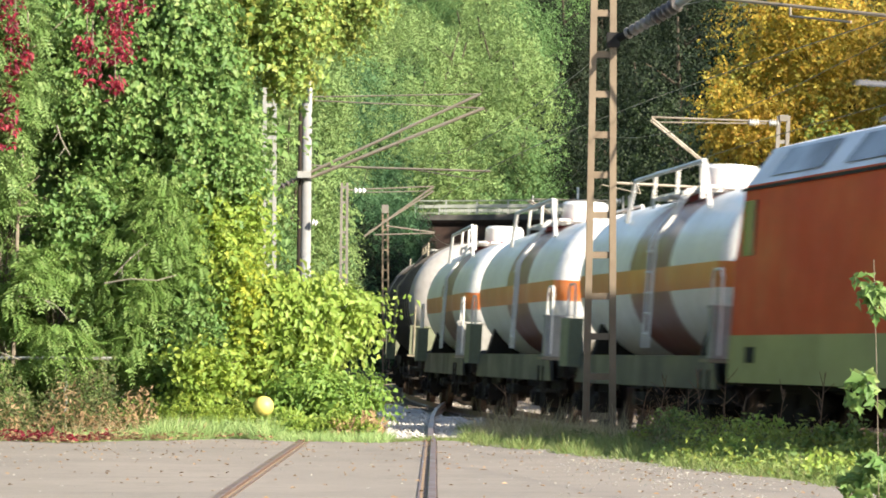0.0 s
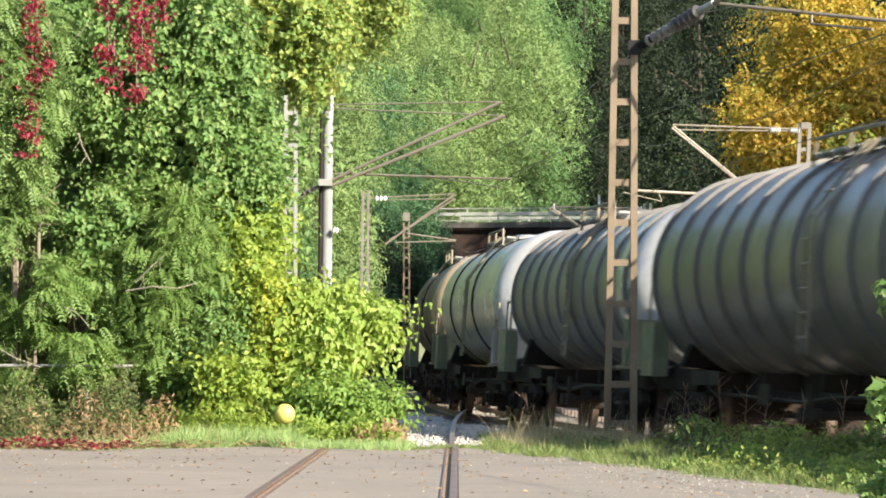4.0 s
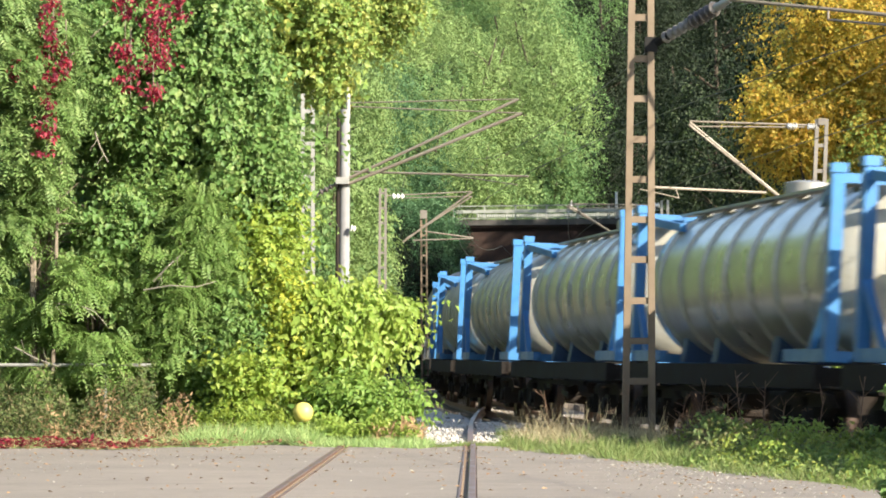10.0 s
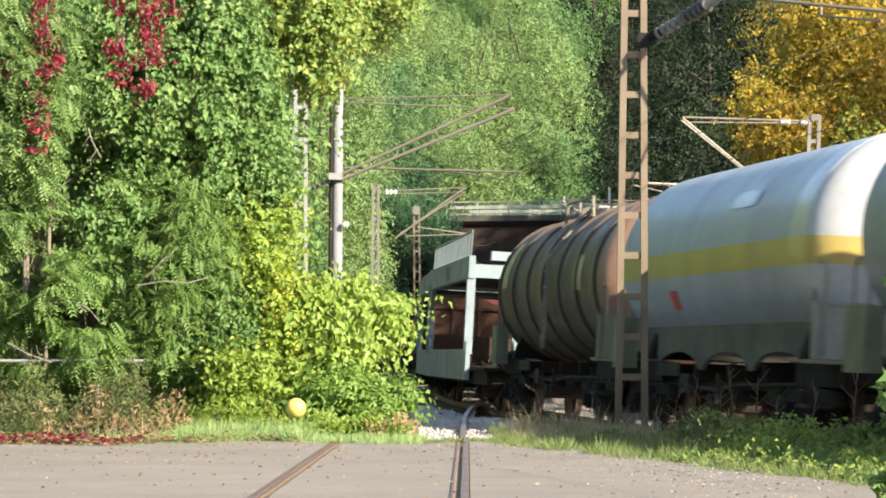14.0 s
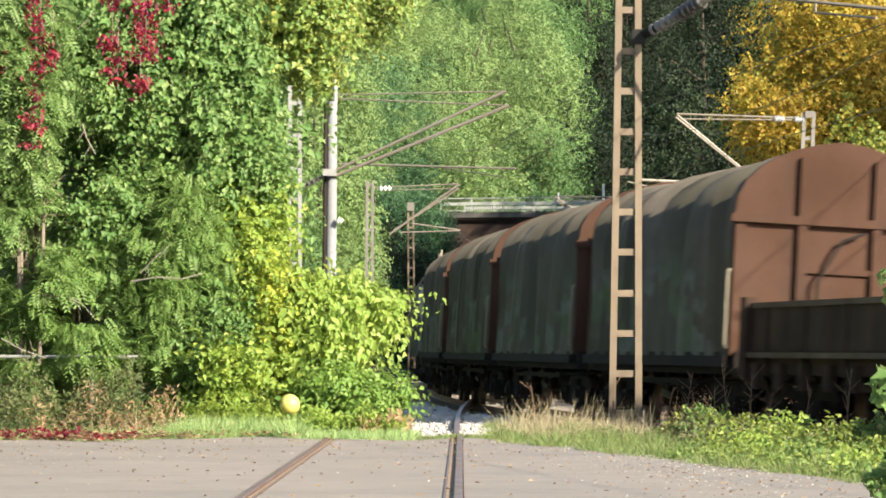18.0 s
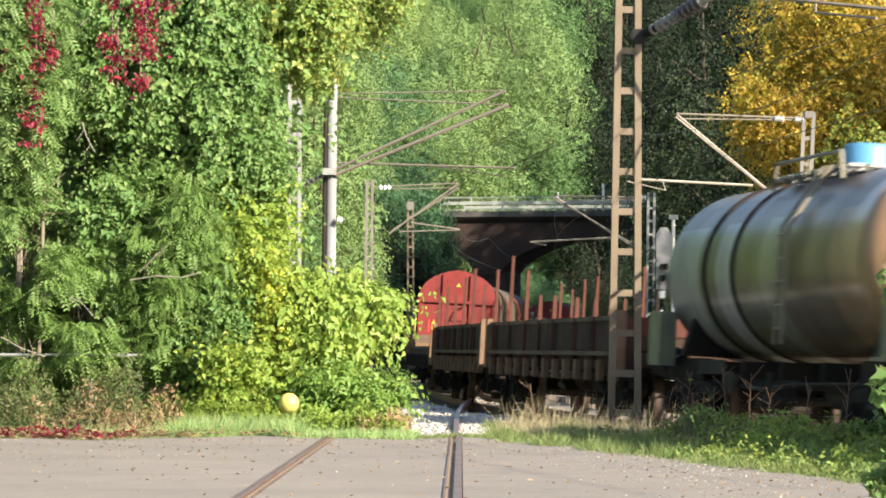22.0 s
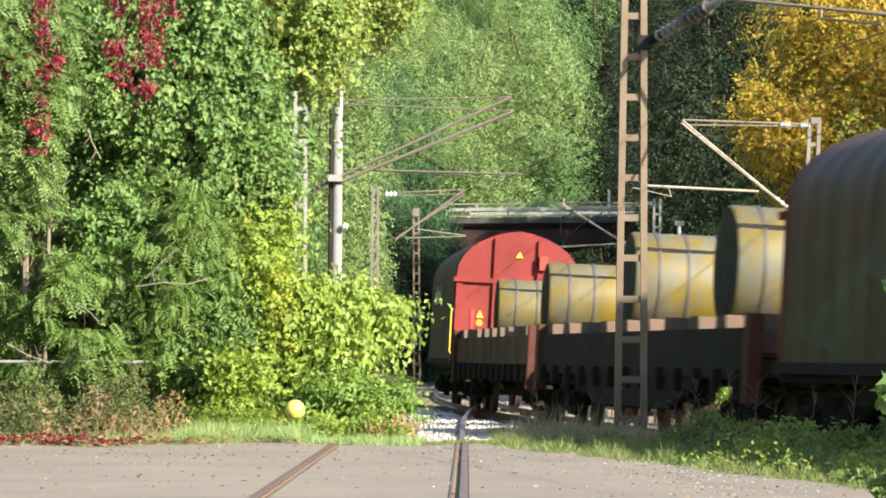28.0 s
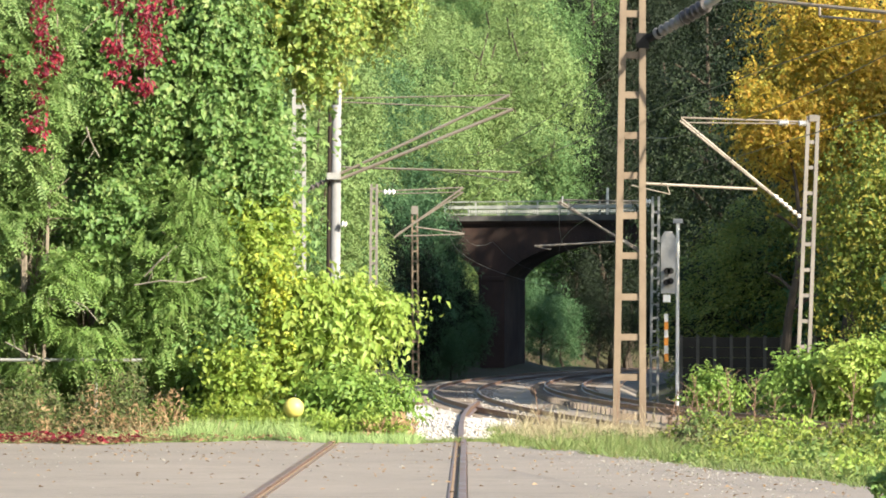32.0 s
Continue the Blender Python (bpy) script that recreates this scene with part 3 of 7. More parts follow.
def again(ob, front, rear):
    """Another of the same kind further back."""
    return coupled(copy_thing(ob, Matrix.Identity(4)), front, rear)


WHITE_ORANGE = tank_paint("white_tank_paint", (0.74, 0.73, 0.7), (0.5, 0.44, 0.36), [(2.12, 2.47, (0.62, 0.17, 0.03))], [(-1.0, 2.1, (0.2, 0.06, 0.045))], 0.4, 0.2, 0.25, 0.2)
WHITE_END = tank_paint("white_end_paint", (0.76, 0.75, 0.73), (0.5, 0.45, 0.38), [(2.12, 2.47, (0.62, 0.17, 0.03))], (), 0.3, 0.2, 0.25)
BLACKRIB = tank_paint("sooty_tank_paint", (0.045, 0.036, 0.03), (0.027, 0.023, 0.02), rough=0.45, amount=0.6, gloss=0.25)
GREYRIB = tank_paint("grey_tank_paint", (0.16, 0.155, 0.15), (0.08, 0.07, 0.06), rough=0.45, gloss=0.2)
PALERIB = tank_paint("pale_tank_paint", (0.2, 0.195, 0.18), (0.08, 0.07, 0.055), rough=0.45, streak=0.6, amount=0.7)
SLATERIB = tank_paint("slate_grey_tank_paint", (0.16, 0.15, 0.14), (0.085, 0.072, 0.06), rough=0.5, streak=0.35, gloss=0.12)
RIBDARK = tank_paint("dark_rib_paint", (0.09, 0.09, 0.09), (0.05, 0.045, 0.04), rough=0.5)
PALEGREY = tank_paint("pale_grey_tank_paint", (0.42, 0.44, 0.46), (0.3, 0.28, 0.24), rough=0.3, streak=0.3)
STEELSHELL = tank_paint("ringed_steel_shell", (0.4, 0.395, 0.34), (0.26, 0.25, 0.19), rough=0.3, streak=0.3, amount=0.45, gloss=0.6, metal=0.3)
BEIGE = tank_paint("beige_end_paint", (0.42, 0.32, 0.2), (0.25, 0.17, 0.1), rough=0.5, streak=0.3)
PINKBEIGE = tank_paint("clay_end_paint", (0.27, 0.155, 0.1), (0.18, 0.1, 0.06), bands=[(-20, 0, (0.12, 0.08, 0.06))], rough=0.5, streak=0.3)
GREYEND = tank_paint("grey_end_paint", (0.42, 0.4, 0.38), (0.2, 0.17, 0.14), rough=0.5)
BROWNTANK = tank_paint("brown_tank_paint", (0.08, 0.048, 0.033), (0.045, 0.032, 0.024), rough=0.55, amount=0.6, gloss=0.08)
MOSSTANK = tank_paint("mossy_tank_paint", (0.3, 0.24, 0.17), (0.16, 0.14, 0.08), rough=0.35, amount=0.7)
BLUEGREY = tank_paint("blue_grey_tank_paint", (0.27, 0.31, 0.34), (0.17, 0.17, 0.16), rough=0.3, streak=0.3, amount=0.4, gloss=0.3)
LIGHTBLUE = tank_paint("light_blue_grey_paint", (0.28, 0.33, 0.37), (0.2, 0.2, 0.19), rough=0.3, streak=0.3, amount=0.4, gloss=0.3)
GASGREY = tank_paint("gas_tank_paint", (0.24, 0.255, 0.275), (0.18, 0.178, 0.17), rough=0.45, streak=0.2, amount=0.4, gloss=0.18)
GASBLUE = tank_paint("striped_gas_tank_paint", (0.36, 0.41, 0.47), (0.26, 0.26, 0.25), [(2.33, 2.68, (0.5, 0.4, 0.08))], (), 0.45, 0.2, 0.4, 0.18)
GASEND = tank_paint("striped_gas_end_paint", (0.46, 0.47, 0.48), (0.3, 0.28, 0.26), [(2.33, 2.68, (0.5, 0.36, 0.1))], (), 0.4, 0.2, 0.35)
GASCAP = tank_paint("pale_gas_end_paint", (0.185, 0.195, 0.2), (0.3, 0.28, 0.26), (), (), 0.4, 0.2, 0.35)
TANEND = tank_paint("tan_end_paint", (0.3, 0.18, 0.09), (0.2, 0.12, 0.06), rough=0.5, streak=0.3)
CAMO = tank_paint("patched_tank_paint", (0.2, 0.2, 0.16), (0.1, 0.08, 0.05), [(2.98, 3.8, (0.13, 0.085, 0.065))], [(-6.5, -4.4, (0.3, 0.31, 0.3)), (-4.4, -3.3, (0.07, 0.075, 0.035)), (-3.3, -2.4, (0.36, 0.37, 0.38)), (-2.4, -0.6, (0.09, 0.085, 0.04)), (-0.6, 0.4, (0.2, 0.21, 0.15)), (0.4, 3.2, (0.11, 0.072, 0.042)), (3.2, 4.9, (0.27, 0.16, 0.085)), (4.9, 6.5, (0.2, 0.23, 0.26))], 0.45, 0.4, 0.6, 0.2)
RUSTRED = surface("faded_red_patch", (0.22, 0.045, 0.035), (0.14, 0.04, 0.03), 0.6)


def tarp(name, base, other, rough, tags):
    """Tarpaulin with grime that runs down and, low on the flanks, blotches of sprayed paint that differ from wagon to wagon."""
    m, nt, p = shader(name)
    tc = nt.nodes.new("ShaderNodeTexCoord")
    info = nt.nodes.new("ShaderNodeObjectInfo")
    far = nt.nodes.new("ShaderNodeVectorMath")
    far.operation = "MULTIPLY_ADD"
    nt.links.new(info.outputs["Random"], far.inputs[0])
    far.inputs[1].default_value = (40, 40, 40)
    nt.links.new(tc.outputs["Object"], far.inputs[2])

    def cloud(scale, detail, stretch=(1, 1, 1)):
        mp = nt.nodes.new("ShaderNodeMapping")
        mp.inputs["Scale"].default_value = stretch
        nt.links.new(far.outputs[0], mp.inputs[0])
        n = nt.nodes.new("ShaderNodeTexNoise")
        n.inputs["Scale"].default_value, n.inputs["Detail"].default_value = scale, detail
        nt.links.new(mp.outputs[0], n.inputs["Vector"])
        return n.outputs["Fac"]

    fine = cloud(7.0, 6)
    col = mix(nt, ramp(nt, cloud(0.45, 5), [(0.38, 0.0), (0.68, 0.9)]), base, other)
    col = mix(nt, ramp(nt, cloud(2.4, 5, (1.0, 0.3, 0.12)), [(0.44, 0.0), (0.7, 0.65)]), col, tuple(q * 0.35 for q in other))
    sep = nt.nodes.new("ShaderNodeSeparateXYZ")
    nt.links.new(tc.outputs["Object"], sep.inputs[0])
    tall = nt.nodes.new("ShaderNodeMapRange")
    tall.inputs[1].default_value, tall.inputs[2].default_value = 2.75, 2.2
    nt.links.new(sep.outputs[2], tall.inputs[0])
    paint = ramp(nt, cloud(0.9, 3), [(0.36, tags[0]), (0.48, tags[1]), (0.58, tags[2])])
    blot = nt.nodes.new("ShaderNodeMath")
    blot.operation = "MULTIPLY"
    nt.links.new(ramp(nt, cloud(1.15, 4), [(0.49, 0.0), (0.54, 0.8)]), blot.inputs[0])
    nt.links.new(tall.outputs[0], blot.inputs[1])
    col = mix(nt, blot.outputs[0], col, paint)
    col = mix(nt, ramp(nt, fine, [(0.4, 0.0), (0.75, 0.35)]), col, tuple(q * 0.5 for q in base))
    nt.links.new(col, p.inputs["Base Color"])
    p.inputs["Roughness"].default_value = rough
    p.inputs["Specular IOR Level"].default_value = 0.25
    bump(nt, p, fine, 0.35, 0.012)
    return m


HOODBROWN = tarp("old_tarpaulin", (0.135, 0.115, 0.092), (0.058, 0.056, 0.036), 0.6, ((0.07, 0.115, 0.04), (0.17, 0.18, 0.16), (0.1, 0.13, 0.07)))
HOODMAROON = tarp("maroon_brown_tarpaulin", (0.095, 0.046, 0.036), (0.056, 0.04, 0.029), 0.6, ((0.075, 0.075, 0.05), (0.1, 0.1, 0.075), (0.065, 0.06, 0.04)))
HOODGREY = tarp("grey_tarpaulin", (0.125, 0.105, 0.074), (0.07, 0.064, 0.042), 0.6, ((0.1, 0.1, 0.07), (0.13, 0.14, 0.1), (0.09, 0.085, 0.06)))
REDEND = surface("red_end_paint", (0.225, 0.037, 0.034), (0.14, 0.028, 0.025), 0.72, 0, 1.0, 12, 0.6, 0.35)
BROWNEND = surface("rust_brown_end_paint", (0.066, 0.031, 0.018), (0.04, 0.02, 0.012), 0.75, 0, 1.0, 12, 0.7, 0.45)
OCHREEND = surface("ochre_end_paint", (0.14, 0.105, 0.068), (0.08, 0.058, 0.038), 0.65, 0, 1.0, 12, 0.6, 0.3)
FRAMEDARK = surface("dark_blue_frame_paint", (0.02, 0.06, 0.16), (0.012, 0.03, 0.07), 0.5)
FRAMEBLUE = surface("blue_frame_paint", (0.05, 0.2, 0.45), (0.035, 0.11, 0.26), 0.4, 0, 1.5, 12, 0.4, 0.2)
CARBLUE = surface("grey_blue_carrier_paint", (0.24, 0.3, 0.32), (0.17, 0.2, 0.2), 0.45, 0, 1.2, 12, 0.5, 0.3)
PLANKBROWN = surface("dark_brown_wagon_paint", (0.058, 0.034, 0.024), (0.028, 0.017, 0.012), 0.9, 0, 1.3, 14, 0.7, 0.5)
DECKBROWN = surface("dusty_brown_plate", (0.19, 0.115, 0.062), (0.105, 0.065, 0.037), 0.75, 0, 1.0, 14, 0.7, 0.4)
STAKE = surface("rust_red_stake", (0.095, 0.033, 0.023), (0.05, 0.024, 0.018), 0.7)
TIMBER = surface("grey_brown_timber", (0.13, 0.092, 0.07), (0.08, 0.055, 0.042), 0.85)
COIL = surface("yellow_wrapped_coil", (0.17, 0.125, 0.012), (0.105, 0.125, 0.125), 0.5, 0.0, 2.0, 6, 0.85, 0.4)
COILSILL = surface("rust_brown_sill", (0.1, 0.052, 0.032), (0.05, 0.03, 0.02), 0.75, 0, 1.2, 12, 0.7, 0.5)
COILEND = surface("dark_coil_end", (0.022, 0.02, 0.018), (0.04, 0.036, 0.032), 0.7, 0.2)
LOCORED = tank_paint("orange_red_loco_paint", (0.62, 0.03, 0.003), (0.4, 0.04, 0.004), rough=0.5, streak=0.2, amount=0.4, gloss=0.05)
LOCOGREY = surface("pale_loco_roof", (0.6, 0.6, 0.63), (0.45, 0.45, 0.46), 0.4)
LOCODARK = surface("loco_dark_grey", (0.06, 0.065, 0.08), None, 0.35)
# Grey sill with the green reflection of plants painted into its colour.
LOCOBASE = surface("loco_sill_green_reflection", (0.3, 0.31, 0.14), (0.2, 0.2, 0.09), 0.4)
GLASS = surface("dark_window_glass", (0.02, 0.025, 0.03), None, 0.08)


def locomotive():
    w = thing("locomotive", "orange-red electric locomotive with a pale sloping roof edge", "locomotive")
    running_gear(w, 18.9, 4, DARK, 1.1, 1.25)
    h = 9.0

    def cut(x, z0, z1, half, lean):
        return [(x - lean * 0, -half, z0), (x, -half, z1), (x, half, z1), (x, half, z0)]
    body = Shape().loft([[(x + (0.42 * f if x < 0 else -0.42 * f), y, z) for y, z, f in ((-1.47, 1.45, 0), (-1.49, 2.3, 0.3), (-1.47, 3.35, 1), (1.47, 3.35, 1), (1.49, 2.3, 0.3), (1.47, 1.45, 0))] for x in (-h, h)])
    part("body", body, LOCORED, w)
    part("sill", Shape().box(-h - 0.01, h + 0.01, -1.485, 1.485, 0.85, 1.45), LOCOBASE, w)
    roof = Shape().loft([[(x, y, z) for y, z in ((-1.47, 3.35), (-1.12, 3.85), (-0.7, 3.98), (0.7, 3.98), (1.12, 3.85), (1.47, 3.35))] for x in (-h + 0.42, -h + 1.3, h - 1.3, h - 0.42)])
    part("roof", roof, LOCOGREY, w)
    for x in (-6.4, -3.0, 0.6, 4.0):
        part("roof_vent", Shape().add([(x - 1.2, -1.43, 3.44), (x + 1.2, -1.43, 3.44), (x + 1.2, -1.17, 3.8), (x - 1.2, -1.17, 3.8)], [(0, 1, 2, 3)]), LOCODARK, w)
    part("cab_window", Shape().box(-h + 0.5, -h + 1.05, -1.5, -1.47, 2.45, 3.15), GLASS, w)
    part("stripe", Shape().box(-h + 0.3, h - 0.3, -1.495, -1.48, 3.28, 3.32), BLACK, w)
    part("jack_pad", Shape().box(-h + 0.9, -h + 1.3, -1.5, -1.46, 1.1, 1.3), BLACK, w)
    for x in (-5.0, 5.0):
        p = Shape()
        for y in (-0.5, 0.5):
            p.pipe([(x - 0.9, y, 4.1), (x + 0.7, y * 0.9, 4.32), (x - 0.8, y * 0.8, 4.5)], 0.03)
        p.slab((x - 0.8, -0.9, 4.52), (x - 0.8, 0.9, 4.52), 0.2, 0.05)
        for sx in (-0.8, 0.8):
            p.tube((x + sx, 0, 3.96), (x + sx, 0, 4.2), 0.07)
        part("current_collector", p, LOCODARK, w)
    for x in (-2, 0, 2):
        part("roof_box", Shape().box(x - 0.6, x + 0.6, -0.6, 0.6, 3.96, 4.14), LOCODARK, w)
    return w


coupled(locomotive(), -631.9, -613.0)
white = coupled(tank_wagon("white tank wagon with orange stripe, brown bands and a domed top", 13.6, WHITE_ORANGE, 1.27, 2.4, WHITE_END, dome=(WHITE_END, 0.44, 0.42), rail_mat=PIPE_W, box=PALEBOX), -613, -599.0)
SKIRT = surface("grey_skirt_paint", (0.08, 0.08, 0.077), (0.045, 0.042, 0.038), 0.5, 0, 1.0, 12, 0.5, 0.4)
for y in (-1.2, 1.2):
    part("skirt", Shape().loft([[(x, y + dy, z) for x, z in ((-5.6, 0.75), (5.6, 0.75), (5.3, 1.2), (-5.3, 1.2))] for dy in (-0.03, 0.03)]), SKIRT, white, "grey painted skirt panel")
part("dome_base", Shape().lathe([(3.5, 0.75), (3.72, 0.7), (3.74, 0.5)], 24, "z"), REDEND, white, "red-brown collar under the dome")
for y in (-0.95, 0.95):
    part("guard_rail", Shape().pipe([(-3.2, y, 3.3), (-2.6, y, 3.92), (2.6, y, 3.98), (3.2, y, 3.3)], 0.035), PIPE_W, white)
again(white, -599.0, -585.2)
again(white, -585.2, -571.0)
dark = coupled(tank_wagon("sooty ribbed tank wagon with a pale grey end", 19.5, BLACKRIB, 1.47, 2.5, GREYEND, 11, box=SIDEBOX, course=1.5), -571.0, -550.1)
coupled(tank_wagon("slate-grey tank wagon with dark ribs", 20.0, SLATERIB, 1.49, 2.56, SLATERIB, 9, RIBDARK, box=SIDEBOX), -550.1, -529.9)
coupled(tank_wagon("grey ribbed tank wagon streaked with grime", 20.0, GREYRIB, 1.47, 2.5, GREYRIB, 13, box=SIDEBOX), -529.9, -509.8)
coupled(tank_wagon("dark ribbed tank wagon with a white hoop", 17.0, GREYRIB, 1.33, 2.45, PALEGREY, 10, rings=[(6.4, 0.5, PALEGREY)], box=SIDEBOX), -509.8, -492.8)
coupled(tank_wagon("pale grey smooth tank wagon with dark hoop", 17.0, PALEGREY, 1.4, 2.5, PALEGREY, rings=[(2.0, 0.14, DARK), (-4, 0.14, DARK)], box=PALEBOX, plates=[(-0.3, 2.7, 1.1, 0.5, BLUEGREY)]), -492.8, -475.7)
coupled(tank_wagon("dark brown tank wagon with a beige end", 17.2, BROWNTANK, 1.44, 2.5, BEIGE, inset=1.4, rings=[(0.4, 0.12, DARK)], box=SIDEBOX, plates=[(-2.0, 2.3, 0.5, 0.4, PALEBOX)]), -475.7, -458.4)
coupled(tank_wagon("mossy brown tank wagon with a beige end", 12.2, MOSSTANK, 1.3, 2.36, BEIGE, axles=2, box=SIDEBOX, setback=1.4, inset=0.6, plates=[(-2.2, 2.9, 1.5, 0.22, RUSTRED), (-3.6, 2.85, 0.35, 0.6, RUSTRED), (2.2, 3.0, 2.6, 0.5, BEIGE)]), -458.4, -446.3)
coupled(tank_wagon("light blue-grey tank wagon with a domed walkway", 19.1, BLUEGREY, 1.34, 2.5, LIGHTBLUE, rings=[(1.6, 0.16, DARK)], box=PALEBOX, course=1.6, inset=0.6, dome=(LIGHTBLUE, 0.5, 0.24), plates=[(3.9, 2.75, 0.9, 0.55, MARK)]), -446.3, -427.1)
coupled(tank_wagon("blue-grey tank wagon with dark hoop and white plate", 17.0, BLUEGREY, 1.34, 2.5, LIGHTBLUE, course=1.5, inset=0.5, rings=[(2.2, 0.2, DARK), (-3, 0.16, DARK)], box=SIDEBOX, plates=[(4.6, 2.65, 0.9, 0.6, MARK), (-0.8, 2.75, 0.8, 0.6, MARK)]), -427.1, -410.0)
coupled(hood_wagon("brown tarpaulin hood wagon with ochre end walls", 16.2, HOODBROWN, OCHREEND, sign=False, ridge=4.05), -409.0, -392.8)
for i, a in enumerate((-392.8, -378.1, -363.3, -348.2, -332.6, -317.4)):
    b = (-378.1, -363.3, -348.2, -332.6, -317.4, -302.2)[i]
    if i == 0:
        carrier, tankbox = container_wagon("ringed pale tank container in a bright blue frame", 14.7, FRAMEBLUE, STEELSHELL)
        coupled(carrier, a, b)
        coupled(tankbox, a, b)
    else:
        again(carrier, a, b)
        again(tankbox, a, b)
coupled(tank_wagon("large smooth grey gas tank wagon", 18.8, GASGREY, 1.46, 2.66, GASCAP, box=PALEBOX, platform=False, skirt=GIRDER, dome=(GASGREY, 0.1, 0.02)), -302.2, -283.6)
coupled(tank_wagon("blue-grey gas tank wagon with a yellow stripe", 15.3, GASBLUE, 1.46, 2.62, GASEND, platform=False, box=PALEBOX, skirt=GIRDER, course=0.9, dome=(GASGREY, 0.1, 0.02), plates=[(-2.5, 2.0, 0.5, 0.3, REDMARK), (2.0, 3.3, 1.6, 0.25, LIGHTBLUE)]), -283.6, -268.2)
coupled(tank_wagon("dark brown ribbed tank wagon with clay-coloured end", 17.0, BROWNTANK, 1.41, 2.48, PINKBEIGE, 7, box=SIDEBOX, plates=[(4.7, 2.6, 1.0, 0.6, BEIGE), (-6.2, 3.0, 0.9, 1.0, BEIGE)]), -268.2, -251.2)


def car_carrier(length, posts, slats, label):
    """Half of an articulated car carrier. posts: where its frame posts stand; slats: the top railing's stretch."""
    w = thing("car_carrier", label, "freight wagon", "freight train wagons")
    running_gear(w, length, 4, DARK, 0.85, 1.2)
    h = length / 2 - 0.3
    lo, hi = min(posts), max(posts)
    for y in (-1.42, 1.42):
        part("side_sill", Shape().loft([[(x, y + dy, z) for x, z in ((lo - 0.2, 0.62), (hi + 0.2, 0.62), (hi + 0.2, 1.5), (hi - 0.9, 1.3), (lo + 0.9, 1.3), (lo - 0.2, 1.5))] for dy in (-0.05, 0.05)]), CARBLUE, w)
        part("upper_beam", Shape().box(lo - 0.2, hi + 0.2, y - 0.07, y + 0.07, 2.88, 3.38), CARBLUE, w)
        part("beam_plate", Shape().box((lo + hi) / 2 - 0.5, (lo + hi) / 2 + 0.5, y - 0.08, y + 0.08, 2.95, 3.3), PIPE_Y, w)
        for x in posts:
            part("post", Shape().box(x - 0.16, x + 0.16, y - 0.09, y + 0.09, 1.2, 3.0), CARBLUE, w)
            for s in (-1, 1):
                if lo < x + s < hi:
                    part("gusset", Shape().loft([[(x + s * a, y + dy, z) for a, z in ((0.14, 2.9), (1.0, 2.9), (0.14, 2.2))] for dy in (-0.05, 0.05)]), CARBLUE, w)
                    part("gusset", Shape().loft([[(x + s * a, y + dy, z) for a, z in ((0.14, 1.28), (0.6, 1.28), (0.14, 1.75))] for dy in (-0.04, 0.04)]), CARBLUE, w)
        if slats:
            for x in np.arange(slats[0], slats[1], 0.95):
                part("rail_post", Shape().slab((x, y, 3.34), (x + 0.35, y, 3.95), 0.04, 0.07), CARBLUE, w)
            part("top_rail", Shape().box(slats[0], slats[1] + 0.3, y - 0.02, y + 0.02, 3.92, 3.96), CARBLUE, w)
    part("upper_deck", Shape().box(lo, hi, -1.38, 1.38, 3.0, 3.1), DARK, w)
    part("lower_deck", Shape().box(-h, h, -1.34, 1.34, 0.84, 0.92), DARK, w)
    for x in (lo, hi):
        part("cross_beam", Shape().box(x - 0.12, x + 0.12, -1.36, 1.36, 2.9, 3.2), CARBLUE, w)
        part("winch", Shape().box(x - 0.2, x + 0.2, -1.0, -0.5, 3.3, 3.5), CARBLUE, w, "grey-blue winch housing")
    return w


coupled(car_carrier(20.5, (-9.9, 5.3), (-9.5, 4.8), "grey-blue double-deck car carrier half with slatted top rail"), -250.2, -229.6)
coupled(car_carrier(12.8, (-5.9, 5.9), None, "grey-blue double-deck car carrier half, empty"), -229.6, -217.0)
low1 = coupled(plank_wagon("dark brown flat wagon with low dropside boards", 16.6, PLANKBROWN, drop=0.5, plate=PLANKBROWN), -217.0, -200.4)
low2 = coupled(plank_wagon("dark brown dropside wagon with a red end bracket", 16.6, PLANKBROWN, drop=0.5, plate=PLANKBROWN), -200.4, -183.9)
part("end_bracket", Shape().box(7.6, 7.9, -1.58, -1.44, 1.15, 1.82).box(7.5, 8.0, -1.56, -1.44, 1.35, 1.6), REDMARK, low2, "bright red end bracket")
hood0 = coupled(hood_wagon("old brown tarpaulin hood wagon with rust-brown end walls", 13.0, HOODBROWN, BROWNEND, sign=False, ridge=4.05), -183.9, -171.0)
hood1 = again(hood0, -171.0, -157.9)
part("painted_patch", Shape().add([(5.76, 0.62, 3.45), (5.76, 0.95, 3.22), (5.76, 1.28, 3.18), (5.76, 1.2, 3.45), (5.76, 0.9, 3.7), (5.76, 0.64, 3.84)], [(0, 1, 2, 3, 4, 5)]), RUSTRED, hood0, "faded red painted patch on the end wall")
again(hood1, -157.9, -144.9)
again(hood1, -144.9, -131.7)
coupled(tank_wagon("pale ribbed tank wagon with a white end", 18.0, PALERIB, 1.45, 2.52, PALEGREY, 10, rings=[(7.0, 0.9, PALEGREY)], box=PALEBOX), -131.7, -113.6)
coupled(tank_wagon("pale grey ribbed tank wagon with grimy streaks", 16.8, PALERIB, 1.46, 2.54, PALEGREY, 9, rings=[(6.3, 1.0, PALEGREY)], box=PALEBOX, plates=[(6.2, 3.0, 0.9, 0.7, BEIGE)]), -113.6, -96.7)
blue_dome = surface("blue_dome_paint", (0.1, 0.3, 0.5), None, 0.4)
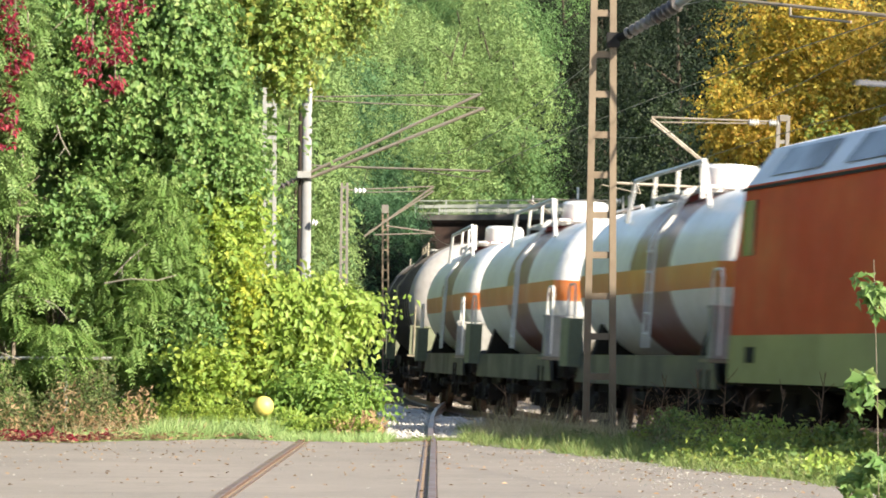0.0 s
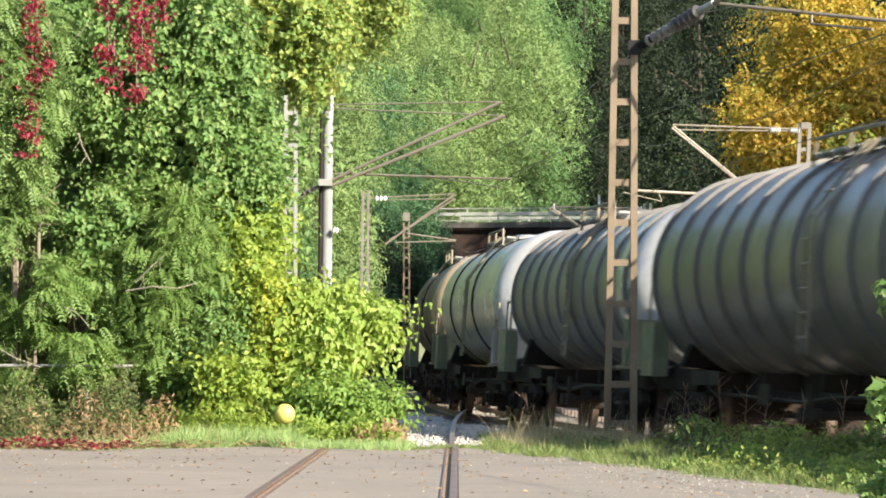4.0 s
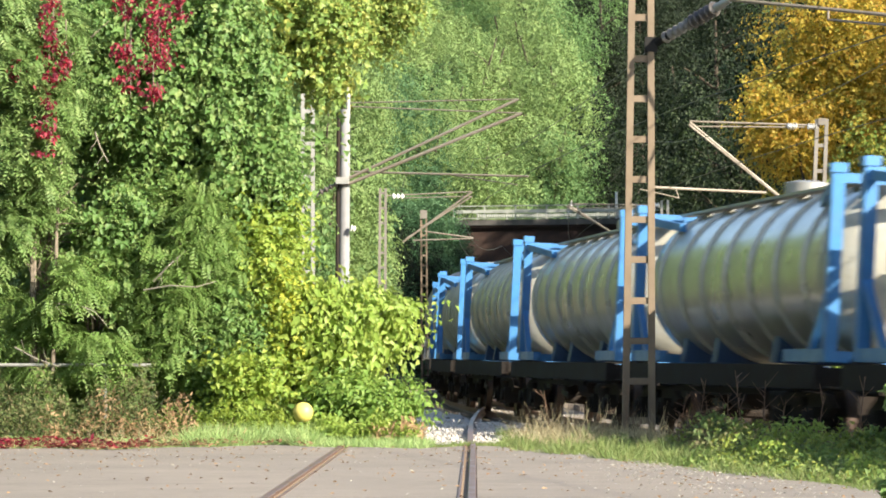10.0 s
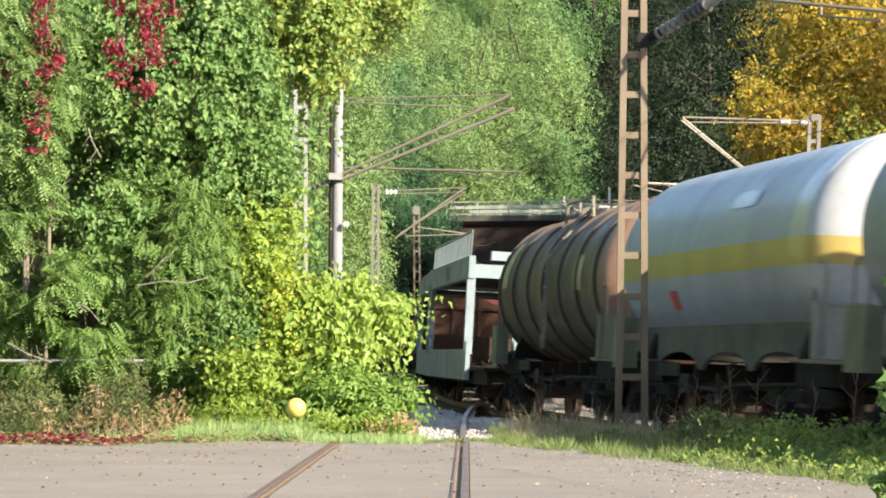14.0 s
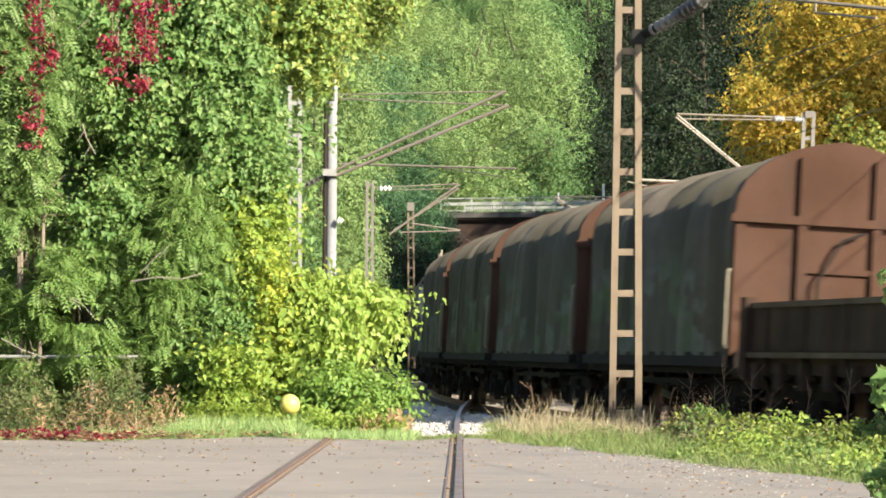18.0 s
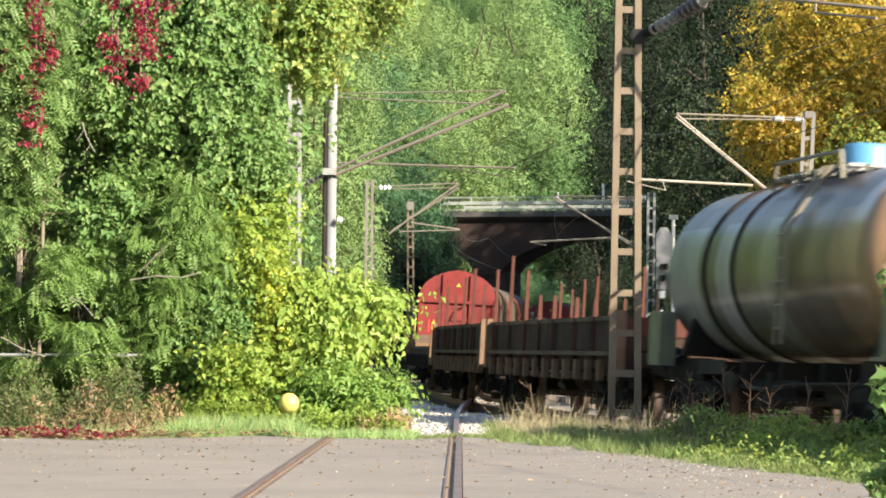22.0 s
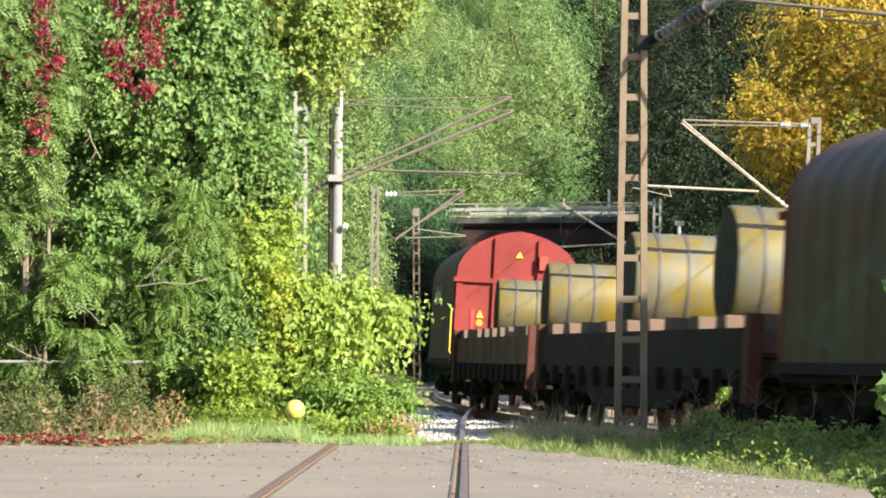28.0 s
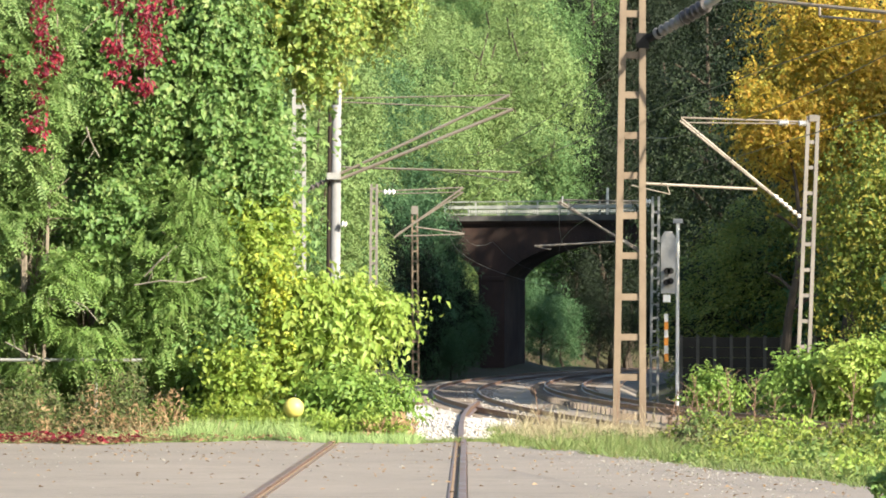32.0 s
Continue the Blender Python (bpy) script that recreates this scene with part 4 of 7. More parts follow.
coupled(tank_wagon("patched brown and green tank wagon with a blue dome", 15.1, CAMO, 1.25, 2.36, TANEND, setback=1.9, course=0.6, inset=0.5, rings=[(-2.2, 0.1, DARK), (-4, 0.1, DARK)], dome=(blue_dome, 0.34, 0.38), box=SIDEBOX), -96.7, -81.6)
random.seed(5)
stakes = [(x + random.uniform(-0.35, 0.35), y, random.uniform(1.9, 3.1)) for x in np.linspace(-8.0, 8.0, 8) for y in (-1.46, 1.46)]
stake_wagon = coupled(plank_wagon("dark rust-brown stake wagon with upright stakes, empty", 18.6, PLANKBROWN, stakes, 0.42, stake=STAKE), -80.9, -62.2)
part("headstock", Shape().box(8.55, 8.72, -1.45, 1.45, 1.45, 1.72), STAKE, stake_wagon, "rust-red end board")
stakes2 = [(x, y, random.uniform(2.3, 3.0)) for x in np.linspace(-6.6, 6.6, 6) for y in (-1.46, 1.46)]
coupled(plank_wagon("rust-brown stake wagon with mossy sockets", 15.8, PLANKBROWN, stakes2, 0.42, stake=STAKE), -62.2, -46.5)


def plate_wagon(length):
    w = plank_wagon("long empty flat wagon with dusty brown end plates", length, PLANKBROWN, drop=0, end_board=False, floor_mat=DECKBROWN, plate=DARK)
    h = length / 2 - 0.65
    for s in (-1, 1):
        part("end_plate", Shape().loft([[(s * (h - a), y, z) for a, z in ((0, 1.27), (0, 1.64), (0.12, 1.65), (3.8, 1.38), (3.8, 1.27))] for y in (-1.36, 1.36)]), DECKBROWN, w, "sloping brown end plate")
        part("end_bracket", Shape().box(s * h - 0.2, s * h + 0.2, -1.52, -1.38, 0.8, 1.58), DECKBROWN, w)
    return w


flat = coupled(plate_wagon(22.8), -46.5, -23.8)
again(flat, -23.8, -0.7)
red = coupled(hood_wagon("grey-brown tarpaulin hood wagon with bright red end walls", 13.4, HOODGREY, REDEND, False, True, True), -0.7, 13.0)
again(red, 13.0, 26.6)
again(red, 26.6, 40.1)
coupled(hood_wagon("maroon-brown tarpaulin hood wagon with sprayed lower flank", 12.9, HOODMAROON, REDEND, False, False, True), 40.1, 53.0)


def coil(r, width, label):
    """Steel coil that lies across the wagon; dark hollow ends and binding straps."""
    c = thing("steel_coil", label, "steel coil", "steel coils on the train")
    hw = width / 2
    part("wrap", Shape().lathe([(-hw, r - 0.03), (-hw + 0.05, r), (-hw / 3, r - 0.01), (hw / 3, r), (hw - 0.05, r), (hw, r - 0.03)], 48, "y", (0, 0, r)), COIL, c)
    for s in (-1, 1):
        part("coil_end", Shape().lathe([(s * (hw + 0.005), r - 0.04), (s * (hw + 0.012), r * 0.4), (s * (hw - 0.3), r * 0.38), (s * (hw - 0.3), 0.05)], 40, "y", (0, 0, r)), COILEND, c)
    for x in (-hw * 0.55, 0.0, hw * 0.6):
        part("strap", Shape().lathe([(x - 0.02, r), (x - 0.02, r + 0.012), (x + 0.02, r + 0.012), (x + 0.02, r)], 40, "y", (0, 0, r)), RIBDARK, c)
    part("strap", Shape().box(r * 0.76, r * 0.79, -hw, hw, r * 1.6, r * 1.68), BLACK, c)
    return c


def coil_wagon(length, belly):
    w = plank_wagon("low flat coil wagon with timber cradle blocks", length, PLANKBROWN, drop=0, end_board=False, floor_mat=PLANKBROWN, plate=DARK)
    h = length / 2 - 0.65
    for y in (-1.36, 1.36):
        part("side_sill", Shape().box(-h, h, y - 0.06, y + 0.06, 0.95, 1.6), DARK if belly else COILSILL, w, "dark grimy side sill" if belly else "rust-brown side sill")
        if belly:
            part("belly_girder", Shape().loft([[(x, y + dy, z) for x, z in ((-h * 0.6, 0.9), (-h * 0.35, 0.45), (h * 0.35, 0.45), (h * 0.6, 0.9))] for dy in (-0.04, 0.04)]), DARK, w)
    for x in np.linspace(-h + 0.5, h - 0.5, 10):
        for y in (-1.05, 1.05):
            part("cradle_block", Shape().loft([[(x + a, y + b, z) for a, b in ((-q, -0.3), (q, -0.3), (q, 0.3), (-q, 0.3))] for z, q in ((1.56, 0.42), (1.79, 0.33))]), TIMBER, w)
    part("load_floor", Shape().box(-h, h, -1.3, 1.3, 1.28, 1.57), TIMBER, w)
    for s in (-1, 1):
        part("end_bracket", Shape().box(s * h - 0.16, s * h + 0.16, -1.5, -1.3, 0.6, 1.78), STAKE, w, "orange-brown end bracket")
    return w


coupled(coil_wagon(20.2, True), 53.0, 73.3)
coupled(coil_wagon(17.8, False), 73.3, 91.2)
COILS = ((58.4, 0.9, 1.75), (66.6, 0.84, 1.75), (77.2, 0.72, 1.75), (87.4, 0.66, 1.7))
LOADS = []  # (coil, metres behind, height of what it lies on)
for behind, r, width in COILS:
    LOADS.append((coil(r, width, "large yellow wrapped steel coil" if r > 0.8 else "yellow wrapped steel coil with grey patches"), behind))
tail = coupled(hood_wagon("maroon-brown tarpaulin hood wagon with a red tail lamp", 12.6, HOODMAROON, REDEND, False, True, True, lamp=True), 91.2, 103.9)


# ---- cars on the bridge ----
def car(label, paint, length, height):
    """Car seen side on: body, glasshouse, wheels."""
    w = thing("car", label, "car")
    h = length / 2
    body = [(-h, 0.4), (-h, 0.85), (-h + 0.1, 1.0), (h - 1.25, 1.02), (h - 0.2, 0.85), (h, 0.65), (h, 0.35)]
    part("body", Shape().loft([[(x, y, z) for x, z in body] for y in (-0.88, 0.88)]), paint, w)
    cab = [(-h + 0.05, 0.98), (-h + 0.2, height - 0.1), (-h + 0.5, height), (h - 1.75, height), (h - 1.0, 1.0)]
    part("cabin", Shape().loft([[(x, y, z) for x, z in cab] for y in (-0.78, 0.78)]), paint, w)
    for y in (-0.79, 0.79):
        part("window", Shape().box(-h + 0.35, h - 2.5, min(y, y * 1.01), max(y, y * 1.01), 1.08, height - 0.14), GLASS, w)
        part("window", Shape().add([(h - 2.4, y * 1.01, 1.08), (h - 1.3, y * 1.01, 1.08), (h - 1.85, y * 1.01, height - 0.14), (h - 2.4, y * 1.01, height - 0.14)], [(0, 1, 2, 3)]), GLASS, w)
        for x in (-h + 0.85, h - 0.9):
            t = part("wheel", Shape().lathe([(y - 0.1, 0.2), (y - 0.1, 0.32), (y + 0.1, 0.32), (y + 0.1, 0.2)], 20, "y", (x, 0, 0.32)), BLACK, w)
    part("headlight", Shape().box(h - 0.2, h - 0.02, -0.8, 0.8, 0.66, 0.8), MARK, w)
    return w


VAN = car("dark silver van driving over the bridge", surface("dark_silver_paint", (0.2, 0.21, 0.24), None, 0.3, 0.3), 5.2, 2.05)
WAGON = car("white car driving over the bridge", surface("white_car_paint", (0.7, 0.71, 0.72), None, 0.25), 4.4, 1.45)

# ---- ground ----
F = 6577.0


def spot(px, py, d):
    """Place seen straight ahead at px, py of the level view, d metres off."""
    return Vector(((px - 784) / F * d, d, EYE[2] + (622 - py) / F * d))


LINE_NP = np.array(LINE)


def off_line(x, y):
    """Signed distance from the line, positive to its inner side, for arrays."""
    x, y = np.atleast_1d(x).astype(float), np.atleast_1d(y).astype(float)
    best, side = np.full(x.shape, 1e9), np.zeros(x.shape)
    for i in range(380, 760, 2):
        a, b = LINE_NP[i], LINE_NP[i + 2]
        d = np.hypot(x - a[0], y - a[1])
        t = b - a
        s = np.sign(t[1] * (x - a[0]) - t[0] * (y - a[1]))
        near = d < best
        best[near], side[near] = d[near], s[near]
    return best * side


def smooth(a, b, t):
    q = np.clip((t - a) / (b - a), 0, 1)
    return q * q * (3 - 2 * q)


def ground_z(x, y):
    x, y = np.atleast_1d(x).astype(float), np.atleast_1d(y).astype(float)
    d = off_line(x, y)
    bed = smooth(-3.4, -2.2, d) * (1 - smooth(7.5, 10, d))
    z = -0.06 - 0.85 * bed - 0.3 * smooth(44, 95, y) * (1 - bed)
    far = smooth(75, 150, y)
    z = z + far * np.clip(-d - 9, 0, 150) * 0.46 + smooth(60, 120, y) * np.clip(d - 13, 0, 120) * 0.32
    wild = smooth(55, 90, y)
    z = z + wild * (np.sin(x * 0.31 + y * 0.17) * 0.35 + np.sin(x * 0.11 - y * 0.07) * 0.6) * (1 - bed) * smooth(3, 8, np.abs(d - 2))
    return z


def gz(x, y):
    return float(ground_z(x, y)[0])


SOIL = surface("soil_and_litter", (0.065, 0.052, 0.032), (0.045, 0.06, 0.022), 0.9, 0, 0.35, 6, 0.9, 0, 0.5)
xs = np.unique(np.concatenate([np.linspace(-12, 14, 66), np.linspace(-80, 80, 60), np.array([-2500, -1500, -800, -400, -200, -120, 120, 200, 400, 800, 1500, 2500])]))
ys = np.unique(np.concatenate([np.linspace(-10, 80, 80), np.linspace(80, 620, 110), np.array([-2500, -1000, -300, -100, -40, 800, 1200, 2500])]))
gx, gy = np.meshgrid(xs, ys)
gzs = ground_z(gx.ravel(), gy.ravel())
n = len(xs)
ground_mesh = bpy.data.meshes.new("ground")
ground_mesh.from_pydata(list(zip(gx.ravel().tolist(), gy.ravel().tolist(), gzs.tolist())), [], [(j * n + i, j * n + i + 1, (j + 1) * n + i + 1, (j + 1) * n + i) for j in range(len(ys) - 1) for i in range(n - 1)])
ground_mesh.materials.append(SOIL)
ground_mesh.polygons.foreach_set("use_smooth", [True] * len(ground_mesh.polygons))
tagged(new("ground", ground_mesh), "brown soil with leaf litter, rising to a wooded slope", "ground", kind="structure")

# ---- asphalt with the rails of a siding let into it ----
ASPHALT, nt, p = shader("worn_asphalt")
big, mid_n, fine = noise_node(nt, 0.35, 4), noise_node(nt, 3.0, 5), noise_node(nt, 160, 3)
col = mix(nt, ramp(nt, big, [(0.35, 0.0), (0.7, 1.0)]), (0.235, 0.2, 0.165), (0.165, 0.145, 0.122))
col = mix(nt, ramp(nt, mid_n, [(0.5, 0.0), (0.72, 0.5)]), col, (0.12, 0.102, 0.088))
crack = noise_node(nt, 1.1, 6, (0.25, 1.6, 1))
col = mix(nt, ramp(nt, crack, [(0.485, 0.0), (0.5, 0.45), (0.515, 0.0)]), col, (0.07, 0.06, 0.05))
col = mix(nt, ramp(nt, fine, [(0.4, 0.0), (0.72, 0.5)]), col, (0.29, 0.265, 0.235))
nt.links.new(col, p.inputs["Base Color"])
p.inputs["Roughness"].default_value = 0.85
bump(nt, p, fine, 0.35, 0.006)


def siding(y):
    return -0.78 + 0.0062 * y


def road_edge(x):
    """How far the asphalt reaches at x."""
    e = 43.2 - 0.35 * abs(x + 2.0) + 0.5 * math.sin(x * 2.1) + 0.25 * math.sin(x * 5.3)
    if x > 0.2:
        e -= 2.2 * (x - 0.2) ** 1.55
    return max(e, -8.0)


def road_strip(x_of0, x_of1, cols, name_mesh):
    pts, fc = [], []
    rows = 48
    for i in range(cols + 1):
        q = i / cols
        for j in range(rows + 1):
            # ends follow the uneven edge
            xm = x_of0(40) * (1 - q) + x_of1(40) * q
            e = road_edge(xm)
            y = -8 + (e + 8) * j / rows
            pts.append((x_of0(y) * (1 - q) + x_of1(y) * q, y, 0.0))
    for i in range(cols):
        for j in range(rows):
            a = i * (rows + 1) + j
            fc.append((a, a + rows + 1, a + rows + 2, a + 1))
    me = bpy.data.meshes.new(name_mesh)
    me.from_pydata(pts, [], fc)
    me.materials.append(ASPHALT)
    return me


HALF = 0.7175
road = tagged(new("road"), "worn grey-brown asphalt with sunken siding rails", "road", kind="structure")
part("asphalt_left", road_strip(lambda y: -14.0, lambda y: siding(y) - HALF - 0.075, 60, "asphalt"), None, road)
part("asphalt_middle", road_strip(lambda y: siding(y) - HALF + 0.06, lambda y: siding(y) + HALF - 0.06, 12, "asphalt"), None, road)
part("asphalt_right", road_strip(lambda y: siding(y) + HALF + 0.075, lambda y: 7.5, 60, "asphalt"), None, road)
GROOVE = surface("groove_litter", (0.22, 0.16, 0.11), (0.34, 0.26, 0.18), 0.9, 0, 6, 30, 0.8)
for s in (-1, 1):
    rail = tagged(new("siding_rail"), "rust-brown rail sunk in the asphalt", "rail", "siding rails")
    a, b = -8.0, 44.5
    x0 = lambda y: siding(y) + s * HALF
    part("head", Shape().loft([[(x0(y) + s * q, y, z) for q, z in ((0, -0.04), (0, 0.012), (0.008, 0.018), (0.06, 0.018), (0.068, 0.012), (0.068, -0.04))] for y in (a, b)]), RAIL, rail)
    part("groove_floor", Shape().loft([[(x0(y) - s * 0.06, y, -0.008), (x0(y), y, -0.008), (x0(y), y, -0.05), (x0(y) - s * 0.06, y, -0.05)] for y in (a, b)]), GROOVE, rail)
    part("guard", Shape().loft([[(x0(y) - s * q, y, z) for q, z in ((0.05, -0.04), (0.05, 0.008), (0.068, 0.008), (0.068, -0.04))] for y in (a, b - 1.2)]), RAIL, rail)

# ---- main tracks ----
PALESTONE = surface("pale_ballast", (0.47, 0.45, 0.42), (0.34, 0.31, 0.27), 0.85, 0, 0.25, 26, 0.7, 0, 0.9, 0.2)
BALLAST = surface("grey_ballast", (0.34, 0.3, 0.25), (0.2, 0.16, 0.12), 0.9, 0, 0.3, 22, 0.8, 0, 1.0)
US = np.arange(-60, 260, 2.0)


def lean(side, up):
    """Offset on the leaning track bed."""
    return side, up - side * CANT


bed = []
for u in US:
    ring = []
    for side, up in ((-2.9, -0.75), (-1.9, -0.2), (-1.3, -0.16), (1.3, -0.16), (2.1, -0.2), (2.9, -0.2), (5.4, -0.16), (6.2, -0.2), (7.6, -0.8)):
        q = on_line(u, side)
        ring.append((q.x, q.y, q.z + up - min(side, 2.0) * CANT * (1 if abs(side) < 2.5 else 0.6)))
    bed.append(ring)
bs = Shape().loft(bed, closed=False, caps=False)
solid("track_bed", bs, BALLAST, "grey-brown ballast bed of the double line", "ballast", kind="structure")

RAIL_PROF = ((-0.07, -0.15), (-0.07, -0.135), (-0.012, -0.115), (-0.012, -0.04), (-0.036, -0.028), (-0.034, 0.0), (0.034, 0.0), (0.036, -0.028), (0.012, -0.04), (0.012, -0.115), (0.07, -0.135), (0.07, -0.15))


def track_rail(centre, s, u0, u1):
    rings = []
    for u in np.arange(u0, u1, 2.0):
        q, h = on_line(u, centre + s * 0.75), bend(u)
        k = -s * 0.75 * CANT
        rings.append([(q.x + a * math.cos(h), q.y + a * math.sin(h), q.z + k + c) for a, c in RAIL_PROF])
    return Shape().loft(rings)


SLEEPER = surface("weathered_sleeper", (0.22, 0.19, 0.16), (0.14, 0.11, 0.09), 0.85, 0, 1.5, 18, 0.7, 0, 0.4, 0.4)
sleeper_mesh = Shape().loft([[(x, y, z) for x, z in ((-0.13, -0.3), (-0.12, -0.15), (0.12, -0.15), (0.13, -0.3))] for y in (-1.3, 1.3)]).mesh("sleeper", SLEEPER, False)
for centre in (0.0, 4.0):
    tr = tagged(new("railway_track"), "rusty running rails on pale sleepers, curving away", "railway track", "main line tracks", "structure")
    for s in (-1, 1):
        part("rail", track_rail(centre, s, -60, 255), RAIL, tr)
    for u in np.arange(6, 150, 0.62 if centre == 0 else 1.24):
        k = part("sleeper", sleeper_mesh, None, tr)
        q = on_line(u, centre)
        k.matrix_basis = pose(q.x, q.y, q.z + 0.012, 0, 0, math.degrees(bend(u)) + 90) @ pose(0, 0, 0, math.degrees(CANT), 0, 0)
random.seed(11)
# the siding joins: its two rails bend over to the line
for s in (-1, 1):
    pts = []
    for i in range(26):
        y = 44.4 + i * 2.0
        pts.append((siding(y) + s * HALF + 0.2 * max(0, (y - 52) / 30) ** 2, y, 0.015 + 0.075 * min(1.0, (y - 44.4) / 3.0) - 0.3 * (y - 44.0) / 51.0))
    rings = [[(x + a, y, z + c) for a, c in RAIL_PROF] for x, y, z in pts]
    solid("siding_rail", Shape().loft(rings), RAIL, "rusty rail of the siding running into the ballast", "rail", "siding rails")


BANK = {}


def bank(x, y):
    """Top of the gravel strip."""
    key = (round(float(x) * 3), round(float(y) * 1.5))
    if key not in BANK:
        BANK[key] = (max(gz(key[0] / 3, key[1] / 1.5) + 0.045, -0.42), float(off_line(key[0] / 3, key[1] / 1.5)[0]))
    return BANK[key][0]


stones, sf = [], []
for i in range(5500):
    y = random.uniform(44.6, 92) if i % 3 == 0 else random.uniform(44.6, 62)
    x = siding(y) + random.uniform(-1.8, 1.6)
    if random.random() < 0.35:
        q = on_line(random.uniform(5, 90), random.uniform(-1.9, 1.5))
        x, y, z = q.x, q.y, q.z - 0.15
    else:
        z = bank(x, y) + 0.01
        if BANK[(round(x * 3), round(y * 1.5))][1] > -1.9:
            continue
    r = random.uniform(0.012, 0.036)
    k = len(stones)
    for a, b, c in ((1, 0, 0), (-1, 0, 0), (0, 1, 0), (0, -1, 0), (0, 0, 0.8), (0, 0, -0.8)):
        stones.append((x + r * (a + random.uniform(-0.35, 0.35)), y + r * (b + random.uniform(-0.35, 0.35)), z + r * (c + random.uniform(-0.3, 0.3))))
    sf += [(k, k + 2, k + 4), (k + 2, k + 1, k + 4), (k + 1, k + 3, k + 4), (k + 3, k, k + 4), (k + 2, k, k + 5), (k + 1, k + 2, k + 5), (k + 3, k + 1, k + 5), (k, k + 3, k + 5)]
sm = bpy.data.meshes.new("ballast_stones")
sm.from_pydata(stones, [], sf)
sm.materials.append(PALESTONE)
tagged(new("ballast_stones", sm), "pale loose ballast stones beside the rails", "stones", kind="stuff")
pale = Shape()
rows_p = []
for y in np.linspace(44.6, 96, 44):
    row = []
    x0p = siding(y) - 1.9
    x1p = max(x0p + 0.4, min(siding(y) + 1.7, float(on_line(max(-10.0, y - 54.3), -1.6).x)))
    for q in np.linspace(0, 1, 15):
        x = x0p * (1 - q) + x1p * q
        edge = min(q, 1 - q) * (x1p - x0p)
        row.append((x, float(y), bank(x, y) - 0.2 * max(0.0, 0.3 - edge) + 0.035 * noise.noise(Vector((x * 3, y * 1.5, 0)))))
    rows_p.append(row)
solid("gravel_patch", pale.loft(rows_p, closed=False, caps=False), PALESTONE, "pale gravel strip where the siding joins the line", "gravel", kind="structure")

# ---- masts, cantilevers and wires ----
def lattice(w, x0, x1, top_w, d, base, top, rungs, depth=0.14, mat=MAST, bottom_w=None):
    """Flat lattice mast: two channel posts that taper together, and flat rungs. x: middle at foot and top."""
    bw = bottom_w or top_w
    for s in (-1, 1):
        part("mast_post", Shape().loft([[(x0 * (1 - q) + x1 * q + s * (bw * (1 - q) + top_w * q) / 2 + a, d + b, base + (top - base) * q) for a, b in ((-0.045, -depth / 2), (0.045, -depth / 2), (0.045, depth / 2), (-0.045, depth / 2))] for q in (0, 1)]), mat, w)
    for z in rungs:
        q = (z - base) / (top - base)
        c, hw = x0 * (1 - q) + x1 * q, (bw * (1 - q) + top_w * q) / 2 - 0.02
        part("rung", Shape().box(c - hw, c + hw, d - depth * 0.32, d + depth * 0.32, z - 0.045, z + 0.045), mat, w)


def insulator(w, a, b, r=0.07, mat=BROWNINS, sheds=7, name="insulator"):
    """Ribbed insulator turned round the line from a to b."""
    a, b = Vector(a), Vector(b)
    d = (b - a).normalized()
    u = d.cross(Vector((0, 0, 1)) if abs(d.z) < 0.9 else Vector((1, 0, 0))).normalized()
    v = u.cross(d)
    prof = [(0.0, 0.45)]
    for i in range(sheds):
        prof += [((i + q) / sheds, k) for q, k in ((0.2, 0.45), (0.35, 1.0), (0.5, 0.95), (0.75, 0.5))]
    prof.append((1.0, 0.45))
    rings = [[a.lerp(b, q) + (u * math.cos(t) + v * math.sin(t)) * (r * k) for t in np.linspace(0, math.tau, 15)[:-1]] for q, k in prof]
    return part(name, Shape().loft(rings), mat, w)


# the near mast
D1 = 50.0
m1 = thing("lattice_mast", "tall rust-brown lattice mast beside the track", "catenary mast", "catenary masts")
foot, head = spot(1113, 752, D1), spot(1122, -160, D1)
lattice(m1, foot.x, head.x, 0.235, D1, -0.12, head.z, [spot(0, y, D1).z for y in (738, 668, 597, 526, 453, 382, 311, 240, 168, 97, 24, -50, -120)], 0.16, MAST, 0.36)
part("foundation", Shape().box(foot.x - 0.4, foot.x + 0.4, D1 - 0.35, D1 + 0.35, -0.6, -0.05), CONC, m1)
p0, p1 = spot(1142, 72, D1), spot(1278, -8, D1 - 1.2)
part("bracket", Shape().box(p0.x - 0.12, p0.x + 0.05, D1 - 0.1, D1 + 0.1, p0.z - 0.1, p0.z + 0.1).tube(p0, p0.lerp(p1, 0.25), 0.055), BLACK, m1)
insulator(m1, p0.lerp(p1, 0.14), p0.lerp(p1, 0.5), 0.085, GREYINS, 5)
insulator(m1, p0.lerp(p1, 0.5), p0.lerp(p1, 0.84), 0.105, BROWNINS, 5)
part("insulator_cap", Shape().tube(p0.lerp(p1, 0.82), p0.lerp(p1, 1.0), 0.06, 12, 0.045), GALV, m1)
part("cantilever_tube", Shape().tube(p0.lerp(p1, 0.9), spot(1500, -130, D1 - 3), 0.03), TUBE, m1)
part("cantilever_tube", Shape().tube(p1, spot(1700, 34, D1 - 3), 0.024), TUBE, m1)
part("steady_arm", Shape().pipe([spot(1452, 12, D1 - 2), spot(1452, 28, D1 - 2), spot(1560, 38, D1 - 3)], 0.018), TUBE, m1)

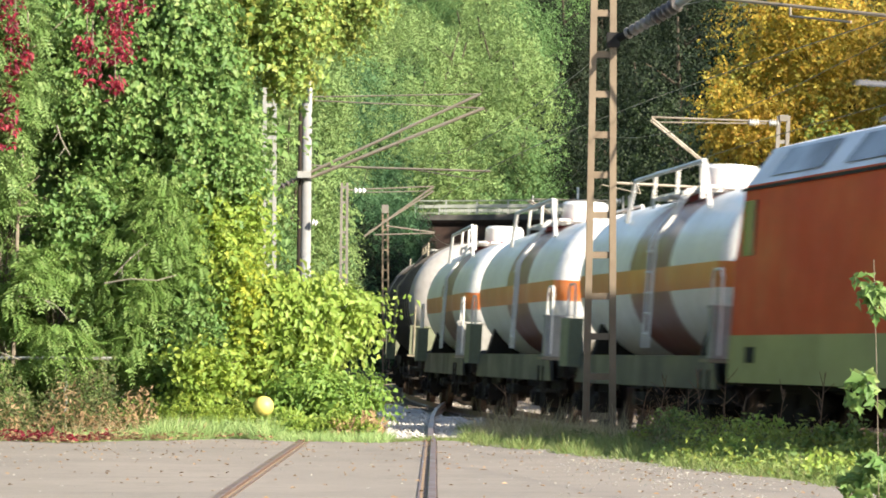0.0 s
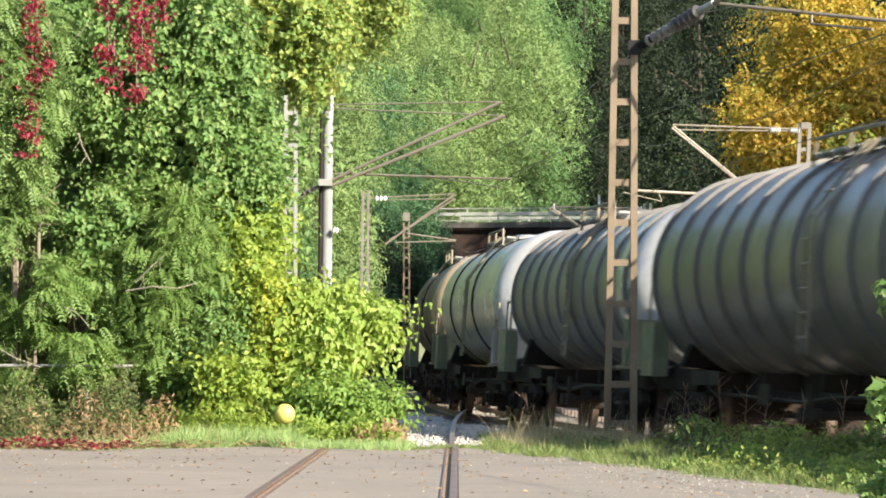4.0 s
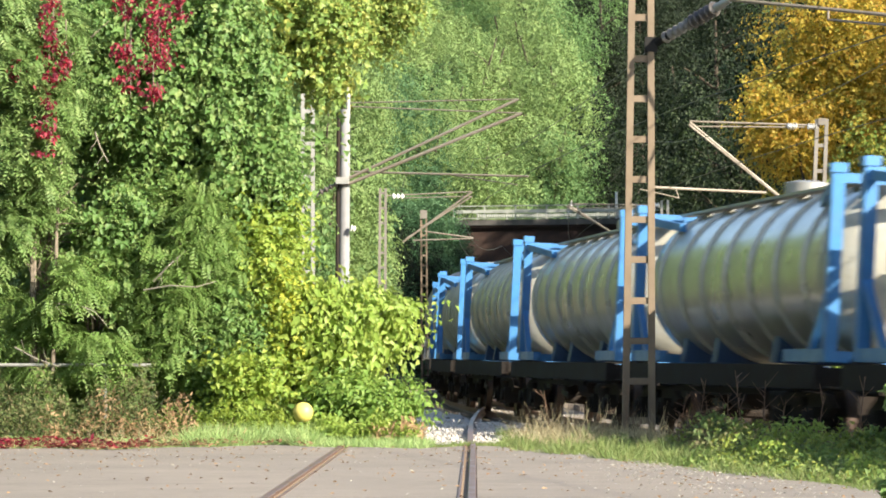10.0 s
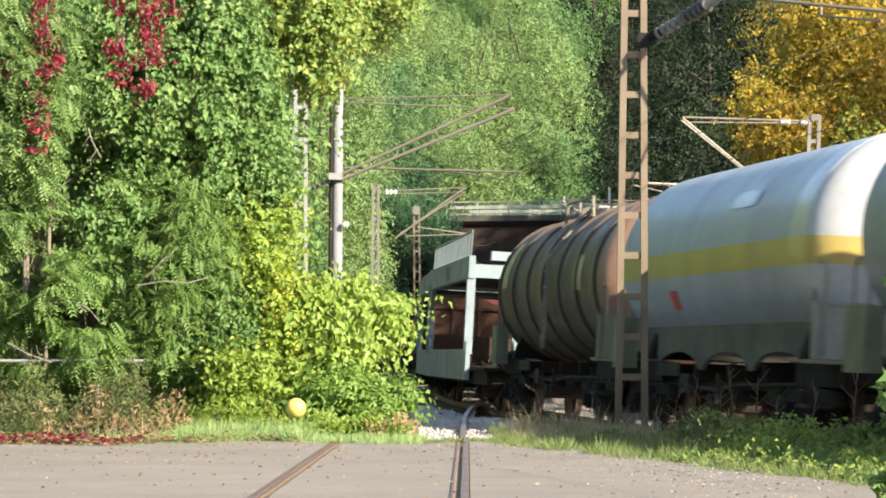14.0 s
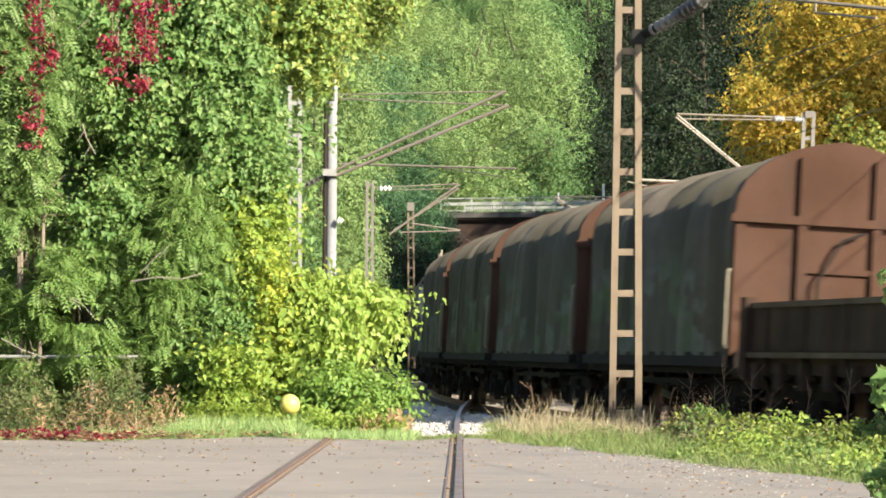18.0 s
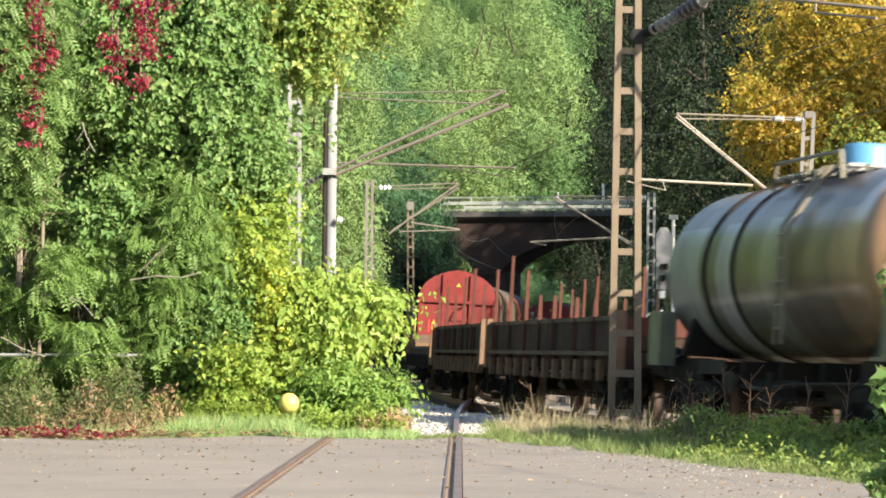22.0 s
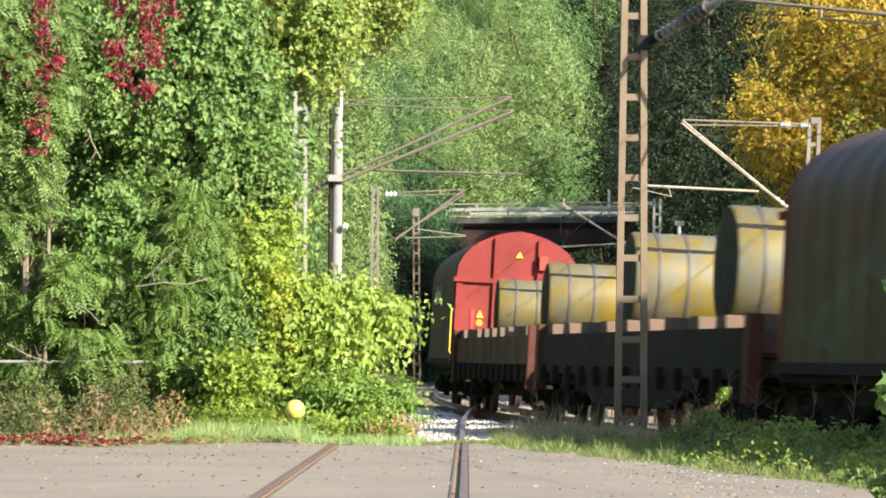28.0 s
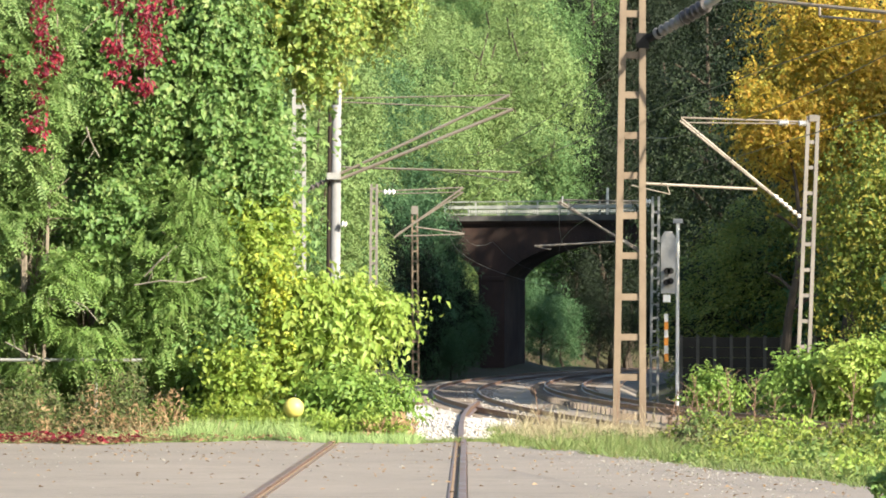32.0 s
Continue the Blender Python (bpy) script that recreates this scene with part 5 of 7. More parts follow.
# the round pole with two cantilevers
D2 = 100.0
m2 = thing("concrete_mast", "pale round concrete mast with long cantilevers", "catenary mast", "catenary masts")
a, b = spot(590, 640, D2), spot(595, 186, D2)
part("mast_post", Shape().tube((a.x, D2, gz(a.x, D2) - 0.3), (b.x, D2, b.z), 0.165, 18, 0.14), CONC, m2)
part("mast_tip", Shape().tube((b.x + 0.08, D2, b.z), spot(600, 122, D2), 0.07, 12, 0.06), GALV, m2)
part("conduit", Shape().tube((a.x - 0.17, D2 - 0.1, 0.2), (b.x - 0.17, D2 - 0.1, b.z - 0.1), 0.05), DARK, m2)
j = spot(592, 312, D2 - 0.2)
t1, t2 = spot(902, 168, D2 - 1.0), spot(908, 193, D2 - 1.0)
part("clamp", Shape().box(j.x - 0.2, j.x + 0.16, j.y - 0.2, j.y + 0.2, j.z - 0.09, j.z + 0.09), GALV, m2)
insulator(m2, spot(540, 338, D2 - 0.2), j, 0.09, BROWNINS, 6)
part("strut", Shape().tube(j, t1, 0.04).tube(spot(600, 318, D2 - 0.2), t2, 0.045), TUBE, m2)
part("top_stay", Shape().tube(spot(596, 174, D2), t1, 0.018).tube(spot(596, 180, D2), t2, 0.018), TUBE, m2)
part("registration_arm", Shape().tube(spot(600, 296, D2), spot(920, 305, D2 - 1.5), 0.028).tube(spot(780, 302, D2), spot(900, 320, D2 - 1.5), 0.015), TUBE, m2)
insulator(m2, spot(604, 396, D2 - 0.25), spot(614, 398, D2 - 0.25), 0.1, WHITE, 2)

# lattice masts further on
def far_mast(px_foot, px_top, top_y, d, width, rung_step, label, mat=GALV):
    w = thing("lattice_mast", label, "catenary mast", "catenary masts")
    a, b = spot(px_foot, 640, d), spot(px_top, top_y, d)
    base = gz(a.x, d) - 0.2
    lattice(w, a.x, b.x, width * 0.85, d, base, b.z, np.arange(base + 0.4, b.z - 0.1, rung_step), 0.12, mat, width)
    return w, b


m3, top3 = far_mast(1416, 1440, 205, 90.0, 0.27, 0.62, "weathered grey lattice mast with cantilever before the yellow tree", MASTGREY)
t = spot(1205, 212, 90)
insulator(m3, spot(1432, 218, 90), spot(1414, 218, 90), 0.09, WHITE, 4)
insulator(m3, spot(1396, 217, 90), spot(1378, 217, 90), 0.09, WHITE, 4)
part("top_stay", Shape().tube(spot(1436, 216, 90), spot(1206, 208, 90), 0.025).tube(spot(1410, 219, 90), spot(1206, 217, 90), 0.018), TUBE, m3)
part("strut", Shape().tube(spot(1418, 386, 90), spot(1206, 210, 90), 0.035).tube(spot(1400, 372, 90), spot(1204, 214, 90), 0.03), TUBE, m3)
insulator(m3, spot(1418, 386, 90), spot(1370, 345, 90), 0.06, WHITE, 6)
part("registration_arm", Shape().tube(spot(1340, 335, 90), spot(1143, 325, 89), 0.035).tube(spot(1180, 326, 89), spot(1186, 344, 89), 0.015).tube(spot(1186, 344, 89), spot(1118, 328, 88), 0.015), TUBE, m3)
part("clamp", Shape().box(top3.x - 0.1, top3.x + 0.1, 89.9, 90.1, top3.z - 0.14, top3.z + 0.02), MASTGREY, m3)

m4, top4 = far_mast(1157, 1161, 348, 140.0, 0.27, 0.5, "pale lattice mast near the signal", GALV)
insulator(m4, spot(1152, 357, 140), spot(1136, 357, 140), 0.11, WHITE, 3)
part("top_stay", Shape().tube(spot(1150, 357, 140), spot(992, 354, 140), 0.03).tube(spot(1140, 360, 140), spot(990, 362, 140), 0.02), TUBE, m4)
part("strut", Shape().tube(spot(1146, 455, 140), spot(990, 356, 140), 0.045).tube(spot(1130, 440, 140), spot(986, 358, 140), 0.03), TUBE, m4)
part("registration_arm", Shape().tube(spot(1090, 428, 140), spot(946, 436, 140), 0.04).tube(spot(946, 436, 140), spot(975, 442, 140), 0.02), TUBE, m4)
part("pigeon_spike", Shape().tube(spot(995, 362, 140), spot(996, 348, 140), 0.03), WHITE, m4)

m5, top5 = far_mast(659, 662, 326, 137.0, 0.24, 0.55, "slender lattice mast among the trees", MASTGREY)
insulator(m5, spot(678, 340, 137), spot(700, 340, 137), 0.11, WHITE, 3)
part("top_stay", Shape().tube(spot(666, 339, 137), spot(818, 332, 137), 0.025).tube(spot(700, 343, 137), spot(818, 340, 137), 0.018), TUBE, m5)
part("strut", Shape().tube(spot(697, 421, 137), spot(820, 332, 137), 0.04).tube(spot(704, 414, 137), spot(820, 340, 137), 0.03), TUBE, m5)
part("registration_arm", Shape().tube(spot(735, 402, 137), spot(822, 414, 137), 0.03).tube(spot(715, 418, 137), spot(822, 415, 137), 0.025), TUBE, m5)

m6, top6 = far_mast(528, 529, 150, 90.0, 0.28, 0.78, "pale lattice mast half hidden by leaves", GALV)
m7, top7 = far_mast(736, 734, 372, 185.0, 0.3, 0.5, "dark far lattice mast with a transformer box", MAST)
part("switch_box", Shape().box(top7.x - 0.17, top7.x + 0.17, 184.85, 185.15, top7.z - 0.22, top7.z + 0.2), MASTGREY, m7)

# contact and carrier wires along both tracks
for centre, us in ((0.0, (-40, 5, 48, 84, 130, 200)), (4.0, (-40, 0, 40, 86, 150, 210))):
    wire = thing("overhead_wire", "thin overhead contact and carrier wire above the track", "overhead wire", "overhead wires")
    for lo, sag in ((5.35, 0.0), (6.75, 0.7)):
        pts = []
        for a0, a1 in zip(us, us[1:]):
            for i in range(6):
                q = i / 6
                u = a0 + (a1 - a0) * q
                v = on_line(u, centre - 0.2)
                pts.append((v.x, v.y, v.z + lo - sag * 4 * q * (1 - q)))
        rings = [[(x + 0.008 * math.cos(k * math.tau / 5), y, z + 0.008 * math.sin(k * math.tau / 5)) for k in range(5)] for x, y, z in pts]
        part("contact_wire" if sag == 0 else "carrier_wire", Shape().loft(rings), WIRE, wire)

# ---- road bridge ----
BRIDGE_Y = 250.0
SKEW = -13.0
DECK_Z = spot(0, 388, BRIDGE_Y).z
# Brick darkened for soot and also for the shade on the bridge.
STONE = surface("sooty_shade_darkened_brick", (0.06, 0.037, 0.029), (0.028, 0.023, 0.02), 0.85, 0, 0.4, 5, 0.7, 0.5, 0.5)
GREYSTONE = surface("grey_bridge_deck", (0.11, 0.105, 0.095), (0.06, 0.058, 0.05), 0.8, 0, 0.4, 5, 0.6, 0.5)
RAILING = surface("pale_green_railing", (0.4, 0.42, 0.37), (0.26, 0.28, 0.23), 0.5, 0.1)
BALUSTER = surface("dull_green_baluster", (0.12, 0.13, 0.11), (0.07, 0.075, 0.06), 0.6, 0.1)
bridge = thing("road_bridge", "dark brick arch bridge with grey steel railing", "bridge")
# its own space: x along the deck from the corner of the pier, y along the barrel of the arch
BRIDGE_AT = pose(spot(893, 0, BRIDGE_Y - 3.2).x, BRIDGE_Y - 3.2, 0, 0, 0, SKEW)
bridge.matrix_basis = BRIDGE_AT
SPAN, PIER, DEEP = 12.6, 1.75, 6.6
LEFT, RIGHT = -20.0, SPAN + 16.0
zb = -1.2
crown, spring = spot(0, 429, BRIDGE_Y).z, spot(0, 492, BRIDGE_Y).z
under = DECK_Z - 0.55


def arch_rise(q, rise=1.0):
    """Height of the arch at q of its span."""
    return spring + (crown - spring) * rise * max(0.0, 1 - (2 * q - 1) ** 2) ** 0.75


SIDE_SPAN = 5.6
for x0, wide, rise in ((0.0, SPAN, 1.0), (-PIER - SIDE_SPAN, SIDE_SPAN, 0.7)):
    rings = []
    for i in range(33):
        x, z = x0 + wide * i / 32, arch_rise(i / 32, rise)
        rings.append([(x, 0.0, z), (x, 0.0, under), (x, DEEP, under), (x, DEEP, z)])
    part("arch", Shape().loft(rings), STONE, bridge)
for x0, wide in ((-PIER, PIER), (SPAN, 2.2)):
    prof = [(-0.1, zb), (-0.1, spring - 0.28), (-0.17, spring - 0.24), (-0.17, spring), (0.0, spring + 0.02), (0.0, under)]
    part("pier", Shape().loft([[(x, y, z) for y, z in prof] + [(x, DEEP - y, z) for y, z in prof[::-1]] for x in (x0, x0 + wide)]), STONE, bridge, "brick pier with a proud impost course")
for x0, x1 in ((LEFT, -PIER - SIDE_SPAN), (SPAN + 2.2, RIGHT)):
    part("wing_wall", Shape().box(x0, x1, 0.35, DEEP - 0.35, zb, under), STONE, bridge)
for i in range(31):
    qa, qb = (i + 0.06) / 31, (i + 0.94) / 31
    a, b = Vector((SPAN * qa, 0, arch_rise(qa))), Vector((SPAN * qb, 0, arch_rise(qb)))
    n = Vector((-(b - a).z, 0, (b - a).x)).normalized() * 0.5
    part("arch_stone", Shape().loft([[p + Vector((0, dy, 0)) for p in (a, b, b + n, a + n)] for dy in (-0.06, 0.05)]), STONE, bridge)
# string course, cornice and slab stepping out under the roadway
part("cornice", Shape().box(LEFT, RIGHT, -0.12, DEEP + 0.12, under, under + 0.16).box(LEFT, RIGHT, -0.3, DEEP + 0.3, under + 0.16, under + 0.3), STONE, bridge)
part("deck", Shape().box(LEFT, RIGHT, -0.42, DEEP + 0.42, under + 0.3, DECK_Z), GREYSTONE, bridge)
part("roadway", Shape().box(LEFT, RIGHT, 0.6, DEEP - 0.6, DECK_Z + 0.004, DECK_Z + 0.1), GREYSTONE, bridge)
for y in (-0.4, DEEP - 0.6):
    part("kerb", Shape().box(LEFT, RIGHT, y, y + 1.0, DECK_Z, DECK_Z + 0.12), GREYSTONE, bridge)
rail_x0, rail_x1 = -4.0, RIGHT
for yy in (-0.3, DEEP + 0.3):
    rl = part("railing", Shape().box(rail_x0, rail_x1, yy - 0.05, yy + 0.05, DECK_Z + 1.0, DECK_Z + 1.07).box(rail_x0, rail_x1, yy - 0.03, yy + 0.03, DECK_Z + 0.2, DECK_Z + 0.25).box(rail_x0, rail_x1, yy - 0.12, yy - 0.06, DECK_Z + 0.56, DECK_Z + 0.76), RAILING, bridge)
    for x in np.arange(rail_x0, rail_x1, 2.1):
        part("railing_post", Shape().box(x - 0.05, x + 0.05, yy - 0.05, yy + 0.05, DECK_Z, DECK_Z + 1.1), RAILING, rl)
    bar = Shape()
    for x in np.arange(rail_x0, rail_x1, 0.16):
        bar.box(x - 0.012, x + 0.012, yy - 0.01, yy + 0.01, DECK_Z + 0.22, DECK_Z + 1.0)
    tagged(part("baluster", bar, BALUSTER, rl), kind="stuff")
part("marker_post", Shape().box(6.85, 7.0, 0.1, 0.2, DECK_Z, DECK_Z + 1.9), WHITE, bridge)

# ---- signal, striped post and fence ----
SIGNALGREY = surface("signal_back_grey", (0.33, 0.33, 0.32), (0.22, 0.22, 0.21), 0.5, 0.2)
DS = 112.0
sig = thing("railway_signal", "grey signal screen on a white post, seen from the front", "railway signal")
a, b = spot(1198, 650, DS), spot(1200, 392, DS)
part("signal_post", Shape().tube((a.x, DS, gz(a.x, DS) - 0.2), (b.x, DS, b.z), 0.055, 12), WHITE, sig)
part("cap", Shape().box(b.x - 0.14, b.x + 0.14, DS - 0.1, DS + 0.1, b.z - 0.06, b.z + 0.08), SIGNALGREY, sig)
c0, c1 = spot(1169, 520, DS), spot(1196, 410, DS)
part("screen", Shape().loft([[(x, yy, z) for x, z in ((c0.x, c0.z), (c1.x, c0.z), (c1.x, c1.z - 0.2), (c1.x - 0.12, c1.z), (c0.x + 0.12, c1.z), (c0.x, c1.z - 0.2))] for yy in (DS - 0.16, DS - 0.12)]), SIGNALGREY, sig)
for px_, py_ in ((1180, 480), (1186, 480), (1179, 500), (1186, 498)):
    q = spot(px_, py_, DS - 0.2)
    part("lamp_hood", Shape().lathe([(q.y - 0.22, 0.1), (q.y + 0.05, 0.09)], 14, "y", (q.x, 0, q.z)), BLACK, sig)
part("lower_sign", Shape().box(spot(1173, 0, DS).x, spot(1186, 0, DS).x, DS - 0.15, DS - 0.13, spot(0, 535, DS).z, spot(0, 522, DS).z), WHITE, sig)
for k in range(6):
    za, zc = spot(0, 640 - k * 14, DS).z, spot(0, 640 - (k + 1) * 14, DS).z
    part("mast_stripe", Shape().box(spot(1175, 0, DS).x, spot(1182, 0, DS).x, DS - 0.19, DS - 0.16, za, zc), WHITE if k % 2 else surface("orange_stripe", (0.8, 0.3, 0.03), None, 0.5), sig)

# Panel concrete is darkened; the shade on the fence is in its colour.
FENCE = surface("shade_darkened_concrete_fence", (0.05, 0.044, 0.036), (0.03, 0.027, 0.023), 0.9, 0, 1.0, 12, 0.6, 0.4, 0.3, 0.35)
FENCEPOST = surface("grey_fence_post", (0.13, 0.12, 0.1), (0.08, 0.075, 0.065), 0.85)
fence = thing("fence", "grey panel fence behind the far track", "fence")
DF = 118.0
fx = np.linspace(spot(1205, 0, DF).x, spot(1560, 0, DF).x, 13)
for i, (xa, xb) in enumerate(zip(fx, fx[1:])):
    zt, z0 = spot(0, 597, DF).z, gz(float(xa), DF) - 0.3
    part("post", Shape().box(xa - 0.05, xa + 0.05, DF - 0.08, DF + 0.06, z0, zt + 0.06), FENCEPOST, fence)
    for k in range(6):
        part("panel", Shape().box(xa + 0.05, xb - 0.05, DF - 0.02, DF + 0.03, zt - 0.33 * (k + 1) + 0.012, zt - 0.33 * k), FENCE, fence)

# ---- old tube railing in the thicket ----
rail_b = thing("tube_railing", "pale weathered tube railing half hidden in the bushes", "railing")
DR = 45.4
part("tube", Shape().tube(spot(-60, 637, DR), spot(252, 638, DR), 0.022), GALV, rail_b)
for px_ in (-40, 170):
    q = spot(px_, 637, DR)
    part("post", Shape().tube(q, (q.x, q.y, -0.1), 0.025), GALV, rail_b)
post = spot(420, 648, 45.9)
solid("marker_stub", Shape().tube((post.x, post.y, -0.1), post, 0.035, 10), CONC, "short pale stone marker among the grass", "post")
ballp = spot(520, 722, 44.2)
YBALL = surface("yellow_ball", (0.6, 0.52, 0.13), (0.5, 0.44, 0.14), 0.5)
solid("ball", Shape().lathe([(ballp.z - 0.122 * math.cos(a), max(0.002, 0.122 * math.sin(a))) for a in np.linspace(0, math.pi, 14)], 24, "z", (ballp.x, ballp.y, 0)), YBALL, "yellow ball caught in the grass", "ball")

# ---- plants ----
rng = np.random.default_rng(7)


def unit(v):
    return v / np.maximum(1e-6, np.linalg.norm(v, axis=1, keepdims=True))


LOBED = {"maple_green_leaves", "yellowing_maple_leaves", "golden_leaves"}


def leaf_mesh(name, base, along, normal, length, width, mat, fold=0.25, sag=0.12):
    """One folded leaf of two faces at each base, pointing along; maple leaves have three lobes."""
    n = len(base)
    side = unit(np.cross(along, normal))
    nrm = np.cross(side, along)
    length, width = np.broadcast_to(length, n)[:, None], np.broadcast_to(width, n)[:, None]
    if mat.name in LOBED:
        width = width * 1.3
        out = ((0, 0, 0), (0.48, 0.5, fold), (0.6, 0.25, 0.08), (1.0, 0, -0.14), (0.6, -0.25, 0.08), (0.48, -0.5, fold))
        fan = ((0, 2, 1), (0, 3, 2), (0, 4, 3), (0, 5, 4))
    else:
        out = ((0, 0, 0), (0.42, 0.5, fold), (1.0, 0, -sag), (0.42, -0.5, fold))
        fan = ((0, 2, 1), (0, 3, 2))
    k, m = len(out), len(fan)
    v = np.empty((n, k, 3))
    for i, (a, b, c) in enumerate(out):
        v[:, i] = base + along * length * a + side * width * b + nrm * (width if b else length) * c
    f = np.arange(n)[:, None] * k
    tri = np.concatenate([f + t for t in fan], 1).reshape(-1)
    me = bpy.data.meshes.new(name)
    me.vertices.add(n * k)
    me.vertices.foreach_set("co", v.reshape(-1))
    me.loops.add(n * m * 3)
    me.loops.foreach_set("vertex_index", tri.astype(np.int32))
    me.polygons.add(n * m)
    me.polygons.foreach_set("loop_start", np.arange(0, n * m * 3, 3, dtype=np.int32))
    me.materials.append(mat)
    me.update(calc_edges=True)
    return me


def lobes(r, count, low=-0.5):
    """Middles and sizes of the billows of a crown in a unit ball."""
    d = unit(r.normal(size=(count * 3, 3)))
    d = d[d[:, 2] > low][:count]
    c = d * r.uniform(0.3, 0.86, (len(d), 1))
    return c, r.uniform(0.13, 0.33, len(d))


CARVE = []


def crown_points(r, count, radii, n_lobes=26, low=-0.6, thin=0.0):
    c, s = lobes(r, n_lobes, low)
    pick = r.choice(len(c), count, p=s ** 2 / np.sum(s ** 2))
    d = unit(r.normal(size=(count, 3)) + [0, 0, 0.25])
    rad = s[pick][:, None] * r.uniform(0.72, 1.1, (count, 1)) * (1 + 0.25 * np.sin(d[:, :1] * 9 + pick[:, None]) * np.sin(d[:, 2:] * 8))
    p = c[pick] + d * rad
    if CARVE:
        # leaves leave the hollows of the thicket open
        away = np.ones(count, bool)
        for h, q in CARVE[1:]:
            away &= np.sum(((p * radii + CARVE[0] - h) / q) ** 2, axis=1) > r.uniform(0.75, 1.15, count)
        full = np.flatnonzero(away)
        if len(full) > 20:
            swap = np.where(away, np.arange(count), r.choice(full, count))
            p, d, pick = p[swap] + np.where(away, 0, 0.03)[:, None] * r.normal(size=(count, 3)), d[swap], pick[swap]
    return p * radii, unit(d * 0.7 + c[pick] * 0.4 + r.normal(size=(count, 3)) * 0.45 + [0.12, -0.2, 0.45])


def foliage(name, r, count, radii, leaf, mat, n_lobes=26, low=-0.6, droop=0.3, shape=0.55, size_var=0.35):
    p, nrm = crown_points(r, count, np.array(radii), n_lobes, low)
    along = unit(np.cross(nrm, r.normal(size=(count, 3))) + [0, 0, -droop])
    ln = leaf * r.uniform(1 - size_var, 1 + size_var, count)
    return leaf_mesh(name, p, along, nrm, ln, ln * shape, mat)


def pinnate(name, r, count, radii, leaf, mat, n_lobes=22, low=-0.8, droop=0.7, pairs=6):
    """Feathered leaves: pairs of leaflets along hanging stalks."""
    p, nrm = crown_points(r, count, np.array(radii), n_lobes, low)
    along = unit(unit(nrm * [1, 1, 0.3]) * 0.8 + r.normal(size=(count, 3)) * 0.45 + [0, 0, -droop])
    up = unit(np.cross(np.cross(along, [0, 0, 1.0]) + 1e-4, along) + r.normal(size=(count, 3)) * 0.25)
    side = unit(np.cross(along, up))
    ln = leaf * r.uniform(0.7, 1.25, count)
    bs, al, nm, sz = [], [], [], []
    for i in range(pairs):
        q = (i + 0.6) / pairs
        sag = -0.22 * q * q
        for s in (-1, 1):
            bs.append(p + along * (ln * q)[:, None] + np.array([0, 0, 1.0]) * (ln * sag)[:, None])
            al.append(unit(side * s * 0.9 + along * 0.45 + [0, 0, -0.25]))
            nm.append(up)
            sz.append(ln * 0.34 * (1 - 0.35 * abs(q - 0.45)))
    sz = np.concatenate(sz)
    return leaf_mesh(name, np.concatenate(bs), np.concatenate(al), np.concatenate(nm), sz, sz * 0.38, mat)


def sprays(name, r, count, radii, leaf, mat, n_lobes=40, low=-0.8, droop=0.45, shape=0.6, per=8, size_var=0.35):
    """Twigs of several leaves that hang and face the same way."""
    m = count // per
    p, nrm = crown_points(r, m, np.array(radii), n_lobes, low)
    twig = unit(nrm * [0.8, 0.8, 0.3] + r.normal(size=(m, 3)) * 0.6 + [0, 0, -droop * 0.5])
    side = unit(np.cross(twig, nrm + r.normal(size=(m, 3)) * 0.2))
    size = leaf * r.uniform(1 - size_var, 1 + size_var, m)
    bs, al, nm, sz = [], [], [], []
    for i in range(per):
        s = 1 if i % 2 else -1
        bs.append(p + twig * (size * 0.55 * i)[:, None] + r.normal(size=(m, 3)) * (leaf * 0.2) + np.array([0, 0, -0.05 * leaf * i * i * 0.5]))
        al.append(unit(side * s * 0.9 + twig * 0.6 + r.normal(size=(m, 3)) * 0.35 + [0, 0, -droop]))
        nm.append(unit(nrm + r.normal(size=(m, 3)) * 0.4))
        sz.append(size * r.uniform(0.65, 1.2, m))
    sz = np.concatenate(sz)
    return leaf_mesh(name, np.concatenate(bs), np.concatenate(al), np.concatenate(nm), sz, sz * shape, mat)


def trunk_shape(r, height, girth, limbs=7, spread=1.0, start=0.35):
    s = Shape()
    pts = [(0, 0, -0.4)]
    for i in range(1, 7):
        pts.append((pts[-1][0] + r.uniform(-0.04, 0.04) * height, pts[-1][1] + r.uniform(-0.04, 0.04) * height, height * i / 6))
    rad = [girth * (1 - 0.14 * i) * (1.3 if i == 0 else 1) for i in range(7)]
    for i in range(6):
        s.tube(pts[i], pts[i + 1], rad[i], 9, rad[i + 1])
    for k in range(limbs):
        q = start + (0.95 - start) * k / limbs
        i = min(5, int(q * 6))
        a = Vector(pts[i]).lerp(Vector(pts[i + 1]), q * 6 - i)
        ang = k * 2.4 + r.uniform(-0.4, 0.4)
        ln = spread * r.uniform(0.55, 0.95) * (1.1 - 0.5 * q)
        b = a + Vector((math.cos(ang) * ln * 0.5, math.sin(ang) * ln * 0.5, ln * 0.35))
        c = a + Vector((math.cos(ang + 0.2) * ln, math.sin(ang + 0.2) * ln, ln * 0.6))
        g = girth * (0.5 - 0.3 * q)
        s.tube(a, b, g, 6, g * 0.7).tube(b, c, g * 0.7, 6, g * 0.25)
        s.tube(b, b + Vector((math.cos(ang - 0.7), math.sin(ang - 0.7), 0.5)) * ln * 0.4, g * 0.5, 5, g * 0.15)
    return s


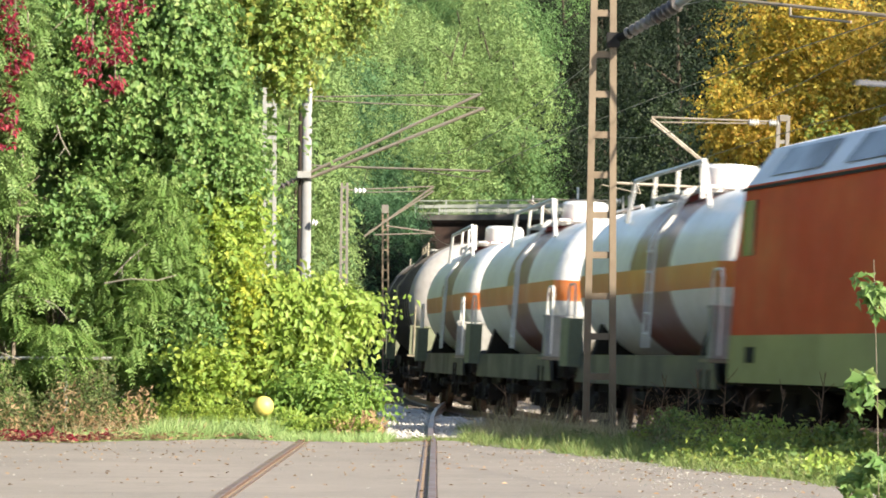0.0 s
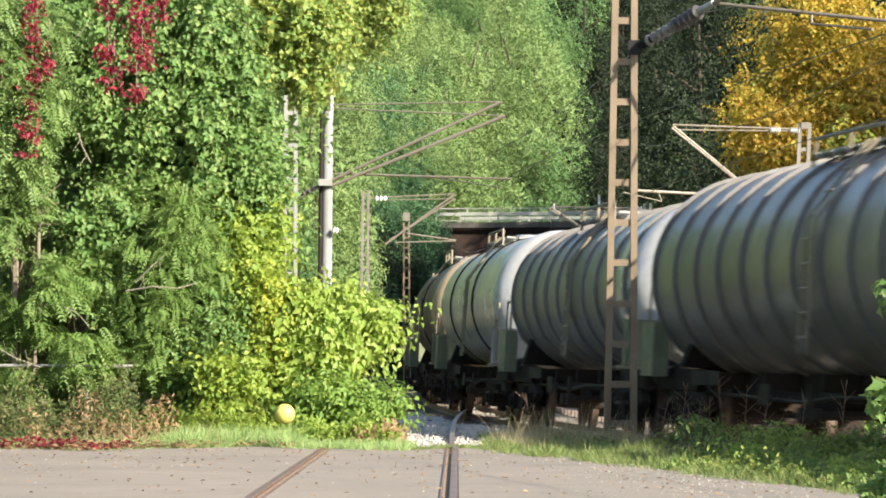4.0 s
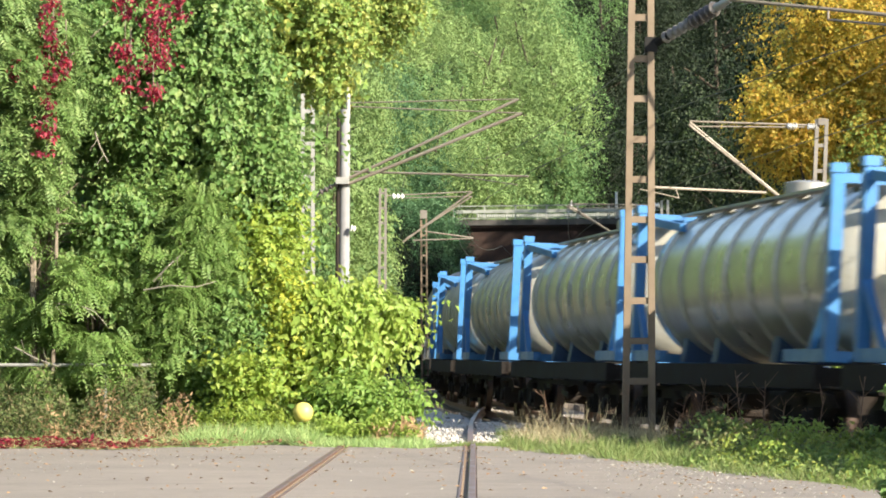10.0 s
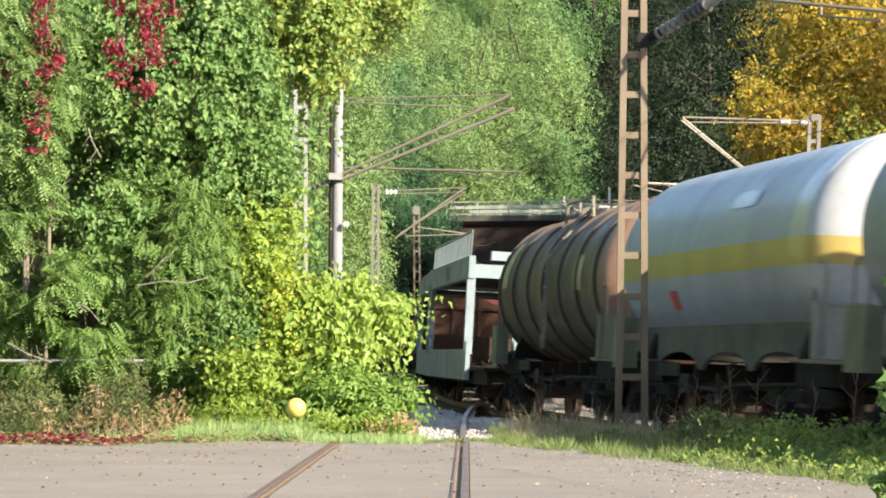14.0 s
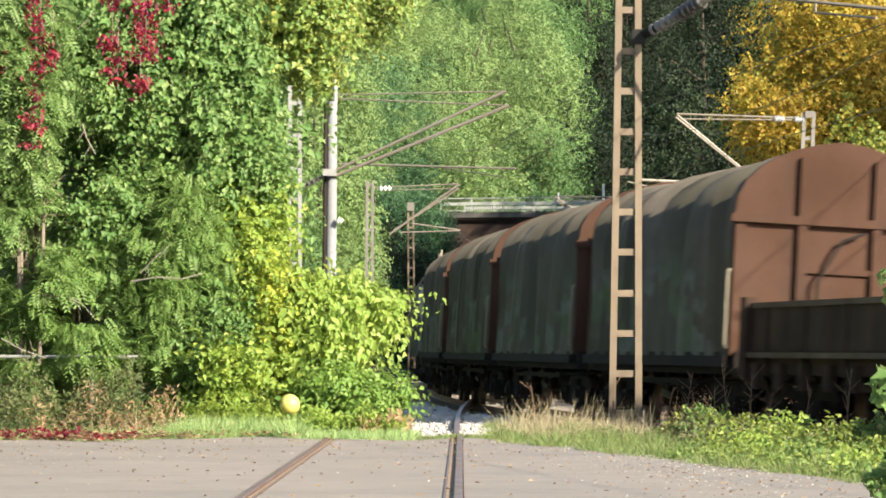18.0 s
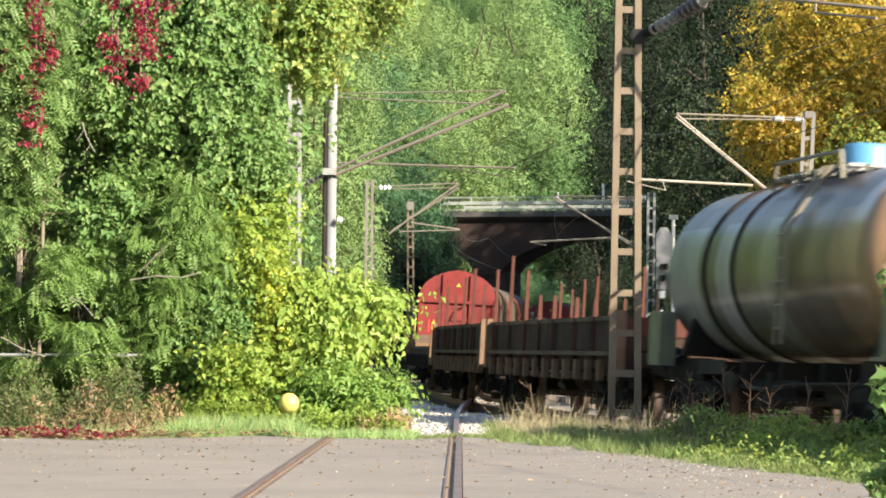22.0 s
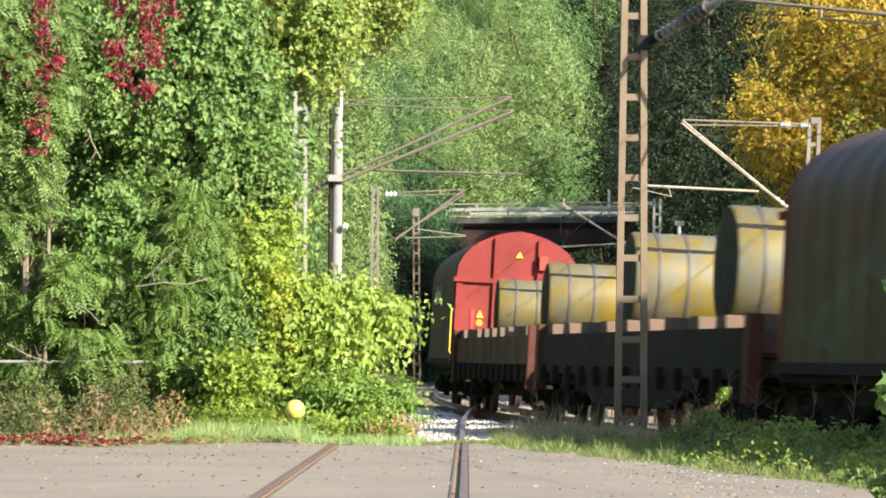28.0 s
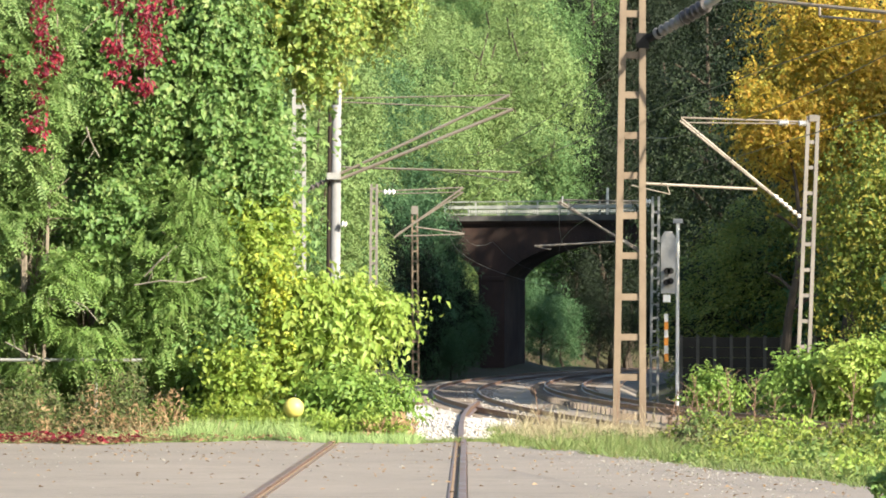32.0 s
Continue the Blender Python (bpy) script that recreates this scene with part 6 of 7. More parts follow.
BARK = surface("grey_brown_bark", (0.075, 0.06, 0.045), (0.045, 0.037, 0.028), 0.9, 0, 3, 20, 0.7, 0.4, 0.6)
TWIG = surface("grey_twigs", (0.2, 0.17, 0.13), (0.12, 0.1, 0.08), 0.85)
L_FOREST = leafy("forest_leaves", [(0.088, 0.171, 0.060), (0.120, 0.228, 0.075), (0.160, 0.257, 0.085)], 0.6, 0.3, 0.12)
L_FOREST2 = leafy("paler_forest_leaves", [(0.150, 0.240, 0.077), (0.185, 0.283, 0.094), (0.238, 0.303, 0.110)], 0.6, 0.3, 0.12)
L_FOREST3 = leafy("blue_green_leaves", [(0.056, 0.123, 0.055), (0.080, 0.171, 0.070), (0.104, 0.199, 0.085)], 0.6, 0.3, 0.12)
# Green leaves coloured nearly black to stand for deep tree shade.
L_SHADE = leafy("shade_darkened_leaves", [(0.011, 0.021, 0.008), (0.019, 0.035, 0.011), (0.035, 0.056, 0.016)], 0.6, 0.2, 0.15)
# Slope leaves: the shade they stand in is put into the colour.
L_SLOPESHADE = leafy("shade_darkened_slope_leaves", [(0.006, 0.013, 0.006), (0.011, 0.022, 0.008), (0.022, 0.038, 0.012)], 0.7, 0.15, 0.15)
L_GOLD = leafy("golden_leaves", [(0.36, 0.17, 0.025), (0.5, 0.31, 0.035), (0.62, 0.45, 0.06), (0.64, 0.53, 0.1), (0.22, 0.27, 0.05)], 0.5, 0.5, 0.5)
L_GREENGOLD = leafy("green_gold_leaves", [(0.07, 0.12, 0.025), (0.13, 0.19, 0.035), (0.36, 0.3, 0.05), (0.16, 0.22, 0.04)], 0.5, 0.4, 0.4)
L_MAPLE = leafy("maple_green_leaves", [(0.08, 0.165, 0.043), (0.12, 0.22, 0.06), (0.17, 0.275, 0.08), (0.25, 0.32, 0.11)], 0.5, 0.35, 1.0)
L_PALEMAPLE = leafy("yellowing_maple_leaves", [(0.12, 0.21, 0.05), (0.17, 0.27, 0.065), (0.26, 0.33, 0.08), (0.42, 0.4, 0.1)], 0.45, 0.36, 0.7)
L_YGREEN = leafy("yellow_green_leaves", [(0.17, 0.27, 0.05), (0.25, 0.35, 0.06), (0.36, 0.41, 0.075)], 0.5, 0.42, 1.5)
L_YELLOW = leafy("yellow_leaves", [(0.3, 0.36, 0.05), (0.44, 0.43, 0.055), (0.32, 0.38, 0.06)], 0.5, 0.42, 1.5)
L_FEATHER = leafy("feathered_leaves", [(0.105, 0.19, 0.045), (0.155, 0.26, 0.065), (0.23, 0.31, 0.1)], 0.5, 0.35, 1.0)
L_WILLOW = leafy("pale_narrow_leaves", [(0.11, 0.2, 0.055), (0.17, 0.27, 0.085), (0.26, 0.34, 0.13)], 0.5, 0.35, 1.0)
L_BRIGHT = leafy("bright_bush_leaves", [(0.19, 0.3, 0.055), (0.27, 0.37, 0.075), (0.36, 0.42, 0.1)], 0.45, 0.42, 1.5)
L_LOWBUSH = leafy("mid_green_bush_leaves", [(0.12, 0.22, 0.045), (0.18, 0.29, 0.06), (0.27, 0.36, 0.08)], 0.5, 0.38, 1.2)
L_RED = leafy("crimson_leaves", [(0.07, 0.008, 0.02), (0.16, 0.012, 0.03), (0.26, 0.022, 0.045), (0.42, 0.04, 0.06)], 0.5, 0.35, 2)
L_LOW = leafy("low_weed_leaves", [(0.085, 0.15, 0.038), (0.15, 0.23, 0.055), (0.28, 0.34, 0.095)], 0.55, 0.35, 1.5)
L_DRY = leafy("dry_brown_leaves", [(0.22, 0.13, 0.07), (0.32, 0.21, 0.11), (0.45, 0.32, 0.19)], 0.7, 0.3, 2)


def tree(label, x, y, height, spread, mat, count, leaf, seed, group="", low=-0.6, n_lobes=28, base_q=0.3, maker=sprays, girth=None, z=None, category="tree"):
    r = np.random.default_rng(seed)
    w = thing("tree", label, category, group)
    z = gz(x, y) if z is None else z
    w.location = (x, y, z)
    ch = height * (1 - base_q)
    crown = part("crown", maker("crown", r, count, (spread, spread, ch * 0.55), leaf, mat, n_lobes, low), None, w)
    crown.location.z = height - ch * 0.55
    part("trunk", trunk_shape(r, height * 0.8, girth or height * 0.018, 8, spread * 0.85), BARK, w)
    return w


# kinds of wood on the slope, then copies of them
kinds = []
for i, (mat, n_leaf) in enumerate(((L_FOREST, 15000), (L_FOREST2, 15000), (L_FOREST3, 15000), (L_FOREST2, 13000), (L_SLOPESHADE, 12000), (L_SLOPESHADE, 12000))):
    lab = ("green broadleaf tree on the wooded slope", "yellow-green broadleaf tree on the slope", "blue-green broadleaf tree on the slope", "pale green birch-like tree on the slope", "slope tree with leaves darkened for shade", "slope tree with leaves darkened for shade")[i]
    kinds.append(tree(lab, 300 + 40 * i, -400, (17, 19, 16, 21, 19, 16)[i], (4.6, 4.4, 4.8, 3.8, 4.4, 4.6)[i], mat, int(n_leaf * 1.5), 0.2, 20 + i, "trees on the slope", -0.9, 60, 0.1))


def plant(kind, x, y, scale, turn):
    m = pose(x, y, gz(x, y) - 0.3, 0, 0, turn) @ Matrix.Diagonal((scale, scale, scale * random.uniform(0.92, 1.12), 1))
    return copy_thing(kinds[kind], m)


random.seed(3)
spots = []
for d0, d1, p0, p1, cnt, ks, sc in (
        (262, 300, 380, 880, 18, (0, 1, 2, 3), 0.62), (300, 350, 420, 990, 26, (0, 1, 2, 3), 0.95), (350, 430, 400, 1000, 28, (0, 1, 3), 1.1), (430, 560, 400, 960, 20, (1, 3, 0), 1.3),
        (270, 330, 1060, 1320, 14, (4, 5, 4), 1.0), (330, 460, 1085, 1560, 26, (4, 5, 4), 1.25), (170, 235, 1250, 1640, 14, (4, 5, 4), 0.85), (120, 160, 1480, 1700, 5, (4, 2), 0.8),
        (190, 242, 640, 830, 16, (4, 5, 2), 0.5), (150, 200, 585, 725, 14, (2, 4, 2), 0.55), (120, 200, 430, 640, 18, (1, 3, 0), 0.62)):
    for i in range(cnt):
        d = d0 + (d1 - d0) * (i + random.random()) / cnt
        px_ = random.uniform(p0, p1)
        x = (px_ - 784) / F * d
        o = float(off_line(x, d)[0])
        if -6.5 < o < 10.5:
            continue
        plant(random.choice(ks), x, d, sc * random.uniform(0.82, 1.18), random.uniform(0, 360))
for k in kinds:
    # the patterns themselves stand on the slope too
    d = random.uniform(330, 380)
    x = (random.uniform(600, 1000) - 784) / F * d
    k.location = (x, d, gz(x, d) - 0.3)


def woodland(label, places, mat, seed):
    """Wood added unseen past the view's edge, one mass of crowns over their trunks."""
    r = np.random.default_rng(seed)
    cut = [sprays("crown", r, 1600, (h * 0.25, h * 0.25, h * 0.5), 0.62, mat, 34, -0.9) for h in (16, 19, 22)]
    co = [np.empty(len(m.vertices) * 3) for m in cut]
    for m, c in zip(cut, co):
        m.vertices.foreach_get("co", c)
    quads = []
    for x, y, h in places:
        k = min(2, max(0, int((h - 14.5) / 3)))
        v = co[k].reshape(-1, 4, 3) * (h / (16, 19, 22)[k])
        a = r.uniform(0, math.tau)
        w = v.copy()
        w[..., 0], w[..., 1] = v[..., 0] * math.cos(a) - v[..., 1] * math.sin(a), v[..., 0] * math.sin(a) + v[..., 1] * math.cos(a)
        quads.append(w + np.array([x, y, gz(x, y) + h * 0.52]))
    v = np.concatenate(quads)
    n = len(v)
    f = np.arange(n)[:, None] * 4
    me = bpy.data.meshes.new("woodland")
    me.vertices.add(n * 4)
    me.vertices.foreach_set("co", v.reshape(-1))
    me.loops.add(n * 6)
    me.loops.foreach_set("vertex_index", np.concatenate([f + [0, 2, 1], f + [0, 3, 2]], 1).reshape(-1).astype(np.int32))
    me.polygons.add(n * 2)
    me.polygons.foreach_set("loop_start", np.arange(0, n * 6, 3, dtype=np.int32))
    me.materials.append(mat)
    me.update(calc_edges=True)
    w = tagged(new("woodland", me), label, "wood", kind="stuff")
    stems = Shape()
    for x, y, h in places:
        stems.tube((x, y, gz(x, y) - 0.4), (x, y, gz(x, y) + h * 0.75), h * 0.018, 7, h * 0.006)
    tagged(part("trunks", stems, BARK, w), kind="stuff")
    return w


OUT_LEFT, OUT_RIGHT = [], []
# trees beside the line, mostly unseen, added and sized to shade the bridge
for i in range(64):
    d = random.uniform(165, 262)
    x = random.uniform(18, 48)
    o = float(off_line(x, d)[0])
    if o > 11.5:
        sc = min(random.uniform(1.5, 1.9), (12.7 + 0.58 * o) / 17.5)
        if x / d * F + 784 < 1680:
            plant(random.choice((4, 5, 2)), x, d, sc, random.uniform(0, 360))
        else:
            OUT_RIGHT.append((x, d, 17.5 * sc))
# the wooded slope on the outer side of the bend, up beside the thicket
# Not seen itself; added so the tank sides reflect green.
for i in range(80):
    d = random.uniform(92, 300)
    x = random.uniform(-70, -8)
    if float(off_line(x, d)[0]) < -11.0 and (x / d * F + 784) < 430:
        OUT_LEFT.append((x, d, random.uniform(16, 23)))
for i in range(14):
    d = random.uniform(470, 640)
    plant(random.choice((4, 0, 5)), (random.uniform(800, 1600) - 784) / F * d, d, random.uniform(1.3, 1.7), random.uniform(0, 360))
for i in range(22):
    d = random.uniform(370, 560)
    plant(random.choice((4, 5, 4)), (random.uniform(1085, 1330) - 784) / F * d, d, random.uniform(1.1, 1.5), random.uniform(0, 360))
for i in range(10):
    d = random.uniform(345, 470)
    plant(random.choice((0, 1, 3)), (random.uniform(800, 985) - 784) / F * d, d, random.uniform(1.0, 1.35), random.uniform(0, 360))
# trees that close the place to the left of the road and behind it
# Also unseen; they keep open sky out of the wagons' reflections.
for i in range(24):
    d = random.uniform(-40, 95)
    x = random.uniform(-42, -9) if d < 60 else min(-11.0, (random.uniform(-500, 100) - 784) / F * d)
    OUT_LEFT.append((x, d, random.uniform(11.5, 16.5)))
woodland("unseen green wood added on the slope outside the bend", OUT_LEFT, L_FOREST2, 301)
woodland("unseen wood added beside the inner track, leaves darkened for shade", OUT_RIGHT, L_SHADE, 302)
# Out-of-view trees added only to throw shade on the signal and fence.
for x, d, sc in ((23.4, 99.2, 0.96), (21, 107, 0.9), (24, 104, 0.95), (22, 112, 0.7), (26, 108, 1.0), (28, 101, 0.95), (18.5, 115, 0.75), (31, 99, 1.0), (21, 121, 0.6)):
    plant(2, x, d, sc, random.uniform(0, 360))
for px_, d, sc in ((985, 420, 1.25), (1010, 470, 1.4), (1035, 440, 1.35), (1055, 500, 1.5), (1000, 520, 1.5)):
    plant(0 if px_ < 1020 else 4, (px_ - 784) / F * d, d, sc, random.uniform(0, 360))
# bushes seen under and beside the arch
for px_, d, s in ((960, 285, 0.42), (1000, 300, 0.5), (1060, 292, 0.4), (1110, 300, 0.45), (930, 310, 0.45), (838, 238, 0.3), (812, 236, 0.36), (795, 239, 0.42), (762, 236, 0.62), (738, 238, 0.72), (712, 232, 0.74), (690, 226, 0.7), (664, 222, 0.72), (748, 226, 0.55), (722, 218, 0.5), (775, 222, 0.33), (745, 215, 0.36), (820, 226, 0.24), (800, 218, 0.22), (705, 205, 0.36), (1230, 232, 0.5), (1270, 225, 0.5), (1180, 290, 0.5), (1140, 280, 0.42), (1085, 310, 0.5), (1030, 320, 0.55), (975, 330, 0.5), (1200, 320, 0.6)):
    plant(2 if px_ < 1010 else 4, (px_ - 784) / F * d, d, s, random.uniform(0, 360))

# the golden tree over the far track, and greener ones below and behind it
for px_, d, h, sp, mat, cnt, sd, bq, leaf_, lab in (
        (1502, 113, 14.8, 3.75, L_GOLD, 46000, 41, 0.36, 0.13, "golden autumn maple with dense foliage"), (1372, 110, 9.9, 1.55, L_GOLD, 6500, 42, 0.72, 0.13, "yellow autumn tree beside the golden maple"),
        (1580, 97, 7.0, 2.3, L_GREENGOLD, 17000, 43, 0.04, 0.13, "tree turning from green to gold"), (1490, 121, 6.4, 3.4, L_FOREST3, 13000, 49, 0.02, 0.15, "green tree under the golden maple"),
        (1270, 130, 7.0, 2.6, L_SHADE, 12000, 45, 0.02, 0.15, "green tree behind the fence, leaves darkened for shade"), (1370, 124, 7.4, 3.4, L_SHADE, 14000, 46, 0.02, 0.15, "green tree behind the fence, leaves darkened for shade"), (1225, 150, 13.0, 3.2, L_SHADE, 13000, 47, 0.1, 0.15, "tall green tree behind the line, leaves darkened for shade"),
        (1320, 140, 12.5, 3.6, L_SHADE, 15000, 48, 0.05, 0.15, "tall green tree behind the line, leaves darkened for shade"), (1480, 132, 14.0, 4.6, L_SHADE, 16000, 50, 0.02, 0.16, "tall green tree behind the golden maple, leaves darkened for shade")):
    tree(lab, (px_ - 784) / F * d, d, h, sp, mat, cnt, leaf_, sd, low=-0.95, base_q=bq, n_lobes=110 if mat is L_GOLD else 80)



def tiers(name, r, count, radii, leaf, mat, n_lobes=26, low=-0.6):
    """Beech-like crown: flat, slightly drooping fans of leaves, one above the other."""
    fans = n_lobes
    per = count // fans
    bs, al, nm = [], [], []
    for i in range(fans):
        z = -0.95 + 1.85 * (i + r.uniform(0, 0.8)) / fans
        ang = r.uniform(0, math.tau)
        reach = r.uniform(0.55, 1.0) * math.sqrt(max(0.12, 1 - z * z))
        u = np.array([math.cos(ang), math.sin(ang), 0.0])
        v = np.array([-u[1], u[0], 0.0])
        q = r.uniform(0.12, 1, per) ** 0.7
        w = r.normal(size=per) * 0.2 * np.sin(np.clip(q, 0, 1) * 2.6 + 0.3)
        p = u * (q * reach)[:, None] + v * w[:, None]
        p[:, 2] = z + 0.05 * r.normal(size=per) * 0.5 - 0.14 * q * q - 0.25 * w * w
        bs.append(p * radii)
        al.append(unit(u * 0.7 + v * np.sign(w)[:, None] * 0.6 + r.normal(size=(per, 3)) * 0.35 + [0, 0, -0.15]))
        nm.append(unit(r.normal(size=(per, 3)) * 0.3 + [0.1, -0.15, 1.0]))
    n = fans * per
    ln = leaf * r.uniform(0.65, 1.3, n)
    return leaf_mesh(name, np.concatenate(bs), np.concatenate(al), np.concatenate(nm), ln, ln * 0.55, mat)


L_BEECH = leafy("beech_leaves", [(0.085, 0.155, 0.04), (0.14, 0.22, 0.053), (0.22, 0.3, 0.07), (0.42, 0.38, 0.09)], 0.5, 0.35, 0.5)
for px_, d, h, sp, cnt, sd, lab in ((1345, 121, 8.0, 2.7, 15000, 241, "dark green beech with spreading tiers of leaves"), (1262, 124, 6.8, 2.4, 11000, 242, "shaded beech with spreading tiers behind the fence"), (1410, 120, 7.2, 2.4, 11000, 243, "young beech turning yellow beside the mast")):
    tree(lab, (px_ - 784) / F * d, d, h, sp, L_BEECH, cnt, 0.13, sd, base_q=0.02, n_lobes=70, maker=tiers)


# the thicket beside the road
def clump(label, px_, py_, d, rx, ry, mat, count, leaf, seed, maker=sprays, n_lobes=70, depth=0.8, category="bush", stems=3, **kw):
    """Crown round the place seen at px_, py_, rx by ry wide in the view, with stems to the ground."""
    r = np.random.default_rng(seed)
    w = thing("bush" if category == "bush" else "tree", label, category)
    c = spot(px_, py_, d)
    w.location = (c.x, d, 0)
    ax, az = rx / F * d, ry / F * d
    CARVE[:] = [np.array([c.x, d, c.z])] + (HOLLOWS if px_ < 520 else [])
    k = part("crown", maker("crown", r, count, (ax, ax * depth, az), leaf, mat, n_lobes, -1.1, **kw), None, w)
    CARVE.clear()
    k.location.z = c.z
    base = gz(c.x, d)
    for i in range(stems):
        a = r.uniform(-0.3, 0.3) * ax
        s = Shape()
        top = Vector((a * 2.0, r.uniform(0.1, 0.4) * ax, c.z + az * 0.4))
        s.tube((a, 0.3, base - 0.2), (a * 1.3, 0.3, c.z * 0.6), 0.03, 7, 0.024).tube((a * 1.3, 0.3, c.z * 0.6), top, 0.024, 7, 0.01)
        for q in range(7):
            b = Vector((a * 1.3, 0.3, c.z * 0.6)).lerp(top, q / 7)
            s.tube(b, b + Vector((r.uniform(-0.7, 0.7) * ax, r.uniform(-0.8, 0.3) * ax, r.uniform(0.0, 0.4) * az)), 0.011, 5, 0.004)
        part("stem", s, TWIG, w)
    if not stems:
        part("branch", Shape().tube((-ax * 1.2, 0.5, c.z - az * 0.5), (0, 0.2, c.z), 0.035, 7, 0.02).tube((0, 0.2, c.z), (ax * 0.7, 0.0, c.z + az * 0.3), 0.02, 6, 0.006), TWIG, w)
    return w


# dim hollows between the boughs: middle, half width and half height seen from the road
HOLLOWS = []
for px_, py_, rx, ry in ((175, 262, 82, 58), (128, 325, 55, 45), (110, 405, 85, 34), (38, 470, 55, 48), (150, 548, 75, 34), (232, 118, 45, 32), (440, 330, 38, 40), (335, 245, 42, 26), (560, 170, 32, 40), (60, 610, 60, 30), (400, 120, 40, 28), (532, 285, 30, 75)):
    c = spot(px_, py_, 45.6)
    HOLLOWS.append((np.array([c.x, 45.6, c.z]), np.array([rx / F * 46, 1.5, ry / F * 46])))
clump("shaded inner boughs of the thicket", 210, 330, 49.6, 330, 420, L_MAPLE, 16000, 0.13, 260, category="tree", n_lobes=120, depth=0.3, stems=0)
clump("tall maple thicket tree with dense green leaves", 362, 190, 47.0, 130, 330, L_MAPLE, 42000, 0.076, 61, category="tree", n_lobes=110, shape=0.66, droop=0.75, size_var=0.5)
clump("broad green tree above the road edge", 215, 130, 47.5, 215, 300, L_MAPLE, 44000, 0.075, 62, category="tree", n_lobes=110, shape=0.62, droop=0.75, size_var=0.5)
clump("overhanging maple bough with yellowing leaves", 520, 60, 48.0, 105, 115, L_PALEMAPLE, 12000, 0.078, 63, category="tree", n_lobes=44, stems=0, shape=0.8)
clump("yellowing bough at the top of the thicket", 640, 20, 50.0, 100, 80, L_PALEMAPLE, 5600, 0.074, 64, category="tree", n_lobes=26, stems=0)
clump("maple bough spreading at mid height", 425, 290, 46.8, 75, 100, L_MAPLE, 8500, 0.08, 84, category="tree", n_lobes=30, stems=0)
clump("feather-leaved shrub with hanging sprays", 120, 560, 46.0, 170, 190, L_FEATHER, 5600, 0.22, 65, pinnate)
clump("feather-leaved shrub with hanging sprays", 320, 520, 46.0, 130, 200, L_FEATHER, 4800, 0.2, 66, pinnate)
clump("pale narrow-leaved bough over the road", 30, 130, 45.4, 130, 220, L_WILLOW, 4200, 0.24, 67, pinnate, n_lobes=60)
clump("pale narrow-leaved shrub at the road edge", 20, 380, 45.8, 110, 150, L_WILLOW, 2600, 0.22, 85, pinnate, n_lobes=50)
clump("broad-leaved shrub in the thicket", 190, 420, 46.4, 130, 140, L_MAPLE, 12000, 0.08, 86)
clump("broad-leaved shrub at the thicket's foot", 390, 610, 45.8, 80, 110, L_MAPLE, 8000, 0.075, 87)
clump("yellow-green climber on the thicket's edge", 455, 560, 46.2, 85, 190, L_YGREEN, 17000, 0.075, 68)
clump("yellow-green climber high in the thicket", 440, 420, 46.8, 82, 120, L_YGREEN, 6500, 0.085, 69, stems=0)
clump("yellow creeper leaves on the climber", 488, 560, 45.8, 30, 120, L_YELLOW, 1700, 0.065, 88, stems=1)
clump("pale yellow-green low bush before the climber", 425, 655, 45.4, 75, 62, L_YGREEN, 4200, 0.075, 188, n_lobes=50)
clump("bright green broad-leaved bush at the road's end", 560, 590, 46.0, 98, 108, L_BRIGHT, 7600, 0.105, 70, droop=1.0, n_lobes=60)
clump("bright green broad-leaved bush with hanging leaves", 638, 556, 46.4, 72, 72, L_BRIGHT, 4300, 0.095, 89, droop=1.0, n_lobes=44)
clump("bright sprig reaching out of the bush", 712, 535, 46.5, 30, 18, L_BRIGHT, 180, 0.1, 189, droop=0.6, n_lobes=8, stems=0)
clump("bright green low bush at the road's end", 625, 705, 45.4, 104, 62, L_LOWBUSH, 8200, 0.078, 71, n_lobes=60)
clump("leafy green bush beyond the verge", 1262, 690, 98.0, 52, 46, L_LOWBUSH, 2600, 0.12, 75, n_lobes=36)
clump("large leafy bush beside the track", 1485, 690, 80.0, 120, 92, L_LOWBUSH, 12000, 0.12, 76)
clump("leafy bush beside the track with pale tips", 1545, 648, 79.0, 95, 48, L_BRIGHT, 5000, 0.125, 77)
clump("leafy bush with pale tips beside the dead weeds", 1395, 695, 83.0, 60, 60, L_LOWBUSH, 4200, 0.11, 90)


L_WEEDY = leafy("yellow_green_weed_leaves", [(0.1, 0.15, 0.03), (0.2, 0.26, 0.045), (0.34, 0.36, 0.08)], 0.5, 0.36, 2.5)
L_DULL = leafy("dull_weed_leaves", [(0.045, 0.08, 0.022), (0.09, 0.14, 0.04), (0.17, 0.2, 0.07), (0.2, 0.15, 0.09)], 0.6, 0.3, 2.0)
L_BROWN = leafy("withered_brown_stalks", [(0.09, 0.05, 0.03), (0.15, 0.09, 0.055), (0.26, 0.18, 0.11)], 0.7, 0.25, 2)


